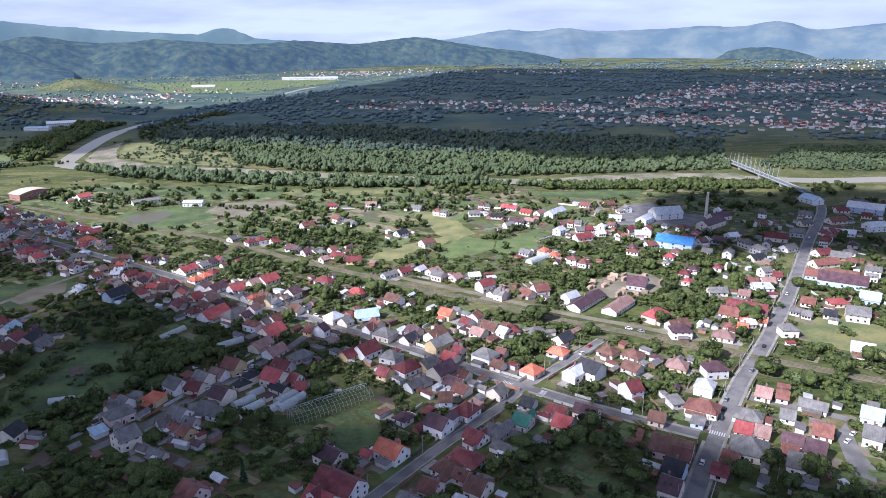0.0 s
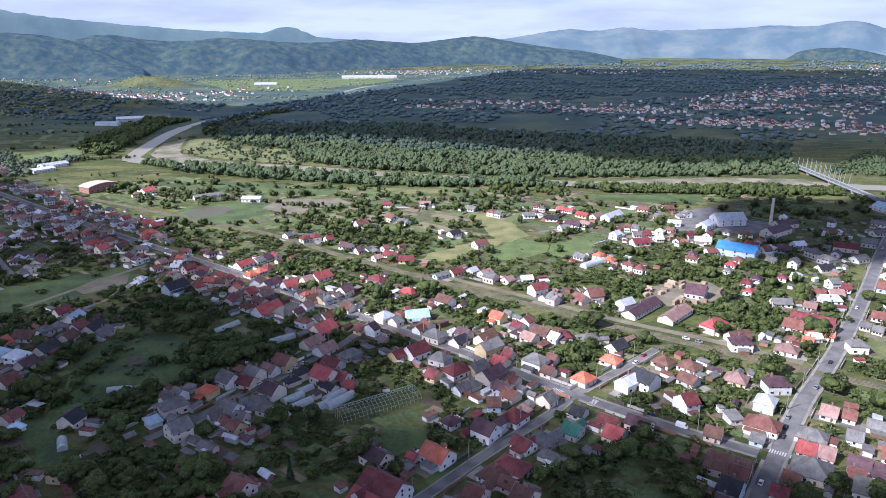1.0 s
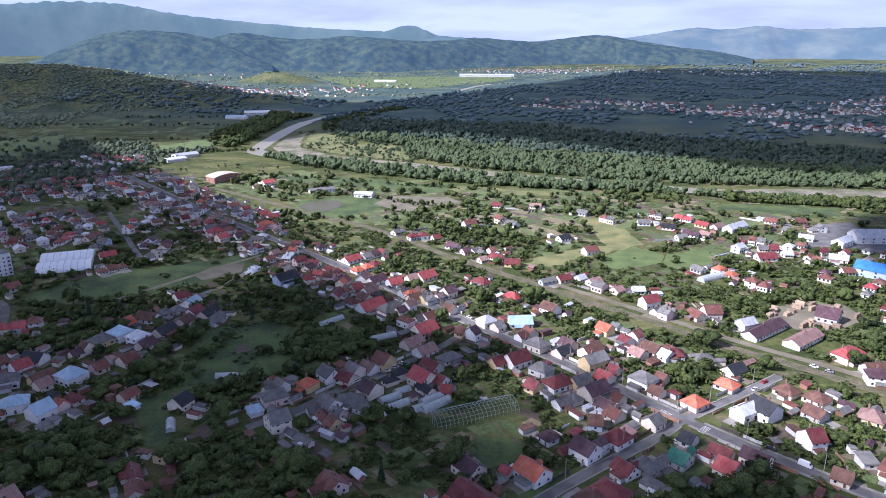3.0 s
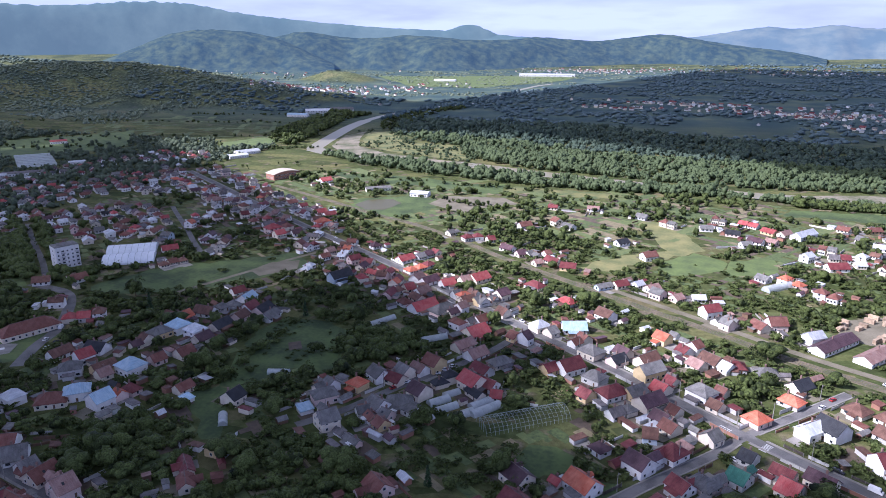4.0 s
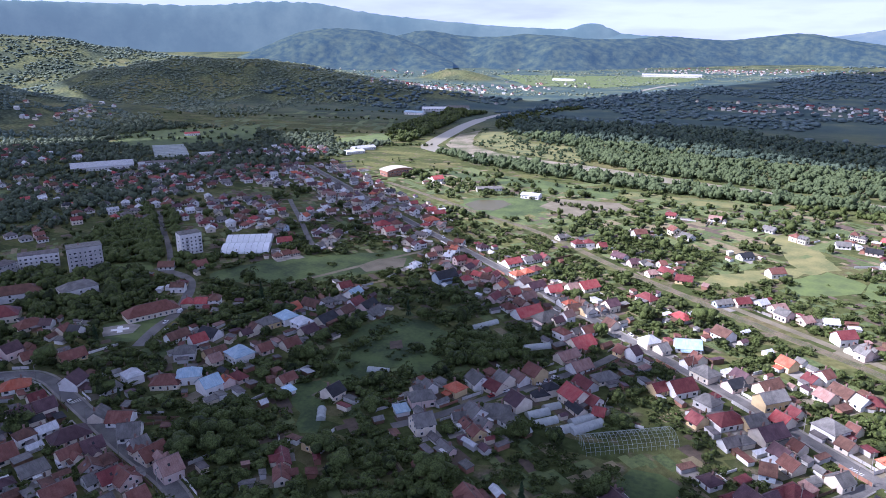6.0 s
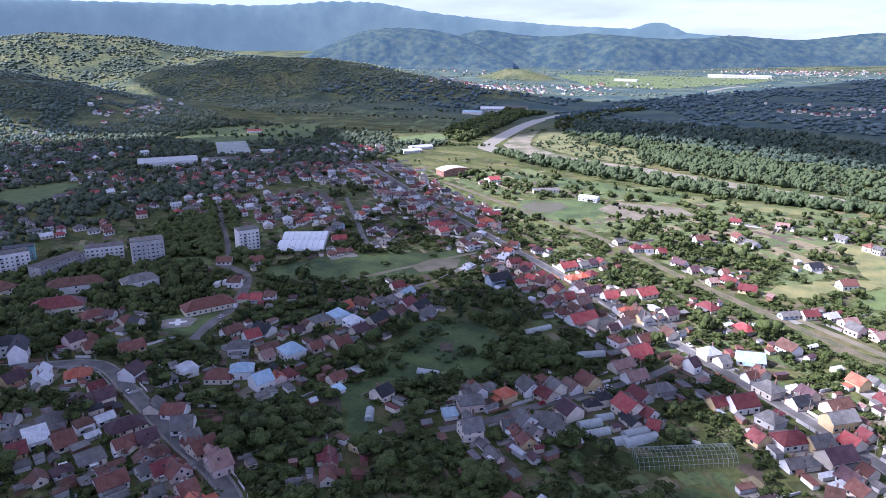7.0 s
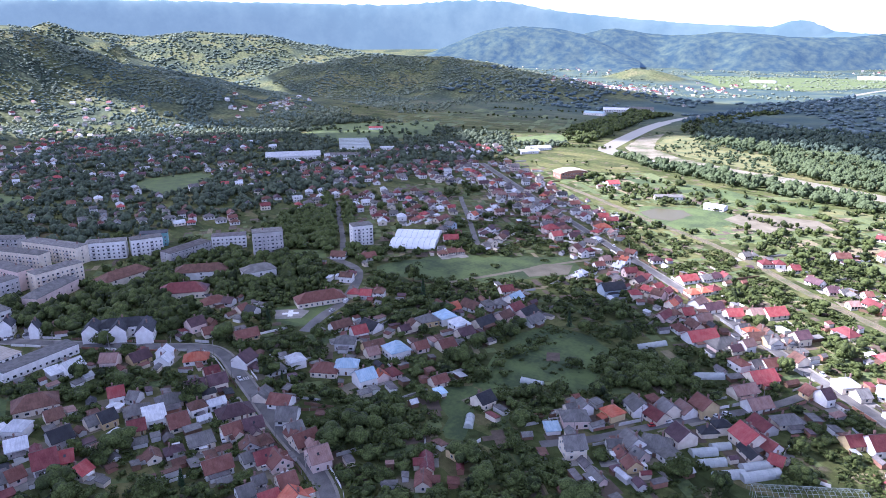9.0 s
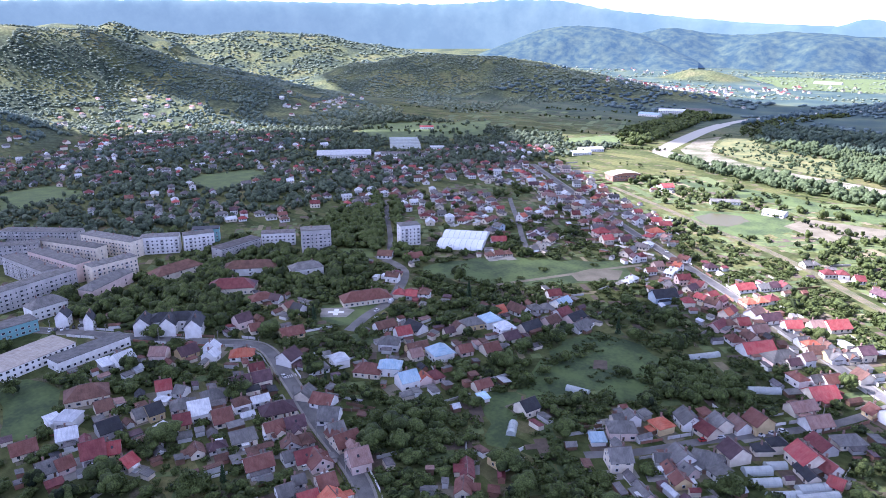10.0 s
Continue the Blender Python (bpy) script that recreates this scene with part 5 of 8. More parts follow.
house(-4.5, 374.7, 52, 12.8, 8.0, 4.0, "b", "c", "g")
house(-2.4, 360.2, 46, 13.6, 9.0, 5.0, "g", "y", "g")
house(3.7, 344.6, -35, 7.5, 9.0, 3.0, "r", "c", "g")
house(8.4, 354.1, -36, 5.2, 7.0, 3.0, "m", "c", "g")
house(22.5, 344.9, -37, 11.6, 10.0, 5.0, "g", "w", "h")
house(31.7, 350.5, -34, 5.2, 7.0, 3.0, "t", "c", "g")
house(28.7, 335.6, -37, 6.3, 7.0, 3.0, "b", "c", "g")
house(-42.2, 353.6, 48, 12.5, 11.0, 4.0, "m", "w", "g")
house(-51.9, 349.0, 51, 7.3, 8.0, 3.0, "m", "y", "g")
house(-28.1, 345.7, -28, 10.1, 9.0, 4.0, "g", "g", "h")
house(-18.3, 333.4, 46, 14.2, 10.0, 3.6, "m", "w", "h")
house(-30.0, 327.3, -34, 6.5, 8.0, 3.0, "m", "y", "g")
house(-8.2, 337.1, 50, 10.4, 9.0, 3.0, "g", "y", "g")
house(2.4, 405.9, -36, 8.2, 8.0, 4.0, "o", "y", "g")
house(16.6, 396.2, 48, 14.3, 8.0, 3.0, "t", "w", "g")
house(27.8, 385.7, -39, 10.7, 9.0, 3.0, "b", "c", "g")
house(20.6, 378.0, -40, 8.3, 8.0, 3.0, "c", "c", "g")
house(35.4, 379.0, -42, 6.0, 8.0, 3.0, "w", "w", "g")
house(-77.8, 348.6, 51, 12.1, 8.0, 3.0, "g", "c", "h")
house(28.8, 456.0, 37, 10.9, 9.0, 5.0, "m", "w", "g")
house(36.1, 446.8, 48, 15.7, 8.0, 3.0, "g", "w", "g")
house(-3.1, 478.0, -34, 8.7, 8.0, 4.6, "g", "p", "g")
house(8.8, 476.2, 47, 7.0, 8.0, 3.0, "c", "p", "g")
house(-157.4, 570.1, 40, 18.3, 9.0, 4.0, "m", "g", "h")
house(-142.1, 570.2, 40, 6.2, 8.0, 3.0, "m", "w", "g")
house(-179.0, 581.5, 53, 13.1, 8.0, 3.0, "g", "c", "g")
house(-123.2, 617.9, 41, 11.2, 9.0, 4.6, "t", "g", "g")
house(-98.6, 640.9, -44, 8.2, 8.0, 5.0, "t", "c", "g")
house(-86.1, 631.4, -33, 11.5, 8.0, 3.0, "g", "w", "g")
house(-73.5, 706.6, -1, 11.0, 7.0, 3.0, "c", "w", "g")
house(-112.2, 699.7, -1, 9.2, 7.0, 3.0, "m", "c", "g")
house(-36.8, 595.6, 46, 11.0, 8.0, 3.0, "k", "w", "g")
house(-13.3, 562.1, 37, 11.2, 9.0, 4.0, "t", "w", "g")
house(-25.9, 688.4, -30, 11.0, 8.0, 3.0, "g", "g", "g")
house(-1.2, 666.4, -35, 16.2, 8.0, 3.0, "g", "c", "g")
house(-122.1, 549.7, -24, 11.2, 8.0, 3.0, "u", "w", "g")
house(-109.0, 539.1, 42, 7.6, 8.0, 3.0, "u", "p", "g")
house(-99.4, 539.0, -34, 14.0, 8.0, 3.0, "g", "w", "g")
house(-89.8, 545.9, 47, 5.2, 7.0, 3.0, "t", "w", "g")
house(-82.3, 528.7, -29, 14.5, 9.0, 3.0, "m", "w", "g")
house(-68.6, 518.0, -1, 11.2, 9.0, 3.0, "m", "y", "g")
house(-92.3, 520.6, 45, 6.3, 7.0, 3.0, "c", "c", "g")
house(-142.4, 455.3, 48, 9.6, 9.0, 3.0, "r", "g", "g")
house(-133.1, 465.9, 51, 7.3, 8.0, 3.0, "c", "c", "g")
house(-124.7, 473.5, 55, 13.4, 11.0, 3.0, "r", "c", "g")
house(-129.3, 436.4, 50, 6.1, 8.0, 3.0, "g", "w", "g")
house(-119.9, 428.9, 47, 9.2, 8.0, 3.0, "b", "c", "g")
house(-106.8, 431.2, 53, 14.3, 9.0, 3.0, "g", "c", "g")
house(-39.2, 484.6, 44, 11.7, 6.0, 2.6, "g", "l", "g")
house(-28.6, 491.0, 40, 9.7, 8.0, 3.0, "m", "c", "g")
house(-17.0, 494.9, 49, 6.9, 7.0, 3.0, "w", "w", "g")
house(-7.3, 490.0, 46, 9.5, 8.0, 3.0, "c", "w", "g")
house(42.0, 691.3, -13, 13.2, 7.0, 4.5, "g", "w", "h")
house(67.0, 689.1, -33, 17.5, 8.0, 3.0, "r", "w", "g")
house(52.0, 653.8, -13, 11.3, 8.0, 3.0, "k", "p", "g")
house(82.3, 669.4, -41, 12.4, 8.0, 3.0, "r", "y", "g")
house(30.3, 664.5, 11, 10.6, 8.0, 3.0, "g", "w", "g")
house(109.1, 665.6, 51, 25.0, 10.0, 4.0, "w", "w", "g")
house(68.9, 634.9, -31, 12.1, 8.0, 3.0, "u", "w", "g")
house(60.1, 621.4, 26, 8.4, 8.0, 3.0, "g", "w", "g")
house(81.2, 636.5, -37, 9.5, 7.0, 3.0, "c", "p", "g")
house(94.2, 666.8, 51, 12.2, 8.0, 3.0, "c", "c", "g")
house(145.2, 697.5, -30, 10.1, 8.0, 3.0, "t", "c", "g")
house(169.5, 702.1, 24, 11.4, 8.0, 3.0, "t", "y", "g")
house(153.5, 668.0, -33, 8.1, 8.0, 3.0, "g", "c", "g")
house(162.7, 645.0, -13, 11.1, 8.0, 3.0, "w", "w", "g")
house(178.4, 675.0, 18, 14.0, 9.0, 3.0, "g", "l", "g")
house(212.9, 653.9, 13, 28.0, 16.0, 6.0, "w", "w", "g")
house(188.0, 635.0, 50, 17.6, 10.0, 5.0, "w", "w", "g")
house(119.7, 579.3, 20, 14.8, 10.0, 3.0, "m", "w", "g")
house(125.6, 603.5, 6, 16.3, 9.0, 3.0, "m", "w", "g")
house(120.1, 620.6, -23, 13.2, 9.0, 3.0, "g", "c", "g")
house(102.1, 596.2, 47, 8.3, 8.0, 5.0, "w", "w", "g")
house(137.3, 591.6, 14, 6.9, 8.0, 3.0, "w", "c", "g")
house(155.0, 585.7, -36, 14.1, 8.0, 3.0, "t", "w", "g")
house(173.3, 588.3, -13, 13.0, 9.0, 3.0, "w", "c", "g")
house(165.4, 605.3, 48, 11.2, 7.0, 3.0, "m", "c", "g")
house(191.0, 555.4, -32, 29.4, 14.0, 6.0, "s", "l", "g")
house(83.9, 532.6, -38, 18.3, 9.0, 3.0, "o", "p", "h")
house(66.0, 535.5, -41, 9.1, 7.0, 3.0, "g", "g", "g")
house(102.4, 508.3, -31, 15.3, 9.0, 4.0, "t", "y", "h")
house(183.3, 561.3, 15, 12.0, 8.0, 3.0, "m", "w", "g")
house(170.9, 556.4, 20, 8.8, 8.0, 3.0, "t", "w", "g")
house(134.7, 459.6, -26, 12.3, 14.0, 4.0, "u", "g", "g")
house(93.0, 429.0, 51, 34.0, 10.0, 3.2, "u", "w", "g", rise=2.6, name="barn", label="long low barn with a dark brown roof beside the railway")
house(112.0, 420.0, 51, 27.0, 10.0, 3.2, "c", "w", "g", rise=2.6, name="barn", label="long low barn with a faded pinkish roof beside the railway")
house(83.3, 432.4, 37, 9.8, 8.0, 4.8, "w", "w", "g")
house(65.6, 447.8, 18, 9.9, 10.0, 4.4, "t", "p", "g")
house(56.1, 442.6, -51, 10.0, 8.0, 3.0, "t", "c", "g")
house(39.6, 441.2, 50, 14.7, 8.0, 3.0, "g", "p", "g")
house(22.3, 479.9, 16, 8.0, 7.0, 3.0, "w", "w", "g")
house(130.0, 401.9, 43, 15.4, 10.0, 4.6, "r", "p", "h")
house(139.3, 387.8, 19, 12.2, 9.0, 3.0, "b", "g", "g")
house(244.0, 619.7, 41, 31.7, 12.0, 5.0, "u", "c", "g")
house(261.7, 646.5, 22, 22.4, 10.0, 4.0, "u", "c", "g")
house(282.4, 573.8, -26, 18.1, 10.0, 4.0, "m", "c", "g")
house(296.2, 623.3, 52, 14.1, 8.0, 3.0, "w", "w", "g")
house(247.9, 581.3, 19, 10.1, 8.0, 3.0, "w", "w", "g")
house(219.7, 566.8, 18, 15.7, 9.0, 3.0, "w", "w", "g")
house(231.4, 566.6, -30, 10.6, 9.0, 3.0, "u", "l", "g")
house(249.3, 554.3, -65, 11.5, 8.0, 5.0, "g", "c", "h")
house(251.9, 537.9, -64, 11.1, 8.0, 5.0, "g", "g", "h")
house(242.8, 519.8, 20, 11.6, 8.0, 3.0, "k", "c", "g")
house(279.3, 544.8, 28, 12.6, 9.0, 3.0, "g", "w", "g")
house(307.2, 588.1, -28, 11.4, 10.0, 4.0, "g", "g", "g")
house(347.6, 655.3, -29, 11.5, 9.0, 3.0, "g", "w", "g")
house(331.0, 622.6, 19, 11.8, 8.0, 3.0, "g", "c", "g")
house(364.2, 631.0, 13, 17.1, 10.0, 3.0, "t", "c", "g")
house(351.9, 588.7, -28, 11.1, 8.0, 3.0, "w", "w", "g")
house(335.3, 592.0, 22, 14.1, 9.0, 3.0, "m", "c", "g")
house(319.8, 566.0, 53, 22.3, 9.0, 3.0, "m", "w", "g")
house(299.4, 531.0, 18, 13.5, 10.0, 3.0, "m", "c", "g")
house(309.2, 521.7, -31, 14.0, 10.0, 3.0, "g", "b", "g")
house(309.6, 507.1, -33, 6.2, 8.0, 3.0, "t", "w", "g")
house(287.6, 505.3, 15, 20.7, 10.0, 3.0, "t", "c", "g")
house(266.3, 477.3, -31, 11.7, 11.0, 3.6, "t", "l", "g")
house(279.3, 467.5, -30, 20.3, 18.0, 4.0, "b", "l", "g")
house(299.9, 472.1, -28, 15.3, 7.0, 3.0, "g", "y", "g")
house(278.0, 429.1, -34, 11.6, 12.0, 4.0, "l", "l", "g")
house(383.9, 604.4, 11, 18.0, 11.0, 5.0, "w", "w", "g")
house(254.4, 423.8, -1, 11.9, 8.0, 3.0, "r", "c", "h")
house(253.7, 400.7, -25, 12.6, 12.0, 5.0, "g", "c", "g")
house(235.6, 424.6, -33, 8.3, 9.0, 3.0, "t", "p", "g")
house(222.6, 406.7, -38, 13.6, 8.0, 3.0, "g", "w", "g")
house(239.0, 404.1, -30, 7.1, 8.0, 3.0, "k", "c", "g")
house(390.4, 670.3, -1, 12.0, 8.0, 3.0, "m", "c", "g")
house(402.5, 648.2, -36, 8.6, 8.0, 3.0, "m", "c", "g")
house(382.0, 712.4, -76, 22.0, 12.0, 5.0, "l", "w", "g")
house(413.3, 669.6, -37, 31.2, 14.0, 6.0, "w", "l", "g")
house(232.6, 482.3, 18, 7.4, 8.0, 5.0, "g", "w", "g")
house(239.2, 476.0, -33, 6.0, 8.0, 3.0, "m", "w", "g")
house(213.8, 467.6, -30, 15.9, 9.0, 3.0, "t", "g", "g")
house(226.7, 464.3, -1, 8.4, 9.0, 3.0, "c", "p", "g")
house(218.3, 452.8, -1, 12.3, 9.0, 3.0, "w", "w", "s")
house(184.5, 445.3, -1, 11.9, 8.0, 3.0, "g", "c", "g")
house(200.6, 439.5, -33, 7.2, 8.0, 3.0, "c", "c", "g")
house(189.3, 409.0, -32, 23.1, 14.0, 4.0, "m", "c", "g")
house(178.1, 406.3, -37, 11.3, 10.0, 3.0, "t", "c", "g")
house(187.5, 394.8, -27, 16.4, 9.0, 3.0, "o", "c", "g")
house(-136.4, 265.6, 52, 8.9, 10.0, 5.2, "g", "c", "g")
house(-148.0, 285.6, 46, 11.6, 9.0, 4.6, "g", "p", "h")
house(-150.2, 296.8, -32, 6.1, 7.0, 4.0, "g", "w", "g")
house(-154.8, 292.5, 61, 4.5, 6.0, 3.0, "g", "c", "g")
house(-138.3, 301.9, -20, 8.1, 8.0, 4.0, "o", "y", "h")
house(-132.3, 314.1, -35, 10.0, 9.0, 4.0, "g", "w", "g")
house(-123.0, 313.4, -20, 9.5, 8.0, 3.0, "m", "c", "g")
house(-121.0, 320.9, -30, 8.0, 9.0, 4.0, "g", "c", "g")
house(-121.7, 278.8, -42, 15.1, 6.5, 3.0, "t", "w", "g")
house(-112.6, 271.7, -34, 5.4, 7.0, 3.0, "t", "y", "g")
house(-120.0, 285.4, -31, 8.5, 9.0, 4.0, "g", "w", "g")
house(-113.3, 279.5, -19, 5.2, 7.0, 3.0, "g", "p", "g")
house(-112.3, 292.6, 17, 12.1, 10.0, 3.0, "g", "p", "h")
house(-105.0, 287.9, -22, 6.5, 7.0, 3.0, "g", "w", "s")
house(-106.4, 303.5, -28, 8.8, 10.0, 4.4, "u", "c", "g")
house(-99.1, 319.8, 49, 13.5, 9.0, 3.0, "k", "c", "h")
house(-84.8, 320.9, -33, 11.6, 11.0, 4.6, "r", "c", "g")
house(-80.9, 312.2, -37, 10.0, 5.5, 2.8, "k", "c", "g")
house(-70.7, 313.7, 4, 5.2, 7.0, 2.6, "r", "y", "g")
house(-77.1, 322.1, -24, 9.2, 8.0, 3.0, "m", "w", "g")
house(-84.3, 336.8, -32, 10.7, 8.0, 3.0, "m", "g", "g")
house(-115.1, 327.0, -28, 8.6, 8.0, 3.0, "c", "w", "g")
house(-109.4, 333.4, -24, 9.0, 10.0, 5.0, "t", "y", "g")
house(-151.9, 273.6, 50, 6.1, 6.0, 2.4, "l", "w", "s")
house(-95.6, 229.4, -37, 9.8, 9.0, 3.4, "t", "p", "g")
house(-119.3, 256.4, -28, 8.8, 4.0, 2.4, "g", "p", "g")
house(-188.5, 270.8, 81, 8.3, 9.0, 4.0, "k", "c", "g")
house(-217.8, 271.7, 76, 8.4, 7.0, 3.0, "t", "c", "g")
house(-170.1, 231.0, 87, 5.5, 7.0, 3.4, "k", "y", "g")
house(-174.2, 217.5, 137, 11.2, 5.0, 2.8, "m", "c", "g")
house(-167.0, 208.1, 132, 8.7, 6.0, 3.0, "t", "c", "g")
house(-210.0, 264.3, 74, 4.7, 5.0, 2.2, "l", "w", "s")
house(-349.7, 301.7, 67, 31.3, 13.0, 3.8, "t", "c", "h")
house(-333.2, 327.2, 37, 24.5, 9.0, 3.6, "r", "g", "s")
house(-289.7, 282.3, 71, 8.4, 9.0, 4.6, "r", "w", "g")
house(-284.6, 268.4, 40, 10.8, 9.0, 4.8, "g", "g", "h")
house(-292.3, 294.5, 2, 11.5, 9.0, 3.0, "k", "w", "g")
house(-306.6, 282.8, 80, 12.2, 8.0, 3.0, "b", "w", "g")
house(-271.3, 276.7, 72, 11.7, 8.0, 3.0, "b", "y", "g")
house(-286.8, 236.5, 164, 8.7, 8.3, 4.8, "w", "w", "p")
house(-268.3, 241.5, 34, 13.7, 10.0, 3.4, "t", "c", "h")
house(-262.0, 250.3, 41, 11.5, 9.0, 5.0, "l", "w", "h")
house(-245.5, 247.6, 75, 9.3, 10.0, 5.0, "l", "w", "g")
house(-257.0, 280.5, 164, 11.9, 11.3, 5.0, "l", "w", "p")
house(-242.3, 259.4, 75, 13.2, 9.0, 3.0, "m", "p", "g")
house(-265.7, 270.7, 72, 6.5, 8.0, 3.0, "c", "c", "g")
house(-396.5, 253.6, 77, 15.0, 10.0, 3.0, "t", "c", "h")
house(-388.9, 259.5, 29, 6.6, 7.0, 3.0, "u", "g", "g")
house(-368.6, 260.2, 16, 16.5, 9.0, 3.0, "k", "p", "g")
house(-368.3, 224.7, 91, 9.3, 9.0, 5.0, "u", "p", "g")
house(-355.5, 225.8, 75, 6.3, 8.0, 3.0, "t", "c", "g")
house(-335.7, 238.0, 74, 12.8, 9.0, 3.0, "t", "y", "g")
house(-307.3, 218.8, 109, 9.5, 10.0, 4.6, "u", "w", "g")
house(-329.9, 203.9, 57, 12.4, 9.0, 3.0, "o", "w", "h")
house(-308.3, 200.2, 74, 7.0, 9.0, 3.0, "m", "c", "g")
house(-297.7, 185.3, 74, 9.1, 9.0, 5.0, "u", "p", "g")
house(-295.3, 195.6, 75, 8.7, 9.0, 5.0, "u", "c", "g")
house(-288.7, 224.2, 77, 10.2, 8.0, 3.0, "g", "g", "h")
house(-424.3, 255.7, 48, 16.9, 10.0, 4.6, "u", "c", "h")
house(-319.7, 157.2, 70, 6.8, 9.0, 4.8, "r", "w", "g")
house(-313.1, 163.0, 33, 5.2, 7.0, 3.0, "g", "w", "g")
house(-299.7, 157.8, 71, 11.2, 9.0, 3.0, "g", "c", "h")
house(-298.4, 172.4, 71, 11.4, 9.0, 3.0, "g", "c", "h")
house(-302.2, 145.1, 90, 6.8, 9.0, 4.0, "k", "y", "g")
house(-304.9, 140.1, 89, 6.0, 8.0, 3.0, "g", "c", "g")
house(-286.6, 151.4, 70, 6.8, 9.0, 3.0, "m", "y", "g")
house(-288.2, 160.4, 71, 9.0, 11.0, 4.0, "w", "w", "s")
house(-277.1, 165.5, 75, 8.2, 11.0, 3.0, "t", "c", "g")
house(-258.6, 149.7, 76, 16.3, 7.0, 3.0, "u", "c", "g")
house(-279.5, 181.3, 76, 17.5, 7.0, 3.0, "w", "w", "s")
house(-289.5, 182.8, 74, 16.3, 5.0, 3.0, "k", "g", "s")
house(-266.3, 187.5, 72, 15.6, 10.0, 3.0, "u", "c", "h")
house(-251.3, 181.6, 76, 18.3, 9.0, 4.2, "u", "c", "g")
house(-255.3, 164.4, 74, 10.0, 8.0, 3.0, "g", "c", "s")
house(-234.0, 159.4, 74, 11.0, 9.0, 3.4, "t", "w", "g")
house(-236.8, 179.9, 68, 13.2, 9.0, 3.0, "b", "g", "h")
house(-225.3, 176.1, 74, 9.2, 9.0, 3.0, "m", "c", "g")
house(-219.5, 178.2, -11, 9.3, 9.0, 3.0, "t", "p", "g")
house(-229.9, 170.9, 78, 5.2, 7.0, 3.0, "g", "w", "g")
house(-270.4, 204.8, 123, 8.5, 7.0, 3.0, "g", "c", "g")
house(-258.4, 207.4, 27, 10.4, 9.0, 3.0, "t", "w", "g")
house(-245.5, 201.7, 41, 9.0, 11.0, 3.0, "g", "w", "g")
house(-233.6, 196.4, 75, 6.8, 9.0, 3.0, "g", "w", "g")
house(-224.0, 194.7, 81, 10.6, 10.0, 3.0, "t", "c", "g")
house(-208.4, 189.7, 71, 8.2, 11.0, 4.6, "c", "p", "g")
house(-205.8, 172.3, 74, 6.8, 9.0, 3.0, "t", "c", "g")
house(-203.4, 162.4, 74, 7.4, 6.0, 2.8, "r", "g", "g")
house(-195.3, 168.3, -9, 7.2, 9.0, 3.0, "o", "c", "g")
house(-211.3, 157.7, 76, 6.0, 8.0, 3.0, "g", "w", "g")
house(-213.9, 165.3, 74, 4.5, 6.0, 3.0, "g", "w", "g")
house(-364.9, 154.5, 101, 9.4, 9.0, 4.8, "w", "w", "g")
house(-368.0, 146.9, 93, 6.3, 8.0, 3.0, "w", "g", "s")
house(-358.2, 171.0, 47, 8.3, 9.0, 4.6, "c", "p", "g")
house(-352.7, 183.4, 94, 10.1, 9.0, 3.0, "u", "y", "g")
house(-342.1, 192.4, 129, 13.4, 9.0, 3.4, "w", "w", "g")
house(-340.2, 128.7, 73, 19.0, 13.0, 3.8, "b", "c", "h")
house(-322.9, 130.2, 84, 7.1, 9.0, 3.0, "b", "c", "g")
house(-321.7, 115.2, -138, 9.1, 8.7, 5.0, "w", "w", "p")
house(-307.6, 110.4, 74, 8.1, 9.0, 4.0, "w", "w", "g")
house(-326.4, 110.1, 97, 5.5, 7.0, 3.0, "w", "w", "s")
house(-301.8, 125.1, 89, 8.7, 10.0, 4.0, "k", "g", "g")
house(-310.5, 94.3, 83, 9.4, 9.0, 3.0, "t", "c", "g")
house(-287.6, 114.2, 77, 9.0, 12.0, 4.0, "m", "w", "g")
house(-285.1, 120.8, 68, 6.8, 9.0, 3.0, "r", "y", "g")
house(-271.5, 121.7, 113, 6.0, 8.0, 3.0, "r", "c", "g")
house(-288.7, 97.3, 87, 6.8, 9.0, 3.0, "g", "w", "g")
house(-287.1, 103.0, 92, 6.0, 8.0, 3.0, "t", "p", "g")
house(-280.5, 134.7, 89, 9.3, 9.0, 3.0, "c", "w", "g")
house(-284.4, 142.7, 110, 6.0, 8.0, 3.0, "w", "w", "s")
house(-412.6, 369.4, 35, 11.1, 9.0, 3.0, "b", "w", "g")
house(-393.6, 381.1, 72, 12.9, 9.0, 3.0, "t", "w", "g")
house(-370.2, 342.8, 121, 19.6, 8.0, 3.0, "m", "y", "g")
house(-379.0, 461.3, 50, 11.9, 9.0, 3.0, "r", "w", "g")
house(-354.5, 434.4, 62, 22.1, 9.0, 3.0, "t", "c", "h")
house(-268.2, 332.0, 164, 11.0, 10.4, 5.0, "l", "w", "p")
house(-252.9, 327.6, 164, 10.0, 9.6, 6.0, "w", "w", "p")
house(-276.6, 346.7, 78, 9.8, 9.0, 3.0, "o", "g", "g")
house(-268.9, 358.3, -3, 12.9, 9.0, 3.0, "b", "w", "g")
house(-245.7, 324.0, 79, 9.9, 8.0, 3.0, "u", "c", "g")
house(-273.2, 321.5, 69, 12.3, 9.0, 4.0, "g", "y", "h")
house(-274.4, 307.6, 75, 13.2, 8.0, 3.0, "b", "c", "g")
house(-251.7, 293.7, 70, 7.3, 8.0, 3.0, "t", "p", "g")
house(-242.9, 304.7, 74, 9.0, 9.0, 3.0, "t", "c", "g")
house(-247.0, 342.8, 83, 12.9, 9.0, 3.0, "k", "c", "g")
house(-261.7, 371.3, 65, 15.7, 9.0, 3.0, "g", "g", "h")
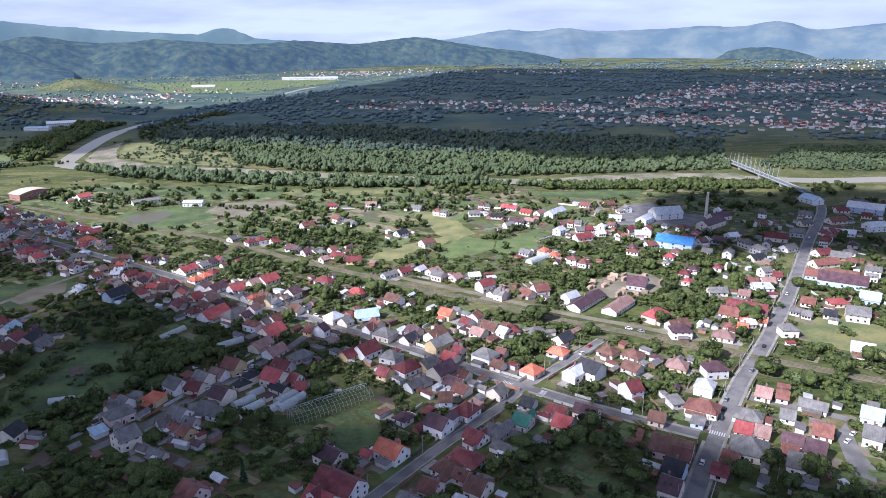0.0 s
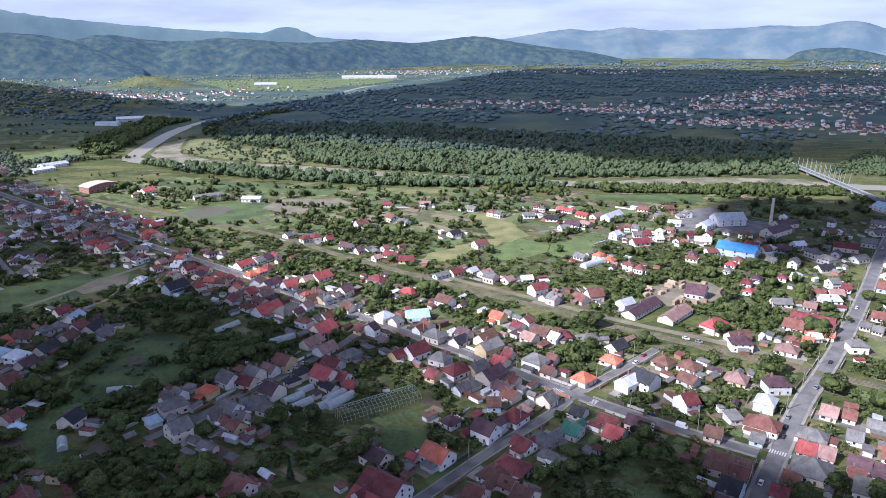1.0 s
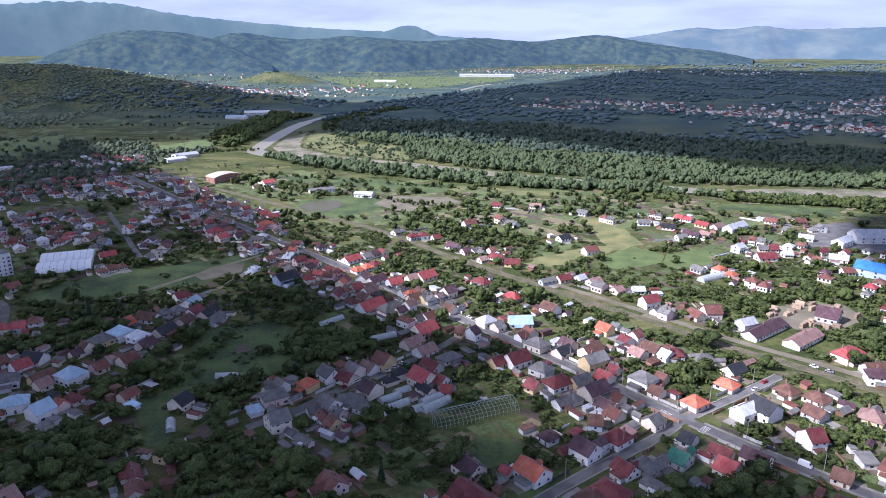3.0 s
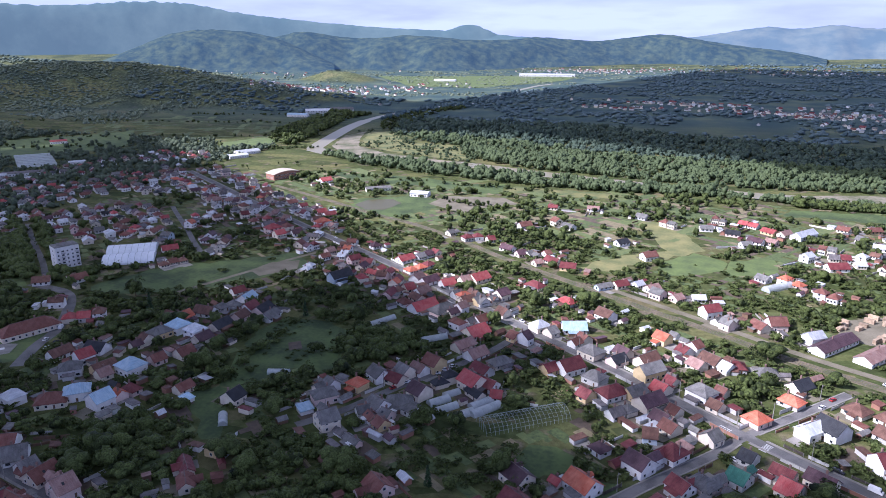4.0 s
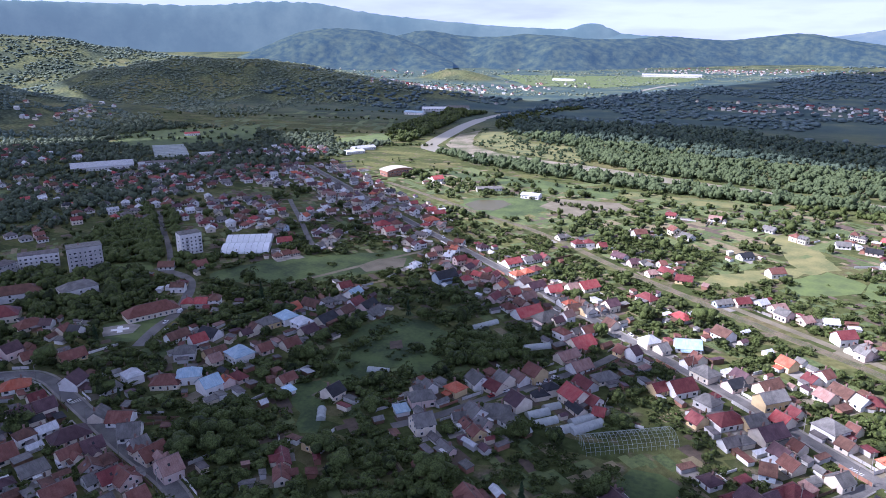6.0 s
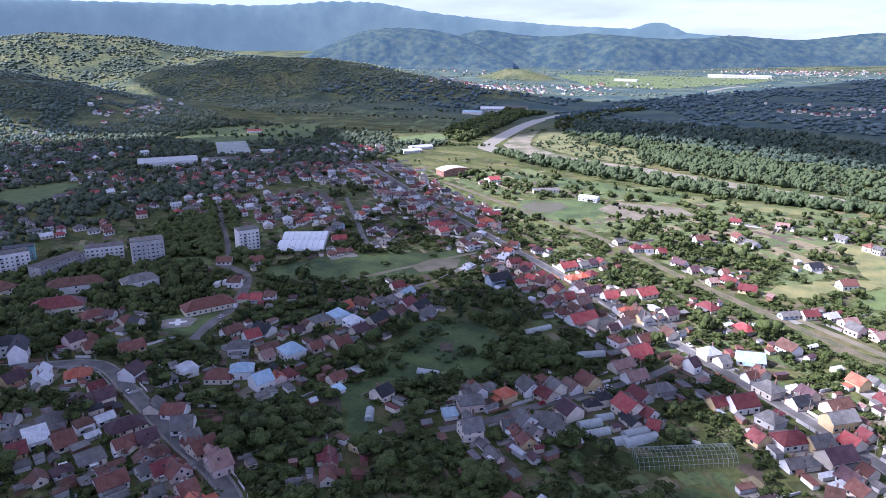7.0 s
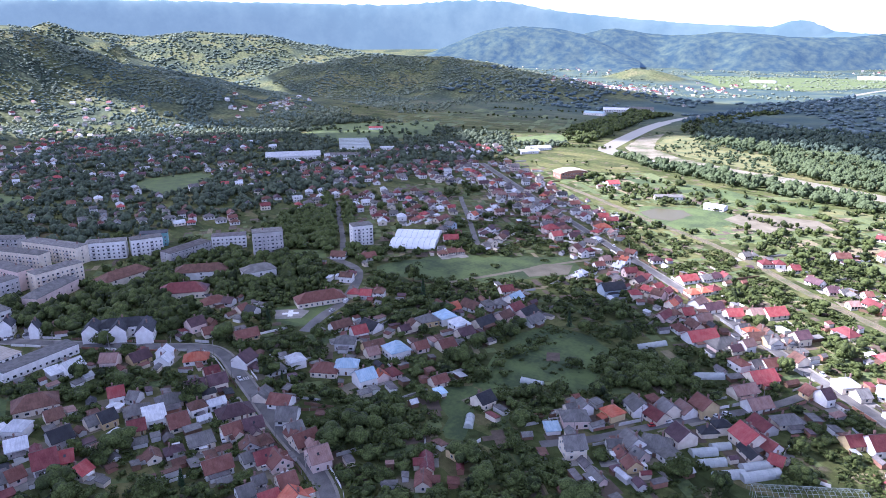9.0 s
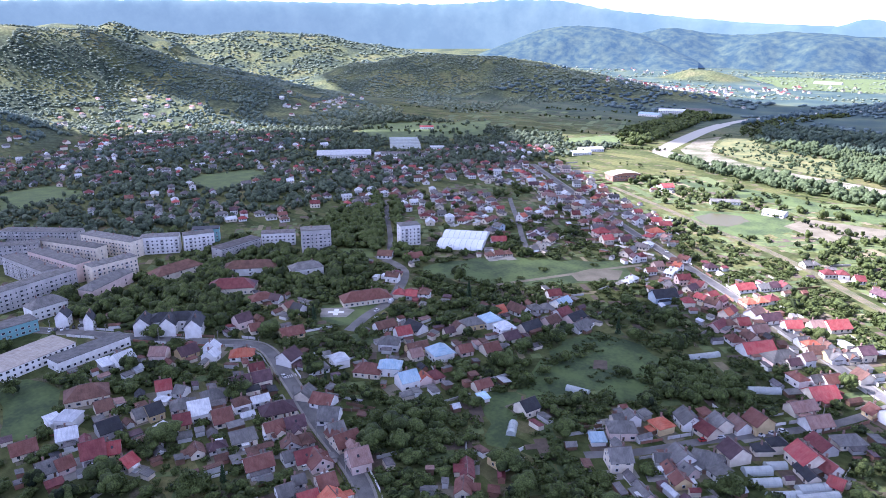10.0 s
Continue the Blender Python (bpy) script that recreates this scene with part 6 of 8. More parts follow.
house(-270.8, 395.5, 62, 8.6, 8.0, 3.0, "m", "g", "g")
house(-258.0, 387.6, 89, 11.2, 8.0, 3.0, "l", "w", "g")
house(-244.2, 359.0, 88, 9.8, 8.0, 3.0, "b", "p", "g")
house(-246.9, 373.3, 86, 9.6, 9.0, 3.0, "m", "w", "g")
house(-237.6, 373.6, 88, 12.8, 8.0, 3.0, "k", "p", "g")
house(-227.5, 365.4, 87, 12.3, 8.0, 3.0, "g", "w", "g")
house(-218.4, 442.5, 61, 15.8, 10.0, 4.4, "k", "l", "g")
house(-215.3, 475.9, 90, 20.5, 9.0, 3.0, "m", "w", "g")
house(-199.5, 464.6, 86, 17.4, 8.0, 3.0, "r", "w", "g")
house(-189.1, 456.2, 87, 15.9, 9.0, 3.0, "m", "p", "g")
house(-178.7, 448.8, 89, 13.1, 8.0, 3.0, "m", "w", "g")
house(-167.2, 435.3, 59, 15.2, 9.0, 3.0, "r", "c", "g")
house(-172.8, 424.6, 89, 11.8, 7.0, 3.0, "m", "p", "g")
house(-155.0, 417.9, 60, 20.8, 8.0, 3.0, "b", "w", "g")
house(-153.4, 435.1, 63, 10.0, 8.0, 3.0, "c", "w", "g")
house(-143.4, 409.3, 59, 17.7, 11.0, 3.0, "r", "w", "g")
house(-129.7, 409.2, 59, 18.2, 11.0, 3.0, "g", "p", "h")
house(-121.6, 410.2, 60, 15.5, 8.0, 3.0, "c", "w", "g")
house(-110.8, 392.6, 59, 20.9, 8.0, 3.0, "g", "w", "g")
house(-100.7, 381.7, 57, 13.6, 11.0, 3.0, "r", "c", "g")
house(-102.6, 400.3, 60, 8.8, 8.0, 3.0, "t", "w", "g")
house(-190.2, 497.3, 59, 13.0, 9.0, 3.0, "r", "w", "g")
house(-172.4, 482.4, 61, 25.7, 9.0, 3.0, "o", "w", "h")
house(-166.7, 460.1, 86, 11.0, 8.0, 3.0, "c", "w", "g")
house(-156.1, 456.9, 61, 12.9, 8.0, 3.0, "u", "w", "g")
house(-121.3, 436.9, 59, 18.2, 8.0, 3.0, "b", "c", "g")
house(-112.7, 430.4, 60, 8.5, 8.0, 3.0, "g", "y", "g")
house(-103.1, 439.1, 58, 19.2, 9.0, 3.0, "u", "y", "g")
house(-177.4, 514.1, 61, 24.1, 9.0, 3.0, "u", "g", "g")
house(-102.3, 362.4, 61, 12.7, 8.0, 3.0, "c", "c", "g")
house(-92.5, 353.6, 58, 11.5, 9.0, 3.0, "c", "w", "g")
house(-330.0, 536.0, 62, 13.0, 10.5, 5.6, "r", "p", "h")
house(-318.0, 526.0, 62, 9.0, 9.0, 4.0, "r", "c", "g")
house(-300.8, 572.5, 60, 13.0, 9.4, 4.6, "o", "w", "h")
house(-337.0, 606.0, 60, 10.0, 8.0, 3.2, "g", "c", "g")
house(-301.2, 569.5, 87, 24.0, 9.0, 3.0, "r", "c", "g")
house(-288.5, 535.4, 98, 19.5, 8.0, 3.0, "w", "w", "g")
house(-289.3, 512.1, 95, 19.5, 8.0, 3.0, "g", "w", "g")
house(-273.3, 501.5, 63, 13.7, 8.0, 3.0, "m", "p", "g")
house(-251.8, 456.0, 90, 14.9, 8.0, 3.0, "w", "w", "g")
house(-367.8, 496.7, 98, 19.5, 8.0, 3.0, "u", "w", "g")
house(-351.2, 495.5, 96, 17.0, 8.0, 3.0, "u", "w", "g")
house(-343.8, 468.1, 75, 13.8, 8.0, 3.0, "g", "g", "g")
house(-412.3, 536.8, 96, 24.4, 9.0, 3.0, "g", "w", "g")
house(-413.9, 561.4, 63, 14.7, 8.0, 3.0, "w", "w", "h")
house(-445.4, 496.2, 100, 33.2, 9.0, 3.0, "r", "c", "g")
house(-428.9, 503.8, 98, 17.5, 8.0, 3.0, "t", "w", "g")
house(-457.6, 481.0, -34, 8.2, 7.8, 4.5, "w", "w", "p")
house(-403.8, 483.9, 96, 19.0, 9.0, 3.0, "g", "l", "g")
house(-384.8, 738.4, 57, 13.5, 10.0, 5.0, "r", "w", "g")
house(-241.0, 495.9, 94, 21.9, 8.0, 3.0, "w", "w", "g")
house(-249.9, 522.2, 94, 18.4, 8.0, 3.0, "t", "y", "g")
house(-389.5, 610.1, 101, 28.0, 8.0, 3.0, "m", "w", "g")
house(-363.2, 589.5, 101, 25.3, 8.0, 3.0, "c", "w", "g")
house(-339.3, 570.7, 102, 22.9, 8.0, 3.0, "c", "g", "g")
house(-423.1, 620.5, 100, 30.8, 8.0, 3.0, "u", "y", "g")
house(-442.4, 666.5, 101, 34.5, 8.0, 3.0, "m", "w", "g")
house(-412.6, 652.0, 92, 25.0, 8.0, 3.0, "m", "y", "g")
house(278.1, 462.2, -30, 30.4, 14.0, 4.5, "u", "l", "g")
house(-482.0, 233.8, 100, 35.7, 14.0, 6.0, "b", "c", "h")
house(-425.8, 248.1, 55, 29.5, 14.0, 5.0, "m", "c", "h")
house(-451.2, 276.1, 55, 36.0, 13.0, 6.0, "b", "w", "h")
house(-484.8, 187.7, 122, 39.5, 11.0, 8.0, "g", "p", "h")
house(-468.1, 146.0, 101, 21.3, 12.0, 8.0, "g", "w", "h")
house(-419.7, 302.0, 74, 22.5, 12.0, 7.0, "g", "w", "h")


# ---- apartment blocks and larger buildings ----
def block(ax, ay, bx, by, depth, h, wall, roof="g", low=1.3, label="", name="apartment_block"):
    """A long block between two corner points, with rows of windows and a low roof."""
    w, turn = math.hypot(bx - ax, by - ay), math.degrees(math.atan2(by - ay, bx - ax))
    x, y = (ax + bx) / 2, (ay + by) / 2
    e = empty(name, pose(x, y, 0, 0, 0, turn))
    child("wall", mesh_of("wall", *wall_shell(w, depth, h, 0, "f"), WALLS[wall]), e)
    child("roof", mesh_of("roof", *roof_shell(w, depth, h, low, 0.3, "h" if low > 0.4 else "f"), ROOFS[roof]), e)
    storeys = int(h / 2.9)
    n = max(2, int(w / 3.2))
    for s in range(storeys):
        for k in range(n):
            for side in (-1, 1):
                child("window", WIN_WIDE if k % 3 == 1 else WIN, e, pose((k - (n - 1) / 2) * w / n, side * depth / 2, 1.7 + s * 2.9, 0, 0, 0 if side < 0 else 180))
        for side in (-1, 1):
            child("window", WIN, e, pose(side * w / 2, 0, 1.7 + s * 2.9, 0, 0, 90 * side))
    if name == "apartment_block":
        for s in range(1, storeys):
            for k in range(1, n, 3):
                for side in (-1, 1):
                    child("balcony", BALCONY, e, pose((k - (n - 1) / 2) * w / n, side * (depth / 2 + 0.5), s * 2.9))
        for k in range(2, n, 6):
            child("chimney", CHIMNEY, e, pose((k - (n - 1) / 2) * w / n, depth * 0.1, h + 1.1))
    for t in np.linspace(0, 1, max(2, int(w / 4))):
        mark(ax + (bx - ax) * t, ay + (by - ay) * t, depth * 0.6)
    return tagged(e, label or "long %s apartment block with a low grey roof" % WALL_WORDS[wall], name.replace("_", " "), "apartment blocks of the town")


BALCONY = stepped_block("balcony", [(1.3, 0.9, -0.1), (1.3, 0.9, 1.0), (1.2, 0.8, 1.0), (1.2, 0.8, 0.1)], WALLS["g"])
block(-658, 166.6, -611.8, 211.4, 12, 12, "q")
block(-594, 211, -544, 231, 12, 14, "c")
block(-553, 238, -538, 262, 11, 14, "w")
block(-536, 264, -529, 286, 11, 14, "w")
block(-498, 273, -506, 311, 12, 9, "q", "a", 1.6, "long grey three-storey building under a hipped roof", "office_block")
block(-509, 318, -494, 340, 11, 10.5, "w", "a", 1.4, "white three-storey building beside the park", "office_block")
block(-602, 179.2, -546, 205.8, 10, 14, "c")
block(-604.8, 145.6, -589.4, 175, 11, 14.5, "q")
block(-572.6, 168, -515.2, 183.4, 11, 14, "p")
block(-571.2, 151.2, -515.2, 162.4, 11, 14, "q")
block(-505.4, 183.4, -509.6, 215.6, 11, 14, "c")
block(-492.8, 123.2, -508.2, 173.6, 11, 14, "q")
block(-464.8, 327.6, -453.6, 347.2, 12, 20, "q", "g", 0.2, "tall grey tower block among trees")
block(-432, 399, -425, 414, 12, 17, "w", "g", 1.6, "white five-storey tower block beside the greenhouses")
block(-556, 281, -545, 299, 10, 11, "t", "k", 0.2, "dark glazed blue office block", "office_block")
block(-445.2, 100.8, -449.4, 134.4, 12, 7.5, "t", "g", 0.2, "turquoise two-storey school building", "school")
block(-383.6, 126, -392, 165.2, 11, 5.6, "w", "g", 0.2, "long low white workshop with a flat grey roof", "workshop")
block(-392, 89.6, -407.4, 138.6, 20, 5.8, "w", "d", 0.2, "long white factory hall with a flat beige roof", "factory_hall")
block(-644, 126, -616, 145.6, 11, 13, "c")
# villa with three white gables under a dark roof
house(-393.4, 194.6, 56, 28, 12, 7.2, "k", "w", "h", rise=3.2, label="white town villa under a dark hipped roof", name="villa")
for gx_, gy_, gl in ((-399, 179, 12), (-388, 189, 10), (-378, 200, 15)):
    house(gx_, gy_, -34, gl, 9, 7.2, "k", "w", "g", rise=4.2, label="white gabled wing of the town villa", name="villa_wing")
house(-442.4, 148.4, -34, 8, 7, 7.0, "k", "w", "g", rise=4.0, label="white gabled corner house under a dark roof")
house(-427, 158.2, -34, 7, 5, 7.0, "k", "w", "g", rise=4.0, label="slim white gabled house among trees")
# sheds of the timber yard and factory chimney
STACK = stepped_block("chimney", [(1.1, 1.1, 0), (0.8, 0.8, 24), (0.95, 0.95, 24), (0.95, 0.95, 24.8), (0.6, 0.6, 24.8)], WALLS["c"])
stack = tagged(new("factory_chimney", STACK), "tall cream factory chimney", "chimney")
stack.matrix_basis = pose(252, 655, 0, 0, 0, 20)
mark(252, 655, 3)
for hx, hy, ht, hw, hd, hh, rf in ((-805, 613.2, 55, 72.8, 30.8, 5, "w"), (-259, 715.4, 3, 19.6, 12.6, 4, "w"), (-313.6, 726.6, 37, 28, 11.2, 3.4, "g"), (-756, 1414, 30, 56, 25.2, 6, "w"), (-721, 1456, 30, 50.4, 28, 6, "g"), (-763, 1337, 10, 42, 19.6, 5, "l"),
                           (-762, 745, 48, 26, 10, 4, "w"), (-764, 668, 44, 46, 12, 3.6, "a"), (-935, 885, 50, 24, 14, 4, "r"),
                           (-530, 2905, 10, 220, 36, 7, "w"), (-826, 2501, 4, 80, 22, 5, "w"), (-595, 896, 60, 33.6, 16.8, 4, "w"), (-588, 861, 60, 28, 14, 4, "w")):
    house(hx, hy, ht, hw, hd, hh, rf, "w", "g", rise=hd * 0.14, detail=1, name="warehouse", label="long low warehouse with a pale metal roof")

# the long brick hall under a shallow curved roof
def arched_hall(x, y, turn, width, depth, h, rise):
    e = empty("hall", pose(x, y, 0, 0, 0, turn))
    n, top = 14, []
    for k in range(n + 1):
        t = k / n * 2 - 1
        top.append((t * width / 2, h + rise * (1 - t * t)))
    ring = [(-width / 2, -0.3), (width / 2, -0.3)] + top[::-1]
    m = len(ring)
    v = [(a, -depth / 2, z - 0.05) for a, z in ring] + [(a, depth / 2, z - 0.05) for a, z in ring]
    f = [tuple(range(m)), tuple(reversed(range(m, 2 * m)))] + [(i, i + m, (i + 1) % m + m, (i + 1) % m) for i in range(m)]
    child("wall", mesh_of("wall", v, f, WALLS["b"]), e)
    d, rv, rf = depth / 2 + 0.9, [], []
    for a, z in top:
        a *= 1.03
        rv += [(a, -d, z), (a, d, z), (a, d, z + 0.45), (a, -d, z + 0.45)]
    for i in range(n):
        rf += [(i * 4 + k, i * 4 + (k + 1) % 4, i * 4 + 4 + (k + 1) % 4, i * 4 + 4 + k) for k in range(4)]
    rf += [(3, 2, 1, 0), (n * 4, n * 4 + 1, n * 4 + 2, n * 4 + 3)]
    child("roof", mesh_of("roof", rv, rf, PALE_SHEET), e, label="pale beige curved sheet roof")
    for s in range(2):
        for k in range(9):
            child("window", WIN_WIDE, e, pose((k - 4) * width / 10, -depth / 2, 1.9 + s * 3.2))
    for k in range(4):
        for side in (-1, 1):
            child("window", WIN_WIDE, e, pose(side * width / 2, (k - 1.5) * depth / 5, 2.4, 0, 0, 90 * side))
    mark(x, y, width * 0.35)
    return tagged(e, "long red brick hall under a shallow curved pale roof", "hall")


arched_hall(-452, 757, 63, 36, 18, 6.5, 2.8)

# close-built houses along both sides of the long street towards the hills
ar = random.Random(41)
LONG_STREET = [(-430, 632), (-345, 575), (-300, 545.5), (-258, 514), (-219, 490), (-175, 454)]
for (ax, ay), (bx, by) in zip(LONG_STREET[:-1], LONG_STREET[1:]):
    run = math.hypot(bx - ax, by - ay)
    dx, dy = (bx - ax) / run, (by - ay) / run
    for side in (-1, 1):
        q = 0.0
        while q < run:
            for off in (11.0, 24.0):
                w, d = ar.uniform(6.5, 9.5), ar.uniform(6.5, 8.5)
                x, y = ax + dx * q - dy * side * (off + ar.uniform(-1, 1.5)), ay + dy * q + dx * side * (off + ar.uniform(-1, 1.5))
                if is_free(x, y, 4.6) and ar.random() < (0.9 if off < 15 else 0.4):
                    house(x, y, math.degrees(math.atan2(dy, dx)) + ar.choice((0, 90)) + ar.uniform(-6, 6), w, d, ar.choice((3.0, 3.2, 4.8)), ar.choice("btmgraubtc"), ar.choice("wcwpg"), ar.choice("gghh"))
            q += ar.uniform(9.0, 12.0)

# ---- timber yard beside the railway ----
field("yard", [(97, 444), (106, 474), (128, 488), (152, 488), (160, 466), (140, 448), (122, 438)], 0.08, DIRT, "bare earth timber yard", "yard")
TIMBER = surface("sawn_timber", (0.44, 0.34, 0.23), (0.28, 0.20, 0.13), 0.6, 5.0, 0.85, vary=0.35)


def stack_mesh(length, width, layers):
    """One stack: packs of boards with the battens between them set back."""
    rings, z = [], 0.0
    for _ in range(layers):
        rings += [(length / 2, width / 2, z), (length / 2, width / 2, z + 0.46), (length / 2 - 0.15, width / 2 - 0.12, z + 0.46), (length / 2 - 0.15, width / 2 - 0.12, z + 0.56)]
        z += 0.56
    return stepped_block("timber_pile", rings[:-2], TIMBER)


STACKS = [stack_mesh(4.6, 2.5, 4), stack_mesh(6.0, 1.9, 5), stack_mesh(3.4, 3.0, 3)]
tb = random.Random(23)
for k in range(34):
    x, y = tb.uniform(99, 158), tb.uniform(440, 487)
    if inside(x, y, [(97, 444), (106, 474), (128, 488), (152, 488), (160, 466), (140, 448), (122, 438)]) and not any(math.hypot(x - a, y - b) < r for a, b, r in ((134.7, 459.6, 11),)):
        st = new("timber_pile", STACKS[tb.randrange(3)])
        st.matrix_basis = pose(x, y, 0.08, 0, 0, tb.choice((51, 141)) + tb.uniform(-4, 4))
        tagged(st, "sawn orange-brown timber piled on bearers in the yard", "timber pile", "timber piles of the yard")

# ---- glasshouses ----
def vault_arrays(length, width, height, n=10):
    v, f = [], []
    for end in (-length / 2, length / 2):
        for k in range(n + 1):
            t = math.pi * k / n
            v.append((end, -math.cos(t) * width / 2, math.sin(t) * height))
    m = n + 1
    for k in range(n):
        f.append((k, k + 1, m + k + 1, m + k))
    f += [tuple(range(m)), tuple(reversed(range(m, 2 * m)))]
    return v, f


HOOP = surface("galvanised_tube", (0.40, 0.45, 0.43), (0.30, 0.34, 0.32), 1.0, 6.0, 0.5, 0.2)


def tunnel(x, y, turn, length, width, height, label="low plastic-covered garden tunnel"):
    e = empty("polytunnel", pose(x, y, 0, 0, 0, turn))
    child("cover", mesh_of("cover", *vault_arrays(length, width, height), FILM), e)
    n = int(length / 2.5)
    rib = hoop_mesh(width + 0.12, height + 0.06, 0.05)
    for k in range(n + 1):
        child("hoop", rib, e, pose((k / n - 0.5) * length, 0, 0))
    mark(x, y, length * 0.4)
    return tagged(e, label, "polytunnel", "garden tunnels")


def hoop_mesh(width, height, r, n=12):
    v, f = [], []
    for k in range(n + 1):
        t = math.pi * k / n
        c, nrm = Vector((0, -math.cos(t) * width / 2, math.sin(t) * height)), Vector((0, -math.cos(t), math.sin(t)))
        for a, b in ((-r, -r), (r, -r), (r, r), (-r, r)):
            v.append(tuple(c + Vector((a, 0, 0)) + nrm * b))
    for k in range(n):
        f += [(k * 4 + j, k * 4 + (j + 1) % 4, k * 4 + 4 + (j + 1) % 4, k * 4 + 4 + j) for j in range(4)]
    return mesh_of("hoop", v, f, HOOP)


gh = empty("greenhouse", pose(-53.9, 297.5, 0, 0, 0, 37))
GH_L, GH_W, GH_H, GH_N = 41.0, 13.0, 5.2, 20
big_hoop = hoop_mesh(GH_W, GH_H, 0.05, 14)
for k in range(GH_N + 1):
    child("hoop", big_hoop, gh, pose((k / GH_N - 0.5) * GH_L, 0, 0))
purlin = boxes_mesh("purlin", [(-GH_L / 2, -0.035, -0.035, GH_L / 2, 0.035, 0.035)], HOOP)
for k in range(1, 10):
    t = math.pi * k / 10
    child("purlin", purlin, gh, pose(0, -math.cos(t) * GH_W / 2, math.sin(t) * GH_H))
post = boxes_mesh("post", [(-0.05, -0.05, 0, 0.05, 0.05, GH_H)], HOOP)
for s in (-1, 1):
    for k in (-2.4, 0, 2.4):
        child("post", post, gh, pose(s * GH_L / 2, k, 0) @ Matrix.Diagonal((1, 1, math.sqrt(1 - (k / GH_W * 2) ** 2), 1)))
tagged(gh, "bare arched steel frame of a greenhouse", "greenhouse frame")
for x, y in smooth_line([(-70, 285.6), (-37.8, 309.4)], 3.0):
    mark(x, y, 5)
for x, y, turn, ln, wd in ((-95.9, 301.7, 50, 11.2, 4.8), (-90.3, 296.8, 50, 11.2, 4.5), (-76.3, 305.9, 54, 12.6, 4.8), (-81.9, 293.3, 50, 12.6, 4.8), (-72.8, 301, 55, 16.8, 5), (-184.1, 303.8, 16, 11.2, 4.2), (-183.4, 254.8, -56, 9.8, 4.2), (-121.8, 368.9, 41, 15.4, 4.8),
                           (-160.3, 383.6, 60, 18.2, 4.2), (74.2, 522.2, 45, 23.8, 7), (-92.4, 310.8, 50, 8.4, 4.2)):
    tunnel(x, y, turn, ln, wd, wd * 0.55)
for k in range(8):   # rows of market-garden tunnels outside the town
    tunnel(-796 - k * 11.5, 718 + k * 9.2, 46, 46, 5.6, 2.0, "long grey-white market garden tunnel among fields")
GLASS_WHITE = surface("white_greenhouse_sheet", (0.80, 0.82, 0.84), (0.68, 0.70, 0.72), 0.3, 2.0, 0.4)
for k in (-1, 1):
    e = empty("greenhouse", pose(-402 + k * 7.6, 444 - k * 10.4, 0, 0, 0, 35 + 0) @ pose(0, 0, 0))
    child("cover", mesh_of("cover", *vault_arrays(37, 24.5, 4.4, 12), GLASS_WHITE), e)
    for j in range(9):
        child("hoop", hoop_mesh(24.7, 4.5, 0.1) if j == 0 else e.children[1].data, e, pose((j / 8 - 0.5) * 37, 0, 0))
    tagged(e, "large white sheet-covered market greenhouse", "greenhouse", "market greenhouses")
    mark(-402 + k * 7.6, 444 - k * 10.4, 18)

# ---- bridge over the river ----
CONCRETE = surface("bridge_concrete", (0.36, 0.35, 0.33), (0.26, 0.25, 0.24), 0.3, 2.0, 0.9)
bridge = empty("bridge", pose(389, 879, 0, 0, 0, 92))
child("deck", boxes_mesh("deck", [(-133, -5, 3.2, 133, 5, 4.0)], ASPHALT), bridge)
rail_m = boxes_mesh("railing", [(-133, -0.1, 4.0, 133, 0.1, 5.0)], HOOP)
for s in (-4.8, 4.8):
    child("railing", rail_m, bridge, pose(0, s, 0))
pier = stepped_block("pier", [(1.4, 4.2, -2), (1.0, 4.6, 2.4), (1.3, 5, 2.4), (1.3, 5, 3.2)], CONCRETE)
for k in (-84, -31, 25, 81):
    child("pier", pier, bridge, pose(k, 0, 0))
mast = stepped_block("mast", [(0.28, 0.28, 3.5), (0.16, 0.16, 19.0)], HOOP)
for k in range(10):
    for s in (-1, 1):
        child("mast", mast, bridge, pose(-56 + k * 12, s * 5.3, 0, 0, -9, 0))
tagged(bridge, "concrete road bridge with rows of leaning steel masts", "bridge")

# ---- more houses along the streets and in the further quarters ----
ROOF_MIX = "mmmbbbbtttgggggaarruuowkc"
hr = random.Random(5)


def row_of_houses(pts, near, far, step, sides=(-1, 1), mix=ROOF_MIX, start=0, stop=10 ** 6):
    line = smooth_line(pts, 1.0)[:, :2]
    i = start
    while i < min(len(line) - 2, stop):
        d = line[i + 1] - line[i]
        turn = math.degrees(math.atan2(d[1], d[0]))
        n = np.array([-d[1], d[0]]) / np.hypot(*d)
        for s in sides:
            p = line[i] + n * s * hr.uniform(near, far)
            w, dd = hr.uniform(7.5, 11), hr.uniform(6.5, 8.5)
            if is_free(p[0], p[1], max(w, dd) * 0.42):
                house(p[0], p[1], turn + hr.choice((0, 90)) + hr.uniform(-4, 4), w, dd, hr.choice((2.8, 3.0, 3.2, 4.8)), hr.choice(mix), hr.choice("wwwwccpgl"), hr.choice("ggghh"), detail=1)
        i += int(hr.uniform(step * 0.8, step * 1.3))


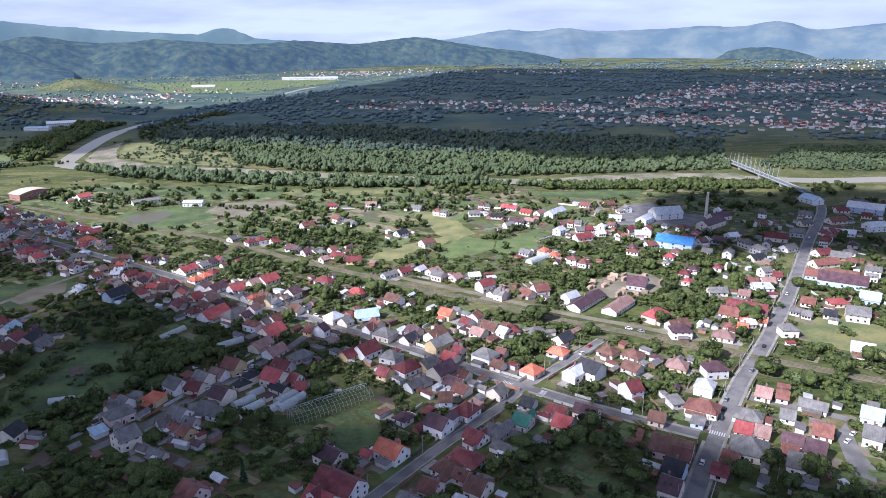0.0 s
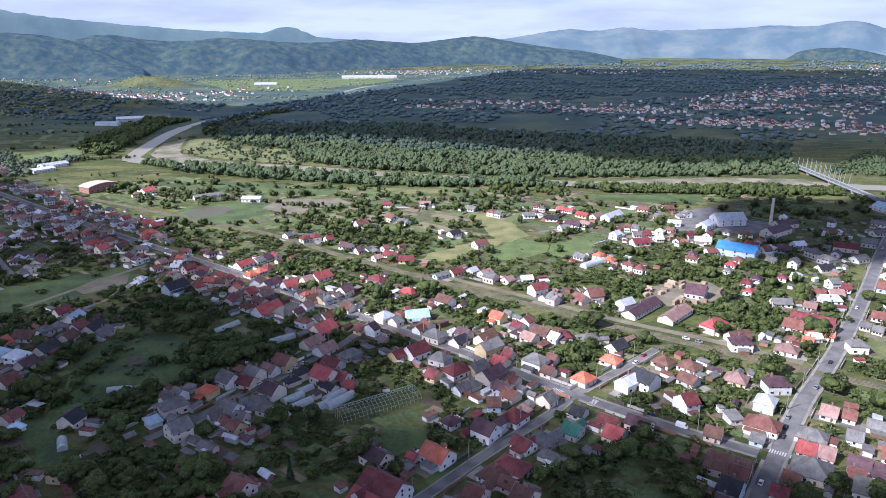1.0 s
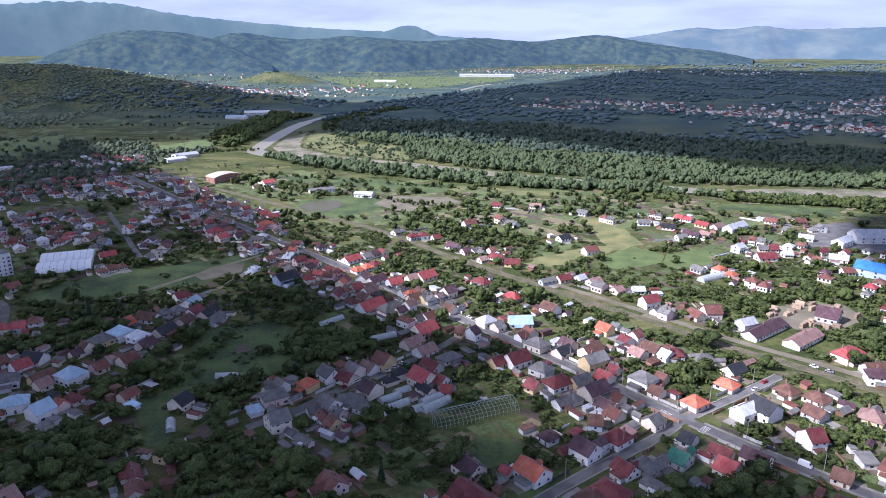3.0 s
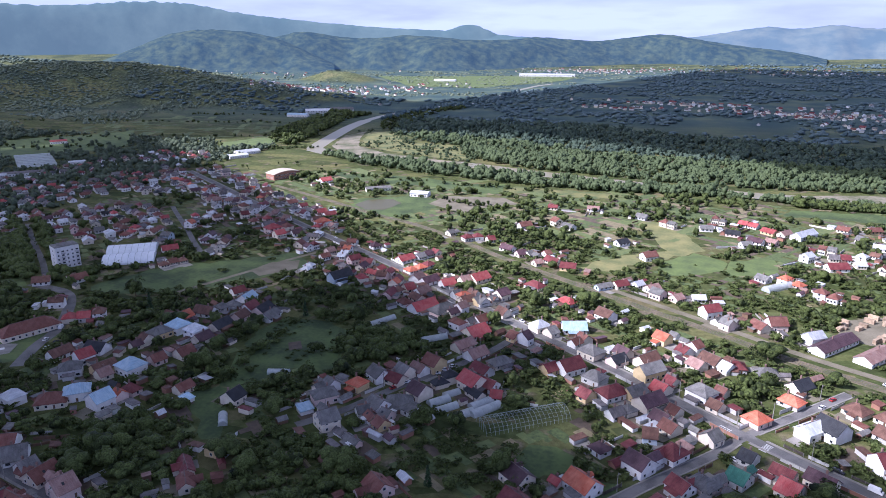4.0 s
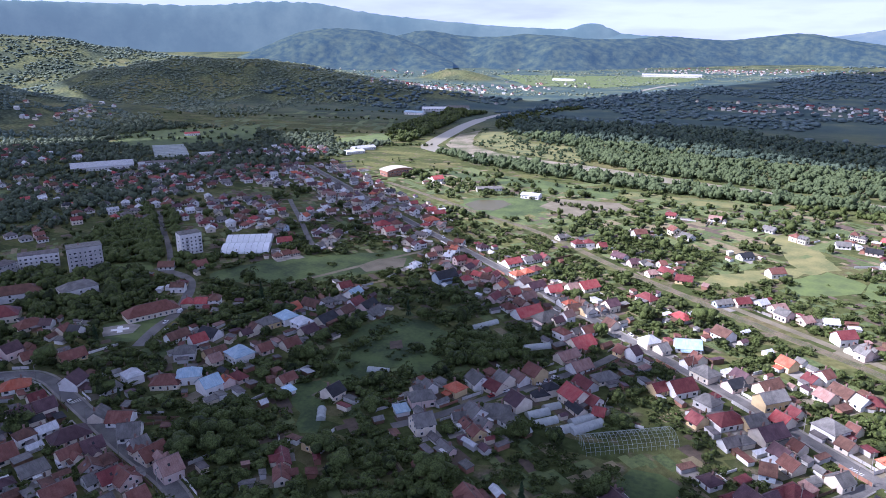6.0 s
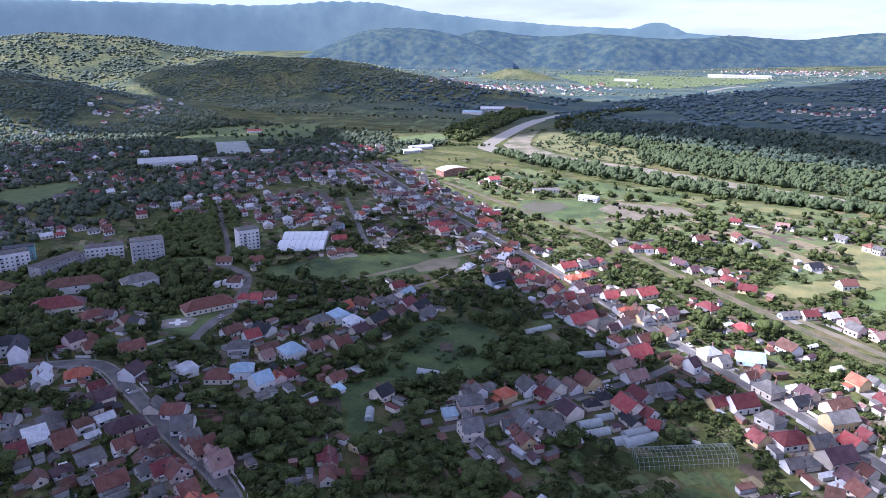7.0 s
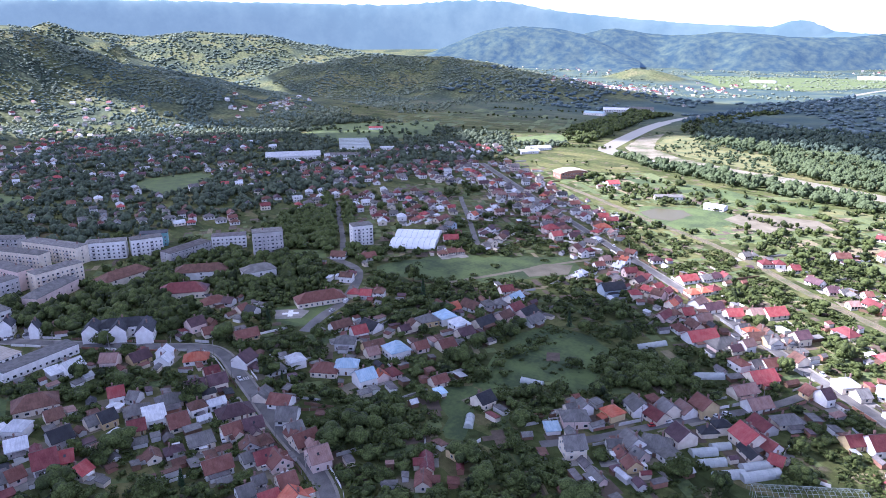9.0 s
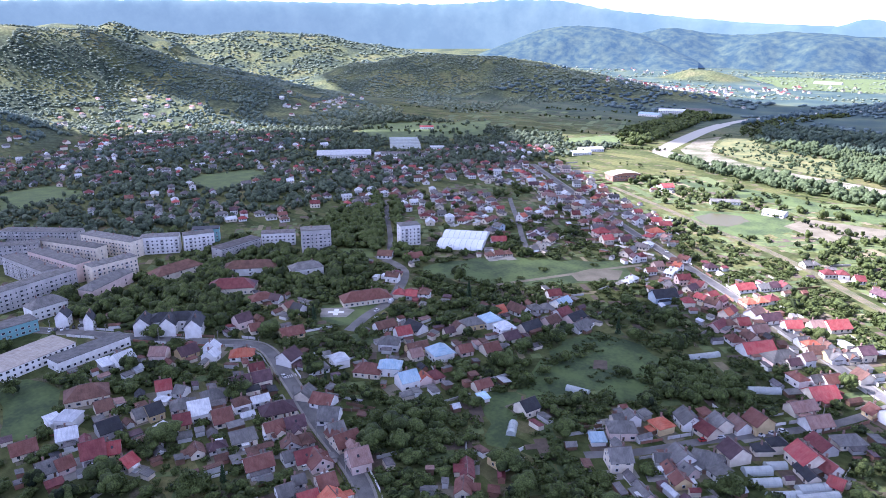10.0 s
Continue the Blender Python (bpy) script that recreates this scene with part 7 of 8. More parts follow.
def quarter(pts, axis, count, detail=0, seed=1, mix=ROOF_MIX, group="houses of the outer quarters"):
    """Houses in loose rows inside a piece of the plan."""
    r = random.Random(seed)
    p = np.array(pts)
    made = 0
    for _ in range(count * 12):
        if made >= count:
            break
        x, y = r.uniform(p[:, 0].min(), p[:, 0].max()), r.uniform(p[:, 1].min(), p[:, 1].max())
        if not inside(x, y, pts):
            continue
        c, s = math.cos(radians(axis)), math.sin(radians(axis))
        v = -x * s + y * c
        v = round(v / 30) * 30 + r.choice((-8, 8)) + r.uniform(-1.5, 1.5)
        u = x * c + y * s
        x, y = u * c - v * s, u * s + v * c
        w, d = r.uniform(7.5, 12), r.uniform(6.5, 9)
        if is_free(x, y, max(w, d) * 0.55):
            house(x, y, axis + r.choice((0, 90)) + r.uniform(-5, 5), w, d, r.choice((3.0, 3.2, 5.0)), r.choice(mix), r.choice("wwwwccpgl"), r.choice("ggghh"), detail=detail, group=group)
            made += 1


row_of_houses(A_LINE, 11, 14, 14, stop=330)
row_of_houses(A_LINE, 27, 36, 15, stop=330)
quarter([(280, 462), (462, 420), (588, 728), (420, 728)], 58, 40, 0, 4)

# sheds and lean-tos behind the houses
SHED_MIX = "gggbbtwamk"
spots = [(o.matrix_basis.translation.x, o.matrix_basis.translation.y, o.matrix_basis.to_euler().z) for o in scene.collection.objects if o.name.split(".")[0] == "house" and o.matrix_basis.translation.y < 620]
shed_count = 0
for x, y, rz in sorted(spots, key=lambda q: math.hypot(q[0] + 60, q[1])):
    if shed_count > 290:
        break
    for _ in range(2):
        a, dist = rz + hr.choice((0, 1.571, 3.142, 4.712)), hr.uniform(8.5, 13)
        sx, sy = x + math.cos(a) * dist, y + math.sin(a) * dist
        if hr.random() < 0.55 and is_free(sx, sy, 2.4):
            shed_count += 1
            house(sx, sy, math.degrees(rz) + hr.choice((0, 90)), hr.uniform(4, 7), hr.uniform(3, 4.5), hr.uniform(2.0, 2.6), hr.choice(SHED_MIX), hr.choice("wgnb"), hr.choice("gss"), detail=0, name="shed",
                  label=hr.choice(("small garden shed behind a house", "low outbuilding with a sheet roof")), group="sheds of the town")

# more outbuildings and plot walls, joined because they are past counting
def outbuildings(count, seed):
    r = random.Random(seed)
    keys, walls = list(ROOFS), list(WALLS)
    mats = [WALLS[k] for k in walls] + [ROOFS[k] for k in keys]
    anchors = [(x, y, math.degrees(rz)) for x, y, rz in spots] + [(q[0], q[1], q[2]) for q in far_homes]
    v, f, mi = [], [], []
    for _ in range(count):
        hx, hy, turn = r.choice(anchors)
        a, dist = radians(turn) + r.choice((0, 1.571, 3.142, 4.712)) + r.uniform(-0.5, 0.5), r.uniform(7, 17)
        x, y = hx + math.cos(a) * dist, hy + math.sin(a) * dist
        if not is_free(x, y, 1.8):
            continue
        kind = r.choice("gsss")
        w, d, h = r.uniform(3, 7.5), r.uniform(2.4, 4.2), r.uniform(1.9, 2.7)
        t = radians(turn + r.choice((0, 90)) + r.uniform(-4, 4))
        ct, st, rise = math.cos(t), math.sin(t), d * (0.32 if kind == "g" else 0.14)
        mark(x, y, 2.0)
        for (pv, pf), m in ((wall_shell(w, d, h, rise, kind), walls.index(r.choice("wgnbcg"))), (roof_shell(w, d, h, rise, 0.25, kind), len(walls) + keys.index(r.choice("gggaabbtcmwu")))):
            base = len(v)
            v += [(x + px * ct - py * st, y + px * st + py * ct, pz) for px, py, pz in pv]
            f += [tuple(i + base for i in q) for q in pf]
            mi += [m] * len(pf)
    return tagged(new("outbuildings", mesh_of("outbuildings", v, f, mats, mi)), "small sheds and lean-tos in the yards behind the houses", "outbuildings", kind="stuff")


outbuildings(2200, 8)


def plot_walls(count, seed):
    """Low garden walls and board fences between the plots."""
    r = random.Random(seed)
    mats = [WALLS["g"], WALLS["n"], WALLS["w"], PAVING]
    anchors = [(x, y, math.degrees(rz)) for x, y, rz in spots] + [(q[0], q[1], q[2]) for q in far_homes]
    v, f, mi = [], [], []
    for _ in range(count):
        hx, hy, turn = r.choice(anchors)
        a = radians(turn) + r.choice((0, 1.571, 3.142, 4.712))
        side = a + 1.571
        x, y = hx + math.cos(a) * 8 + math.cos(side) * r.uniform(-6, 6), hy + math.sin(a) * 8 + math.sin(side) * r.uniform(-6, 6)
        ln, h = r.uniform(6, 20), r.uniform(1.0, 1.8)
        ct, st = math.cos(a), math.sin(a)
        if not all(is_free(x + ct * q, y + st * q, 0.8) for q in np.arange(0, ln, 3.0)):
            continue
        base = len(v)
        pv, pf = box_data(0, -0.09, -0.1, ln, 0.09, h)
        v += [(x + px * ct - py * st, y + px * st + py * ct, pz) for px, py, pz in pv]
        f += [tuple(i + base for i in q) for q in pf]
        mi += [r.randrange(4)] * 6
    return tagged(new("plot_walls", mesh_of("plot_walls", v, f, mats, mi)), "low garden walls and board fences between the plots", "garden walls", kind="stuff")


plot_walls(2600, 12)

# ---- far villages, joined because they are past counting ----
def outer_quarter(zones, seed, label, homes=()):
    """Rows of houses of the outer town, joined because they are past counting."""
    r = random.Random(seed)
    keys, walls = list(ROOFS), list(WALLS)
    mats = [WALLS[k] for k in walls] + [ROOFS[k] for k in keys] + [PANE, BRICK]
    v, f, mi = [], [], []

    def put(x, y, turn, w, d, h, roof, wall, kind):
        ct, st, rise = math.cos(radians(turn)), math.sin(radians(turn)), {"g": 0.33, "h": 0.31, "p": 0.33, "s": 0.16, "f": 0.0}[kind] * d
        cx = r.uniform(-0.25, 0.25) * w
        bits = [(wall_shell(w, d, h, rise, kind), walls.index(wall)), (roof_shell(w, d, h, rise, 0.5, kind), len(walls) + keys.index(roof)),
                (box_data(cx - 0.35, 0.3, h, cx + 0.35, 1.0, h + rise + 0.8), len(mats) - 1)]
        for s in range(2 if h > 4.6 else 1):   # dark window openings on the long and the end walls
            for sd in (-1, 1):
                for k in (-1, 0, 1):
                    bits.append((box_data(k * w * 0.3 - 0.6, sd * d / 2 - 0.06, 1.0 + s * 2.7, k * w * 0.3 + 0.6, sd * d / 2 + 0.06, 2.3 + s * 2.7), len(mats) - 2))
                bits.append((box_data(sd * w / 2 - 0.06, -0.6, 1.0 + s * 2.7, sd * w / 2 + 0.06, 0.6, 2.3 + s * 2.7), len(mats) - 2))
        for (pv, pf), m in bits:
            base = len(v)
            v.extend((x + px * ct - py * st, y + px * st + py * ct, pz) for px, py, pz in pv)
            f.extend(tuple(i + base for i in q) for q in pf)
            mi.extend([m] * len(pf))

    for home in homes:
        put(*home)
    for pts, axis, count in zones:
        p, made = np.array(pts), 0
        c, s = math.cos(radians(axis)), math.sin(radians(axis))
        for _ in range(count * 14):
            if made >= count:
                break
            x, y = r.uniform(p[:, 0].min(), p[:, 0].max()), r.uniform(p[:, 1].min(), p[:, 1].max())
            if not inside(x, y, pts):
                continue
            u, q = x * c + y * s, -x * s + y * c
            q = round(q / 38) * 38 + r.choice((-9, 9)) + r.uniform(-6, 6)
            x, y = u * c - q * s, u * s + q * c
            w, d, h = r.uniform(6.5, 11), r.uniform(5.5, 8), r.choice((2.8, 3.0, 3.2, 4.8))
            if noise.noise((x * 0.011, y * 0.011, 8.0)) < -0.16 or not is_free(x, y, max(w, d) * 0.55):
                continue
            made += 1
            mark(x, y, max(w, d) * 0.42)
            put(x, y, axis + r.choice((0, 90)) + r.uniform(-6, 6), w, d, h, r.choice("mmbbbtttgggaaauukwwr"), r.choice("wwwwwccpg"), r.choice("gghhp"))
    return tagged(new("outer_houses", mesh_of("outer_houses", v, f, mats, mi)), label, "houses", kind="stuff")


outer_quarter([([(-511, 427), (-456, 455), (-407, 507), (-412, 594), (-479, 672), (-624, 848), (-721, 860), (-777, 622)], -34, 250),
               ([(-911, 218), (-1292, 302), (-1201, 535), (-1026, 671), (-777, 622), (-493, 445), (-588, 337), (-690, 238)], -20, 330)], 31, "white and cream houses under red and grey roofs in the outer quarters", far_homes)
outer_quarter([([(154, 462), (280, 532), (350, 686), (168, 616)], 58, 25), ([(420, 430), (620, 430), (660, 740), (480, 740)], 58, 60)], 32, "houses under red and grey roofs beyond the main road")


FAR_CELLS = set()


def far_houses(zones, seed, label):
    r = random.Random(seed)
    mats = [WALLS["w"], WALLS["c"], ROOFS["m"], ROOFS["g"], ROOFS["t"], ROOFS["w"], WALLS["g"]]
    v, f, mi = [], [], []
    for (cx, cy, sx, sy, turn), count in zones:
        c, s = math.cos(radians(turn)), math.sin(radians(turn))
        for _ in range(count):
            a, b = r.gauss(0, 0.5) * sx, r.gauss(0, 0.5) * sy
            x, y = cx + a * c - b * s, cy + a * s + b * c
            z = float(land_height(np.array([x]), np.array([y]))[0])
            FAR_CELLS.add((int(x // 18), int(y // 18)))
            FAR_CELLS.add((int(x // 18), int(y // 18) - 1))
            t = radians(turn + r.choice((0, 90)) + r.uniform(-15, 15))
            w, d, h = r.uniform(6, 10), r.uniform(5, 8), r.choice((2.8, 3.0, 4.6))
            ct, st = math.cos(t), math.sin(t)
            rise = d * 0.36
            for (pv, pf), m in ((wall_shell(w, d, h, rise, "g"), r.choice((0, 1, 1, 6, 6))), (roof_shell(w, d, h, rise, 0.5, "g"), r.choice((2, 2, 3, 3, 3, 4, 4, 5)))):
                base = len(v)
                v += [(x + px * ct - py * st, y + px * st + py * ct, z + pz) for px, py, pz in pv]
                f += [tuple(i + base for i in q) for q in pf]
                mi += [m] * len(pf)
    return tagged(new("far_village", mesh_of("far_village", v, f, mats, mi)), label, "village", kind="stuff")


far_houses([((490, 1442, 230, 60, -12), 150), ((728, 2072, 420, 120, 40), 170), ((952, 1652, 320, 200, 20), 190), ((-126, 1722, 126, 40, 0), 34), ((238, 1680, 200, 60, -20), 90), ((1190, 2380, 420, 220, 30), 170), ((60, 1850, 260, 40, -8), 70), ((560, 1760, 300, 60, 12), 110), ((760, 1330, 260, 70, -8), 100)], 21, "white houses scattered over the plain beyond the river")
far_houses([((-826, 2100, 160, 230, -20), 40), ((-1008, 1890, 220, 200, -20), 44), ((-1680, 2730, 420, 462, -40), 60), ((-980, 1960, 180, 260, 20), 36), ((-1330, 520, 130, 120, 30), 30), ((-1290, 900, 60, 200, 20), 30), ((-1000, 1750, 130, 60, 60), 40), ((-1064, 350, 182, 154, 0), 40)], 22, "village houses at the foot of the hills")
far_houses([((1700, 3200, 500, 300, 30), 120), ((-300, 3300, 420, 120, 15), 120), ((420, 3300, 300, 120, 0), 40)], 23, "far town strips on the plain")

# ---- garden beds and paved yards round the houses, past counting ----
SOIL = surface("dug_garden_soil", (0.135, 0.10, 0.07), (0.075, 0.058, 0.042), 0.3, 2.5, 0.95)
CROP = surface("vegetable_rows", (0.12, 0.155, 0.045), (0.05, 0.075, 0.025), 0.5, 3.0, 0.95)
YOUNG = surface("bright_lawn", (0.15, 0.18, 0.055), (0.09, 0.12, 0.04), 0.3, 2.0, 0.95)
STRAW = surface("straw_and_stubble", (0.26, 0.215, 0.12), (0.15, 0.135, 0.07), 0.3, 2.0, 0.95)
br = random.Random(77)
bv, bf, bmi, used = [], [], [], set()


def slab(x, y, turn, w, d, top, m):
    base = len(bv)
    ct, st = math.cos(radians(turn)), math.sin(radians(turn))
    sv, sf = box_data(-w / 2, -d / 2, -0.2, w / 2, d / 2, top)
    bv.extend((x + px * ct - py * st, y + px * st + py * ct, pz) for px, py, pz in sv)
    bf.extend(tuple(i + base for i in q) for q in sf)
    bmi.extend([m] * len(sf))


homes = [(o.matrix_basis.translation.x, o.matrix_basis.translation.y, math.degrees(o.matrix_basis.to_euler().z)) for o in scene.collection.objects if o.name.split(".")[0] == "house"] + [(q[0], q[1], q[2]) for q in far_homes]
for x, y, turn in homes:
    a = radians(turn + br.choice((0, 90, 180, 270)))
    dist = br.uniform(4.5, 7)
    slab(x + math.cos(a) * dist, y + math.sin(a) * dist, turn + br.uniform(-5, 5), br.uniform(7, 13), br.uniform(6, 11), 0.045 + br.uniform(0, 0.02), br.choice((0, 1, 1, 2)))
for _ in range(9000):
    x, y = br.uniform(-560, 320), br.uniform(120, 790)
    if not is_free(x, y, 2.5):
        continue
    turn = -35 + br.choice((0, 0, 90)) if x < 140 else 58 + br.choice((0, 90))
    cell = (int(x // 9), int(y // 9))
    if cell in used:
        continue
    used.add(cell)
    slab(x, y, turn + br.uniform(-3, 3), br.uniform(5, 16), br.uniform(3, 7), 0.03 + br.uniform(0, 0.05), br.choice((2, 2, 3, 3, 3, 4, 4, 5)))
for zone, count, turn0 in (([(-430, 640), (-60, 600), (0, 780), (-430, 830)], 260, -34), ([(-1150, 700), (-860, 560), (-620, 900), (-660, 1200), (-1000, 1300)], 260, 25), ([(-60, 560), (100, 560), (200, 780), (-60, 790)], 120, 58)):
    zp = np.array(zone)
    for _ in range(count):   # narrow field strips
        x, y = br.uniform(zp[:, 0].min(), zp[:, 0].max()), br.uniform(zp[:, 1].min(), zp[:, 1].max())
        if inside(x, y, zone) and is_free(x, y, 4):
            slab(x, y, turn0 + br.choice((0, 90)) + br.uniform(-4, 4), br.uniform(20, 60), br.uniform(5, 15), 0.03 + br.uniform(0, 0.05), br.choice((2, 3, 3, 3, 4, 4, 4, 5) if x > -560 else (3, 3, 3, 4, 4)))
tagged(new("garden_beds", mesh_of("garden_beds", bv, bf, [PAVING, DIRT, SOIL, CROP, YOUNG, STRAW], bmi)), "vegetable beds, small lawns and bare yards between the houses", "garden beds", kind="stuff")

# ---- trees ----
wr = np.random.RandomState(3)


def woods(name, pts, count, label, mat, bases, size, clear=4.0, z_from_land=False, gap=-1.0, gap_scale=0.02):
    p = np.array(pts)
    spots = []
    for _ in range(count):
        x, y = wr.uniform(p[:, 0].min(), p[:, 0].max()), wr.uniform(p[:, 1].min(), p[:, 1].max())
        if not inside(x, y, pts) or not is_free(x, y, clear) or (int(x // 18), int(y // 18)) in FAR_CELLS:
            continue
        if noise.noise((x * gap_scale, y * gap_scale, 1.7)) < gap:
            continue
        spots.append((x, y, 0.0, wr.uniform(*size) * (1 + 0.4 * noise.noise((x * 0.013, y * 0.013, 4.0))), wr.uniform(0.78, 1.12)))
    if z_from_land:
        zz = land_height(np.array([s[0] for s in spots]), np.array([s[1] for s in spots]))
        spots = [(s[0], s[1], z - 0.5, s[3], s[4]) for s, z in zip(spots, zz)]
    return scatter(name, spots, label, mat, bases)


# woodland between the river arms
woods("riverside_woodland", [(-470, 1150), (-315, 1060), (-287, 965), (-210, 912), (12.6, 868), (124.6, 866), (233.8, 882), (372.4, 905), (400, 1010), (120, 1020), (-120, 1050), (-300, 1130)], 4300,
      "dense pale green riverside woodland of poplars and willows", LEAF_LIGHT, POPLARS, (0.8, 1.7), 3.0)
woods("riverside_woodland", [(-520.8, 1296.4), (-470, 1150), (-300, 1130), (-120, 1050), (120, 1020), (400, 1010), (462, 1157.8), (116.2, 1246), (-198.8, 1379), (-515.2, 1344)], 4600,
      "blue-green woodland between the river and the plain", LEAF_DEEP, DISTANT_TREES, (0.9, 1.9), 3.0)
woods("riverside_woodland", [(407.4, 910), (536.2, 1092), (728, 1092), (728, 896), (561.4, 887.6)], 1500, "pale green young poplar wood beside the river", LEAF_LIGHT, DISTANT_TREES, (0.7, 1.1))
woods("bank_trees", [(-483, 917), (-382.2, 856.8), (-238, 820.4), (-147, 800.8), (-54.6, 798), (25.2, 806), (80, 806), (60, 830), (-56, 834), (-238, 862), (-382.2, 900), (-462, 940)], 1500, "line of grey-green willows along the river bank", LEAF_LIGHT, POPLARS, (1.2, 2.0), 0.3)
woods("bank_trees", [(119, 784), (378, 784), (380.8, 812), (119, 809.2)], 700, "bushes and trees along the river bank", LEAF, FAR_TREES, (0.7, 1.6), 2.0)
woods("bank_trees", [(-640, 1000), (-565, 985), (-580, 1050), (-600, 1130), (-622, 1230), (-640, 1330), (-630, 1420), (-720, 1420), (-686, 1148)], 900, "dark wooded river bank", LEAF, FAR_TREES, (1.4, 2.2), 1.0)
woods("bank_trees", [(20, 812), (119, 800), (190, 800), (190, 815), (60, 832), (20, 845)], 260, "line of grey-green willows along the river bank", LEAF_LIGHT, FAR_TREES, (0.9, 1.6), 0.5)
woods("far_woodland", [(-1260, 1400), (-644, 1400), (-532, 1372), (476, 1176), (1260, 1120), (2800, 3220), (2100, 3780), (100, 3780), (-250, 2700), (-450, 2150), (-600, 1760), (-1000, 1700), (-1260, 1700)], 30000, "dark woods and orchards of the plain", LEAF_FAR_HAZED, HILL_TREES, (1.2, 2.4), 6.0, True, -0.12, 0.006)
woods("hill_woodland", [(-1420, 60), (-1240, 190), (-1300, 420), (-1380, 600), (-1290, 820), (-1200, 1000), (-1500, 1100), (-1800, 1000), (-1950, 800), (-1850, 420), (-1900, 60)], 26000, "wooded slopes of the valley's hills with clearings", LEAF_HILL_HAZED, HILL_TREES, (0.45, 1.15), 3.0, True, -0.32, 0.011)
woods("hill_woodland", [(-1200, 1130), (-1240, 1400), (-900, 1640), (-1000, 1800), (-1300, 1900), (-1750, 1700), (-1980, 1450), (-1700, 1200)], 14000, "dark wooded hill above the village", LEAF_HILL_HAZED, HILL_TREES, (0.6, 1.35), 4.0, True, -0.4, 0.012)
woods("hill_woodland", [(-1700, 1150), (-2000, 1450), (-1750, 1780), (-1900, 2000), (-2300, 2100), (-2900, 1700), (-3100, 1000), (-2300, 750), (-1900, 850)], 11000, "bright wooded hillsides with open pastures", LEAF_HILL_HAZED, HILL_TREES, (0.9, 2.0), 4.0, True, -0.3, 0.012)
woods("hill_woodland", [(-1300, 1900), (-1000, 1800), (-600, 1800), (-450, 2200), (-250, 2750), (50, 3600), (-900, 3500), (-1500, 2900), (-2100, 2700), (-2200, 2200), (-1700, 1800)], 9000, "orchards and tree lines round the valley villages", LEAF_HILL_HAZED, HILL_TREES, (0.7, 1.5), 3.0, True, -0.02, 0.007)
woods("bank_trees", [(-585, 1340), (-545, 1330), (-558, 1440), (-520, 1590), (-478, 1690), (-452, 1780), (-455, 2100), (-474, 2100), (-474, 1790), (-500, 1705), (-545, 1612), (-586, 1440)], 620, "dark line of trees along the far reach of the river", LEAF_FAR_HAZED, DISTANT_TREES, (1.5, 2.4), 0.2)
woods("bank_trees", [(-515, 1200), (-480, 1190), (-500, 1350), (-510, 1480), (-470, 1640), (-520, 1600), (-560, 1440), (-560, 1300)], 420, "dark wooded river bank", LEAF, FAR_TREES, (0.9, 1.5), 0.5)
# town trees: those by the near gardens singly, the rest joined
tr = random.Random(9)
for x, y in ((-47, 285), (-40, 282), (-55, 281), (-62, 277), (-36, 288)):
    mark(x, y, 4.0, 1)
near_count = 0
GROVE = [(-210, 329), (-154, 371), (-84, 350), (-105, 315), (-98, 252), (-28, 273), (-42, 210), (-84, 154), (-154, 154), (-238, 231), (-280, 266), (-224, 301)]
for x, y, s in ((116, 238, 1.15), (133, 247, 1.23), (133, 232, 1.31), (145, 238, 1.39), (165, 328, 1.47), (181, 315, 1.55), (187, 303, 1.15), (226, 340, 1.23), (132, 396, 1.31), (57, 401, 1.39), (86, 379, 1.47), (145, 346, 1.55), (-163, 344, 1.15), (-96, 280, 1.23), (-165, 231, 1.31), (154, 499, 1.39), (204, 327, 1.47), (191, 520, 1.55), (198, 499, 1.15), (245, 460, 1.23), (268, 438, 1.31), (-53, 255, 1.39), (188, 399, 1.47), (-369, 104, 1.15), (-283, 91, 1.23), (-269, 111, 1.31), (-276, 139, 1.39), (-236, 133, 1.47), (-257, 111, 1.55), (-354, 154, 1.15), (-345, 230, 1.23), (-387, 180, 1.31), (-287, 220, 1.39), (-161, 339, 1.47), (-225, 340, 1.55), (-218, 394, 1.15), (-252, 346, 1.23), (-165, 268, 1.31), (-274, 335, 1.39), (-263, 97, 1.47), (-289, 180, 1.55), (-272, 130, 1.15), (-287, 82, 1.23), (-229, 295, 1.31)):
    tree(x, y, s, tr.randrange(8), tr.uniform(0, 360))
    mark(x, y, 2.0)
    near_count += 1
ROUGH = [(-108, 258), (-96, 276), (-74, 285), (-55, 286), (-34, 268), (-52, 248), (-80, 240)]
while near_count < 295:
    x, y = tr.uniform(-364, 266), tr.uniform(133, 462)
    inside_grove = inside(x, y, GROVE)
    if not inside_grove and tr.random() < 0.5:
        continue
    if is_free(x, y, 3.0) and not inside(x, y, ROUGH):
        kind = tr.randrange(8) if tr.random() > 0.04 else -1
        tree(x, y, 0.6 + 0.85 * tr.random() ** 1.5, kind, tr.uniform(0, 360))
        near_count += 1
woods("garden_shrubs", ROUGH, 150, "low bushes on rough grass beside the greenhouse frame", LEAF, SHRUBS, (0.35, 0.9), 0.5)
for x in np.arange(-108, -32, 2.0):
    for y in np.arange(240, 288, 2.0):
        if inside(x, y, ROUGH):
            mark(x, y, 0.5, 1)
CLEARING = [(-217.5, 315.9), (-225.7, 348.6), (-216.9, 369.2), (-192.8, 372.3), (-172.2, 363.6), (-158.0, 326.0), (-180.0, 310.9), (-192.3, 274.5), (-204.7, 284.9)]
tufts = []
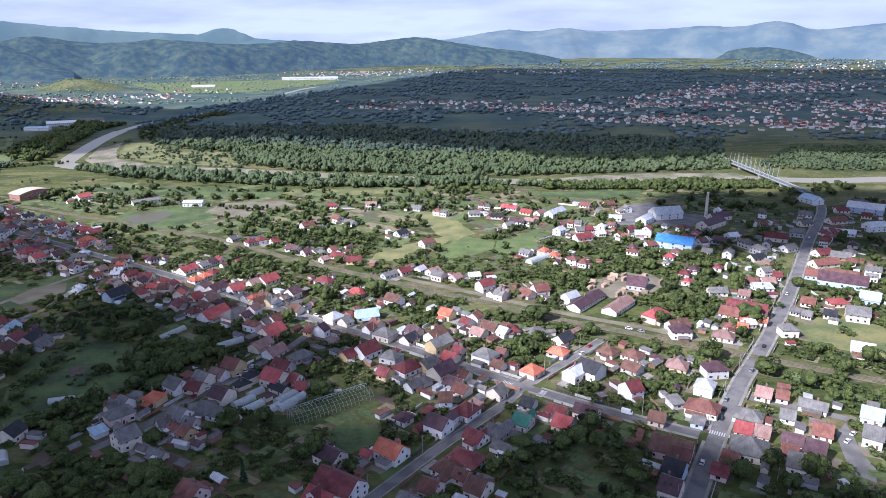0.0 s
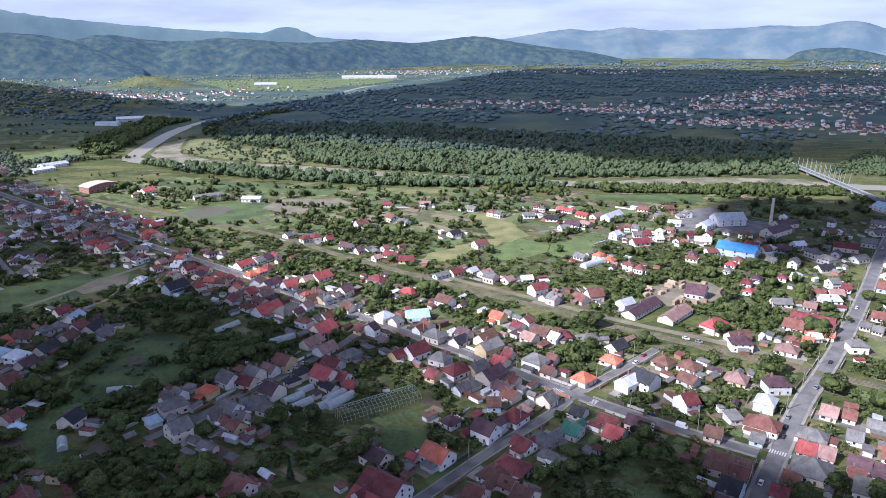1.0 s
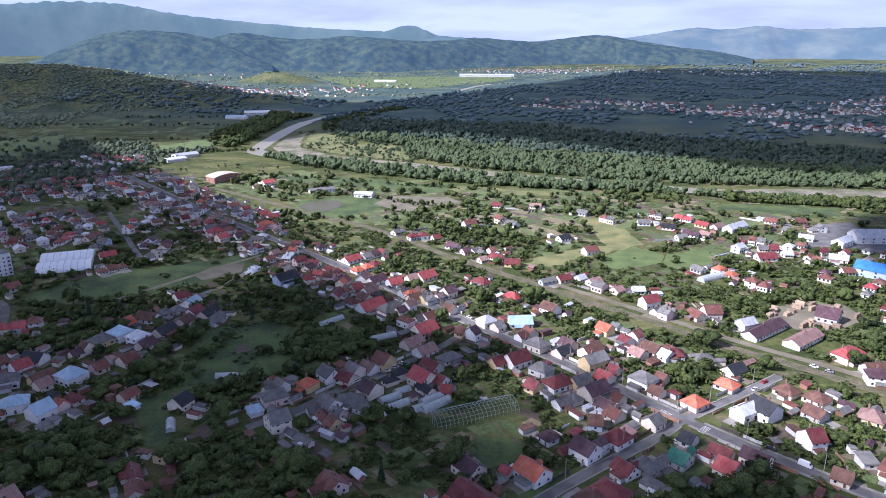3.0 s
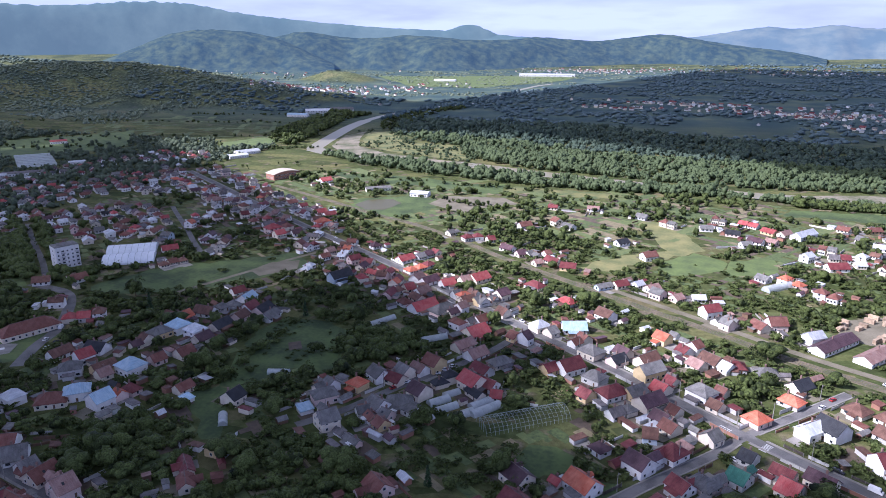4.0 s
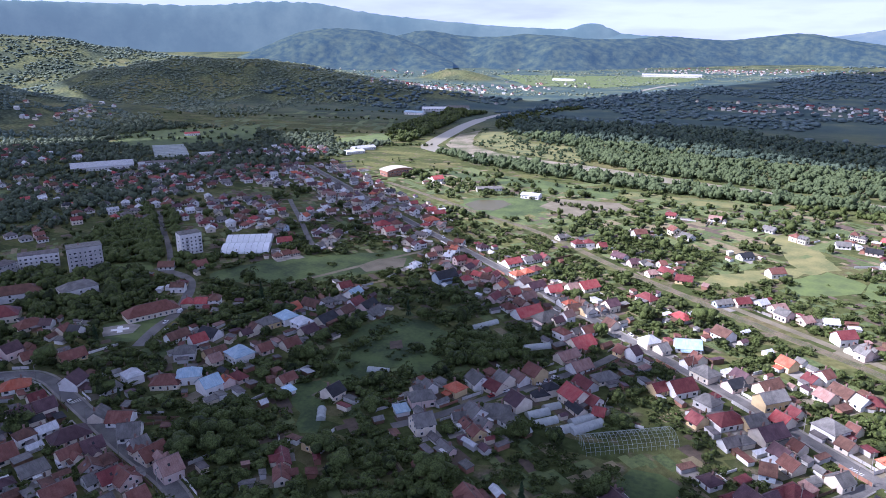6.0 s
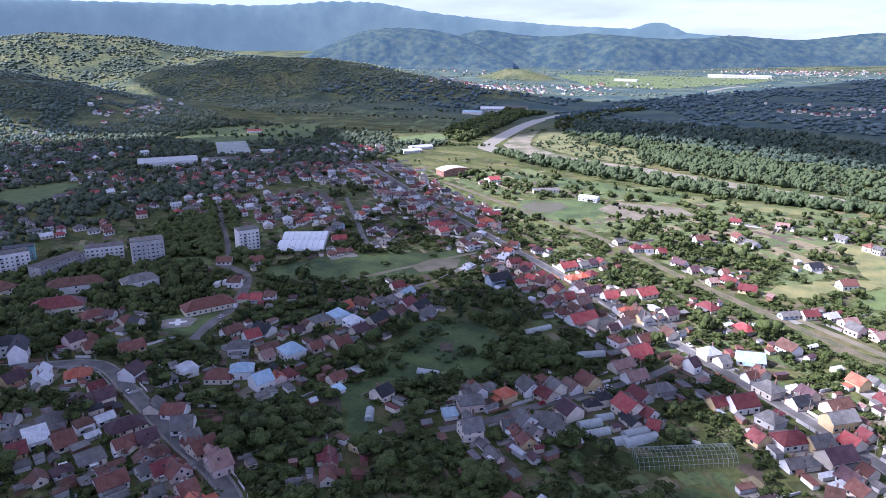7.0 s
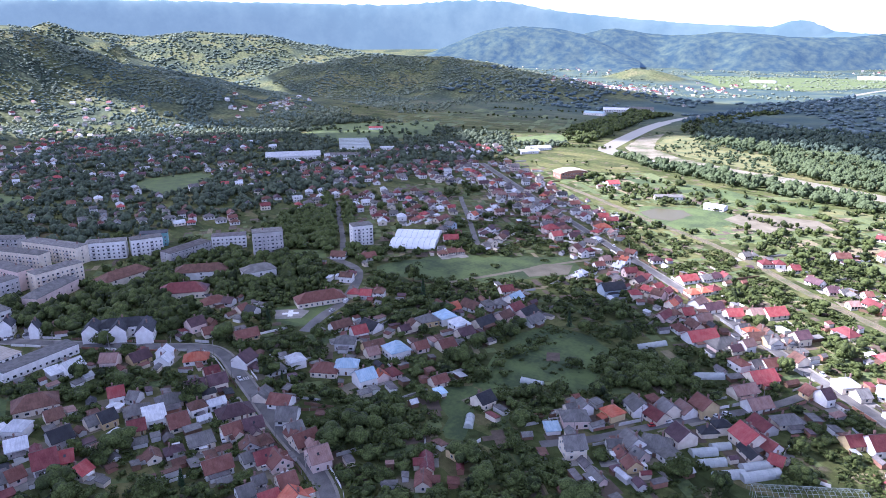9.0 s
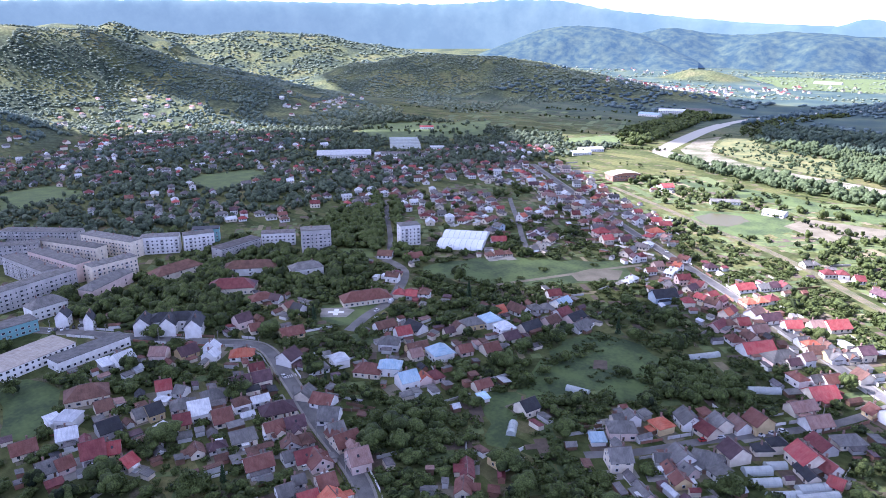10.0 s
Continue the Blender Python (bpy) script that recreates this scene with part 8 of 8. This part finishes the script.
for k in range(420):   # tussocks and low growth, thicker towards the rim and along an old bank
    x, y = tr.uniform(-226, -158), tr.uniform(274, 373)
    if inside(x, y, CLEARING) and (noise.noise((x * 0.06, y * 0.06, 2.0)) > 0.12 or abs((x + 192) * 0.62 - (y - 330) * 0.78) < 1.6):
        tufts.append((x, y, 0.0, tr.uniform(0.18, 0.5), tr.uniform(0.6, 1.0)))
scatter("garden_shrubs", tufts, "tussocks and low bushes on the orchard clearing", LEAF, SHRUBS)
for x, y, s in ((-178, 333, 1.3), (-206, 306, 0.7), (-199, 300, 0.8), (-212, 340, 0.6), (-168, 344, 1.1)):
    tree(x, y, s, tr.randrange(5), tr.uniform(0, 360), "round fruit tree on the orchard clearing")
field("yard", [(-199, 338), (-193, 343), (-187, 334), (-193, 329)], 0.10, SOIL, "dug brown vegetable plot on the clearing", "vegetable plot", False)
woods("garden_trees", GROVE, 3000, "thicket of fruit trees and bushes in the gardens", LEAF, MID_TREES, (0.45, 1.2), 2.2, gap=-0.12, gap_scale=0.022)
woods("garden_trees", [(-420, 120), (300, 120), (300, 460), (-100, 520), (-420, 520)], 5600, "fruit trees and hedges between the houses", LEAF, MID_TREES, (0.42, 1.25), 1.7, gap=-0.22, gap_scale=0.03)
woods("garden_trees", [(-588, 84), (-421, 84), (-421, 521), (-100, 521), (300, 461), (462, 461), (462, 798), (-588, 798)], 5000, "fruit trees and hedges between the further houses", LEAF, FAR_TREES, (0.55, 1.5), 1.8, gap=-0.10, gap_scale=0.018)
woods("garden_trees", [(-1288, 84), (-588, 84), (-588, 980), (-1288, 980)], 11000, "trees between the houses of the outer quarters", LEAF_TOWN, DISTANT_TREES, (0.6, 1.6), 0.7, gap=-0.5, gap_scale=0.02)
woods("garden_shrubs", [(-420, 130), (300, 130), (300, 600), (-420, 600)], 7500, "low shrubs, vines and vegetable beds in the gardens", LEAF, SHRUBS, (0.5, 1.5), 0.8, gap=-0.3, gap_scale=0.04)
woods("park_trees", [(-490, 150), (-400, 160), (-366.8, 224), (-350, 262), (-372, 320), (-420, 350), (-490, 329), (-520.8, 287), (-510, 215)], 900, "dense dark park trees round the old town", LEAF, FAR_TREES, (1.0, 1.8), 1.2)
woods("park_trees", [(-500, 345), (-546, 419), (-590, 471), (-582, 496), (-532, 486), (-481, 440), (-440, 410), (-391, 396), (-375, 375), (-415, 366), (-450, 348)], 1200, "dense dark park trees round the tower blocks", LEAF, FAR_TREES, (1.0, 1.8), 1.2)

woods("garden_trees", [(-420, 60), (-110, 60), (-150, 215), (-420, 235)], 1500, "fruit trees and hedges between the houses", LEAF, MID_TREES, (0.4, 1.1), 1.4)
woods("garden_trees", [(-1420, 200), (-1000, 200), (-900, 600), (-1150, 900), (-1330, 900)], 5200, "orchards and trees at the foot of the hills", LEAF_HILL_HAZED, DISTANT_TREES, (0.7, 1.4), 3.0, True, -0.25, 0.01)
woods("garden_trees", [(-1330, 880), (-1050, 820), (-900, 960), (-1000, 1300), (-850, 1500), (-1000, 1700), (-1250, 1450), (-1220, 1100)], 3600, "orchards and thickets on the valley floor", LEAF_HILL_HAZED, DISTANT_TREES, (0.6, 1.3), 3.0, True, 0.0, 0.008)

woods("meadow_bushes", [(-560, 600), (-60, 560), (60, 800), (-560, 860)], 450, "scattered bushes and small trees on the river meadows", LEAF, FAR_TREES, (0.25, 0.8), 1.0, gap=0.0, gap_scale=0.02)
woods("meadow_bushes", [(-545, 1000), (-470, 930), (-270, 880), (-262, 960), (-320, 1075), (-480, 1180), (-540, 1200)], 1300, "low willow bushes on the river meadow", LEAF_LIGHT, FAR_TREES, (0.25, 0.9), 0.5, gap=-0.05, gap_scale=0.03)

# hedgerows between the fields towards the hills
hedge = []
for ax, ay, bx, by in ((-1150, 760, -640, 960), (-1100, 900, -620, 1080), (-980, 640, -560, 800), (-1250, 1100, -700, 1240), (-1000, 1300, -640, 1400), (-430, 800, -60, 770), (-400, 740, -160, 690), (-200, 660, -40, 560), (-330, 610, -60, 640), (-120, 700, 100, 690), (60, 600, 200, 740), (-820, 560, -600, 700), (-700, 880, -520, 980), (-1300, 700, -1000, 640)):
    for k in range(60):
        t = wr.uniform(0, 1)
        hedge.append((ax + (bx - ax) * t + wr.normal(0, 5), ay + (by - ay) * t + wr.normal(0, 5), 0.0, wr.uniform(0.4, 1.05), wr.uniform(0.8, 1.2)))
scatter("hedgerow_trees", hedge, "hedgerow trees between the fields", LEAF, FAR_TREES, "hedgerow")

# ---- vehicles ----
CAR_PAINT = {"w": surface("white_car_paint", (0.75, 0.75, 0.75), (0.68, 0.68, 0.68), 1.0, 5.0, 0.3, bump=0.0), "k": surface("black_car_paint", (0.02, 0.02, 0.025), (0.03, 0.03, 0.03), 1.0, 5.0, 0.25, bump=0.0),
             "g": surface("silver_car_paint", (0.35, 0.36, 0.38), (0.3, 0.31, 0.33), 1.0, 5.0, 0.3, 0.4, bump=0.0), "r": surface("red_car_paint", (0.4, 0.03, 0.03), (0.35, 0.03, 0.03), 1.0, 5.0, 0.3, bump=0.0)}
CAR_WORDS = {"w": "white", "k": "black", "g": "silver", "r": "red"}
RUBBER = surface("tyre_rubber", (0.025, 0.025, 0.025), (0.04, 0.04, 0.04), 4.0, 20.0, 0.9, bump=0.0)


def rings_mesh(name, sections, mat):
    """One piece from outlines (x, half width, z low, z high) along the length."""
    v, f = [], []
    for x, hw, z0, z1 in sections:
        v += [(x, -hw, z0), (x, hw, z0), (x, hw * 0.94, z1), (x, -hw * 0.94, z1)]
    n = len(sections)
    for r in range(n - 1):
        f += [(r * 4 + k, r * 4 + 4 + k, r * 4 + 4 + (k + 1) % 4, r * 4 + (k + 1) % 4) for k in range(4)]
    f += [(0, 1, 2, 3), (n * 4 - 1, n * 4 - 2, n * 4 - 3, n * 4 - 4)]
    return mesh_of(name, v, f, mat)


wv, wf = [], []
for s_ in (-0.11, 0.11):
    wv += [(math.cos(k * math.pi / 6) * 0.32, s_, math.sin(k * math.pi / 6) * 0.32) for k in range(12)]
wf = [(k, (k + 1) % 12, 12 + (k + 1) % 12, 12 + k) for k in range(12)] + [tuple(reversed(range(12))), tuple(range(12, 24))]
WHEEL = mesh_of("wheel", wv, wf, RUBBER)
BODIES = {}
for key, paint in CAR_PAINT.items():
    BODIES[key, "car"] = (rings_mesh("body", [(-2.1, 0.78, 0.35, 0.8), (-1.9, 0.88, 0.25, 0.92), (-0.2, 0.9, 0.22, 0.95), (1.0, 0.9, 0.22, 0.92), (1.9, 0.86, 0.25, 0.78), (2.1, 0.74, 0.32, 0.65)], paint),
                          rings_mesh("cabin", [(-1.75, 0.74, 0.9, 0.95), (-1.25, 0.72, 0.9, 1.42), (0.25, 0.72, 0.93, 1.45), (0.95, 0.76, 0.9, 0.95)], PANE), rings_mesh("roof", [(-1.2, 0.66, 1.4, 1.47), (0.2, 0.66, 1.43, 1.5)], paint))
    BODIES[key, "van"] = (rings_mesh("body", [(-2.7, 0.92, 0.35, 2.2), (1.3, 0.95, 0.3, 2.25), (1.9, 0.95, 0.3, 1.4), (2.6, 0.9, 0.35, 1.0)], paint),
                          rings_mesh("cabin", [(1.2, 0.9, 1.35, 2.1), (1.32, 0.9, 1.35, 2.1), (2.05, 0.9, 1.3, 1.36)], PANE), rings_mesh("roof", [(-2.6, 0.85, 2.2, 2.26), (1.2, 0.85, 2.22, 2.28)], paint))


def vehicle(x, y, paint, kind="car", turn=None):
    """A parked vehicle; without turn it stands along the nearest street."""
    if turn is None:
        best = None
        for name, line, width in roads:
            d = np.hypot(line[:, 0] - x, line[:, 1] - y)
            i = int(np.argmin(d))
            if best is None or d[i] < best[0]:
                j = min(i, len(line) - 2)
                best = (d[i], math.degrees(math.atan2(*(line[j + 1] - line[j])[::-1])))
        turn = best[1]
    e = empty(kind, pose(x, y, 0.1, 0, 0, turn))
    body, cabin, top = BODIES[paint, kind]
    child("body", body, e)
    child("cabin", cabin, e)
    child("roof", top, e)
    for wx in (-1.3, 1.3):
        for wy in (-0.8, 0.8):
            child("wheel", WHEEL, e, pose(wx * (1.3 if kind == "van" else 1), wy, 0.32))
    return tagged(e, "%s %s parked beside the road" % (CAR_WORDS[paint], "delivery van" if kind == "van" else "family car"), kind, "vehicles in the streets")


vehicle(84.9, 289.8, "w", "van")
vehicle(105.6, 250.0, "w")
vehicle(130.9, 293.0, "k")
vehicle(126.7, 284.9, "k")
vehicle(135.4, 302.1, "g")
vehicle(35.2, 294.9, "w", turn=-30)
vehicle(40.3, 292.8, "w", turn=-30)
vehicle(45.0, 289.0, "w", turn=-28)
vehicle(110.5, 387.5, "w")
vehicle(116.8, 383.3, "g")
vehicle(-295.7, 208.3, "w")
vehicle(-322.4, 288.5, "w")
vehicle(-323.7, 296.1, "k")
vehicle(-325.5, 302.1, "k")
vehicle(-328.5, 308.5, "k")
vehicle(-332.0, 297.0, "w")
vehicle(-337.5, 313.0, "w", "van")
vehicle(-106.5, 329.1, "w", turn=10)
vehicle(-103.5, 334.0, "w", turn=10)
vehicle(-100.7, 339.0, "w", turn=10)
vehicle(-117.5, 315.0, "w")
vehicle(-121.5, 307.5, "r")
for k, c in enumerate("wkwgkw"):
    vehicle(-438.6 + k * 1.2, 139.2 + k * 2.9, c, turn=-20)
vehicle(-252.2, 173.0, "w", "van", -20)
vehicle(160.3, 332.2, "g")
vehicle(179.8, 362.0, "k")
vehicle(231.4, 444.4, "w")
vehicle(314.8, 581.8, "w")
vehicle(76.1, 353.6, "w")
vehicle(82.1, 363.1, "r")
vehicle(-79.5, 410.2, "w")
vehicle(73.9, 299.4, "k")
vehicle(-143.7, 449.8, "k")
vehicle(-270.2, 538.3, "w")
vehicle(173.4, 265.3, "w", turn=40)
vehicle(179.0, 271.0, "w", turn=40)

# ---- crossings, poles, fences ----
STRIPE = surface("white_road_paint", (0.62, 0.62, 0.60), (0.40, 0.40, 0.39), 0.8, 5.0, 0.8)


def zebra(x, y, turn, across, label="worn white zebra crossing"):
    e = empty("crossing", pose(x, y, 0.125, 0, 0, turn))
    bar = boxes_mesh("stripe", [(-1.6, -0.25, 0, 1.6, 0.25, 0.012)], STRIPE)
    n = int(across)
    for k in range(n):
        child("stripe", bar, e, pose(0, (k - (n - 1) / 2) * 1.0, 0))
    return tagged(e, label, "crossing", kind="structure")


zebra(121, 272, 59, 9)
zebra(32, 320, 50, 6)
zebra(48, 309, -34, 7)
zebra(-294, 211, -16, 7)
POLE_MESH = stepped_block("post", [(0.14, 0.14, -0.3), (0.09, 0.09, 8.6)], PAVING)
ARM_MESH = boxes_mesh("arm", [(-0.9, -0.05, 8.0, 0.9, 0.05, 8.12)], STEEL)
LAMP_MESH = rings_mesh("lamp_head", [(0.0, 0.1, 8.3, 8.45), (1.3, 0.14, 8.55, 8.7)], STEEL)
for line, w2 in STREET_LINES:
    for i in range(8, len(line) - 2, 16):
        d = line[i + 1] - line[i]
        n = np.array([-d[1], d[0]]) / np.hypot(*d)
        p = line[i] + n * (w2 / 2 + 1.2)
        if p[1] > 640:
            continue
        e = empty("street_lamp", pose(p[0], p[1], 0.1, 0, 0, math.degrees(math.atan2(-n[1], -n[0]))))
        child("post", POLE_MESH, e)
        child("arm", ARM_MESH, e, pose(0, 0, -0.6, 0, 0, 90))
        child("lamp_head", LAMP_MESH, e)
        tagged(e, "slim grey concrete street lamp beside the road", "street lamp", "lamps along the streets")

fr = random.Random(17)
FENCE_MATS = [WALLS["n"], WALLS["g"], WALLS["w"], STEEL, WALLS["b"]]


def fence(ax, ay, bx, by, h, mat, label):
    """A garden fence: a thin wall with posts standing proud of it."""
    ln, turn = math.hypot(bx - ax, by - ay), math.degrees(math.atan2(by - ay, bx - ax))
    e = empty("fence", pose(ax, ay, 0, 0, 0, turn))
    child("panel", boxes_mesh("panel", [(0, -0.05, 0.05, ln, 0.05, h)], mat), e)
    n = max(2, int(ln / 6.5))
    for k in range(n + 1):
        child("post", FENCE_POST, e, pose(ln * k / n, 0, 0) @ Matrix.Diagonal((1, 1, h + 0.15, 1)))
    return tagged(e, label, "fence", "garden fences")


FENCE_POST = boxes_mesh("post", [(-0.11, -0.11, -0.1, 0.11, 0.11, 1.0)], PAVING)
for line, w2 in STREET_LINES[:5]:
    for s in (-1, 1):
        i = 4
        while i < len(line) - 10:
            j = i + fr.randint(4, 8)
            if j >= len(line):
                break
            d = line[j] - line[i]
            n = np.array([-d[1], d[0]]) / np.hypot(*d) * s * (w2 / 2 + 2.6)
            a, b = line[i] + n, line[j] + n
            if a[1] < 560 and fr.random() < 0.7 and not any(np.min(np.hypot(ln[:, 0] - (a[0] + b[0]) / 2, ln[:, 1] - (a[1] + b[1]) / 2)) < ww / 2 + 3.2 for ln, ww in STREET_LINES if ln is not line):
                fence(a[0], a[1], b[0], b[1], fr.uniform(1.2, 1.9), fr.choice(FENCE_MATS), fr.choice(("solid garden fence between concrete posts", "street-side garden wall with posts")))
            i = j + fr.randint(1, 3)
for x, y, rz in spots[:260]:   # back fences between the plots
    if fr.random() < 0.5:
        a = rz + fr.choice((0, 1.571))
        p = (x + math.cos(a + 1.571) * 8, y + math.sin(a + 1.571) * 8)
        q = (p[0] + math.cos(a) * 16, p[1] + math.sin(a) * 16)
        if is_free((p[0] + q[0]) / 2, (p[1] + q[1]) / 2, 3):
            fence(p[0], p[1], q[0], q[1], 1.4, fr.choice(FENCE_MATS), "weathered plot fence between gardens")
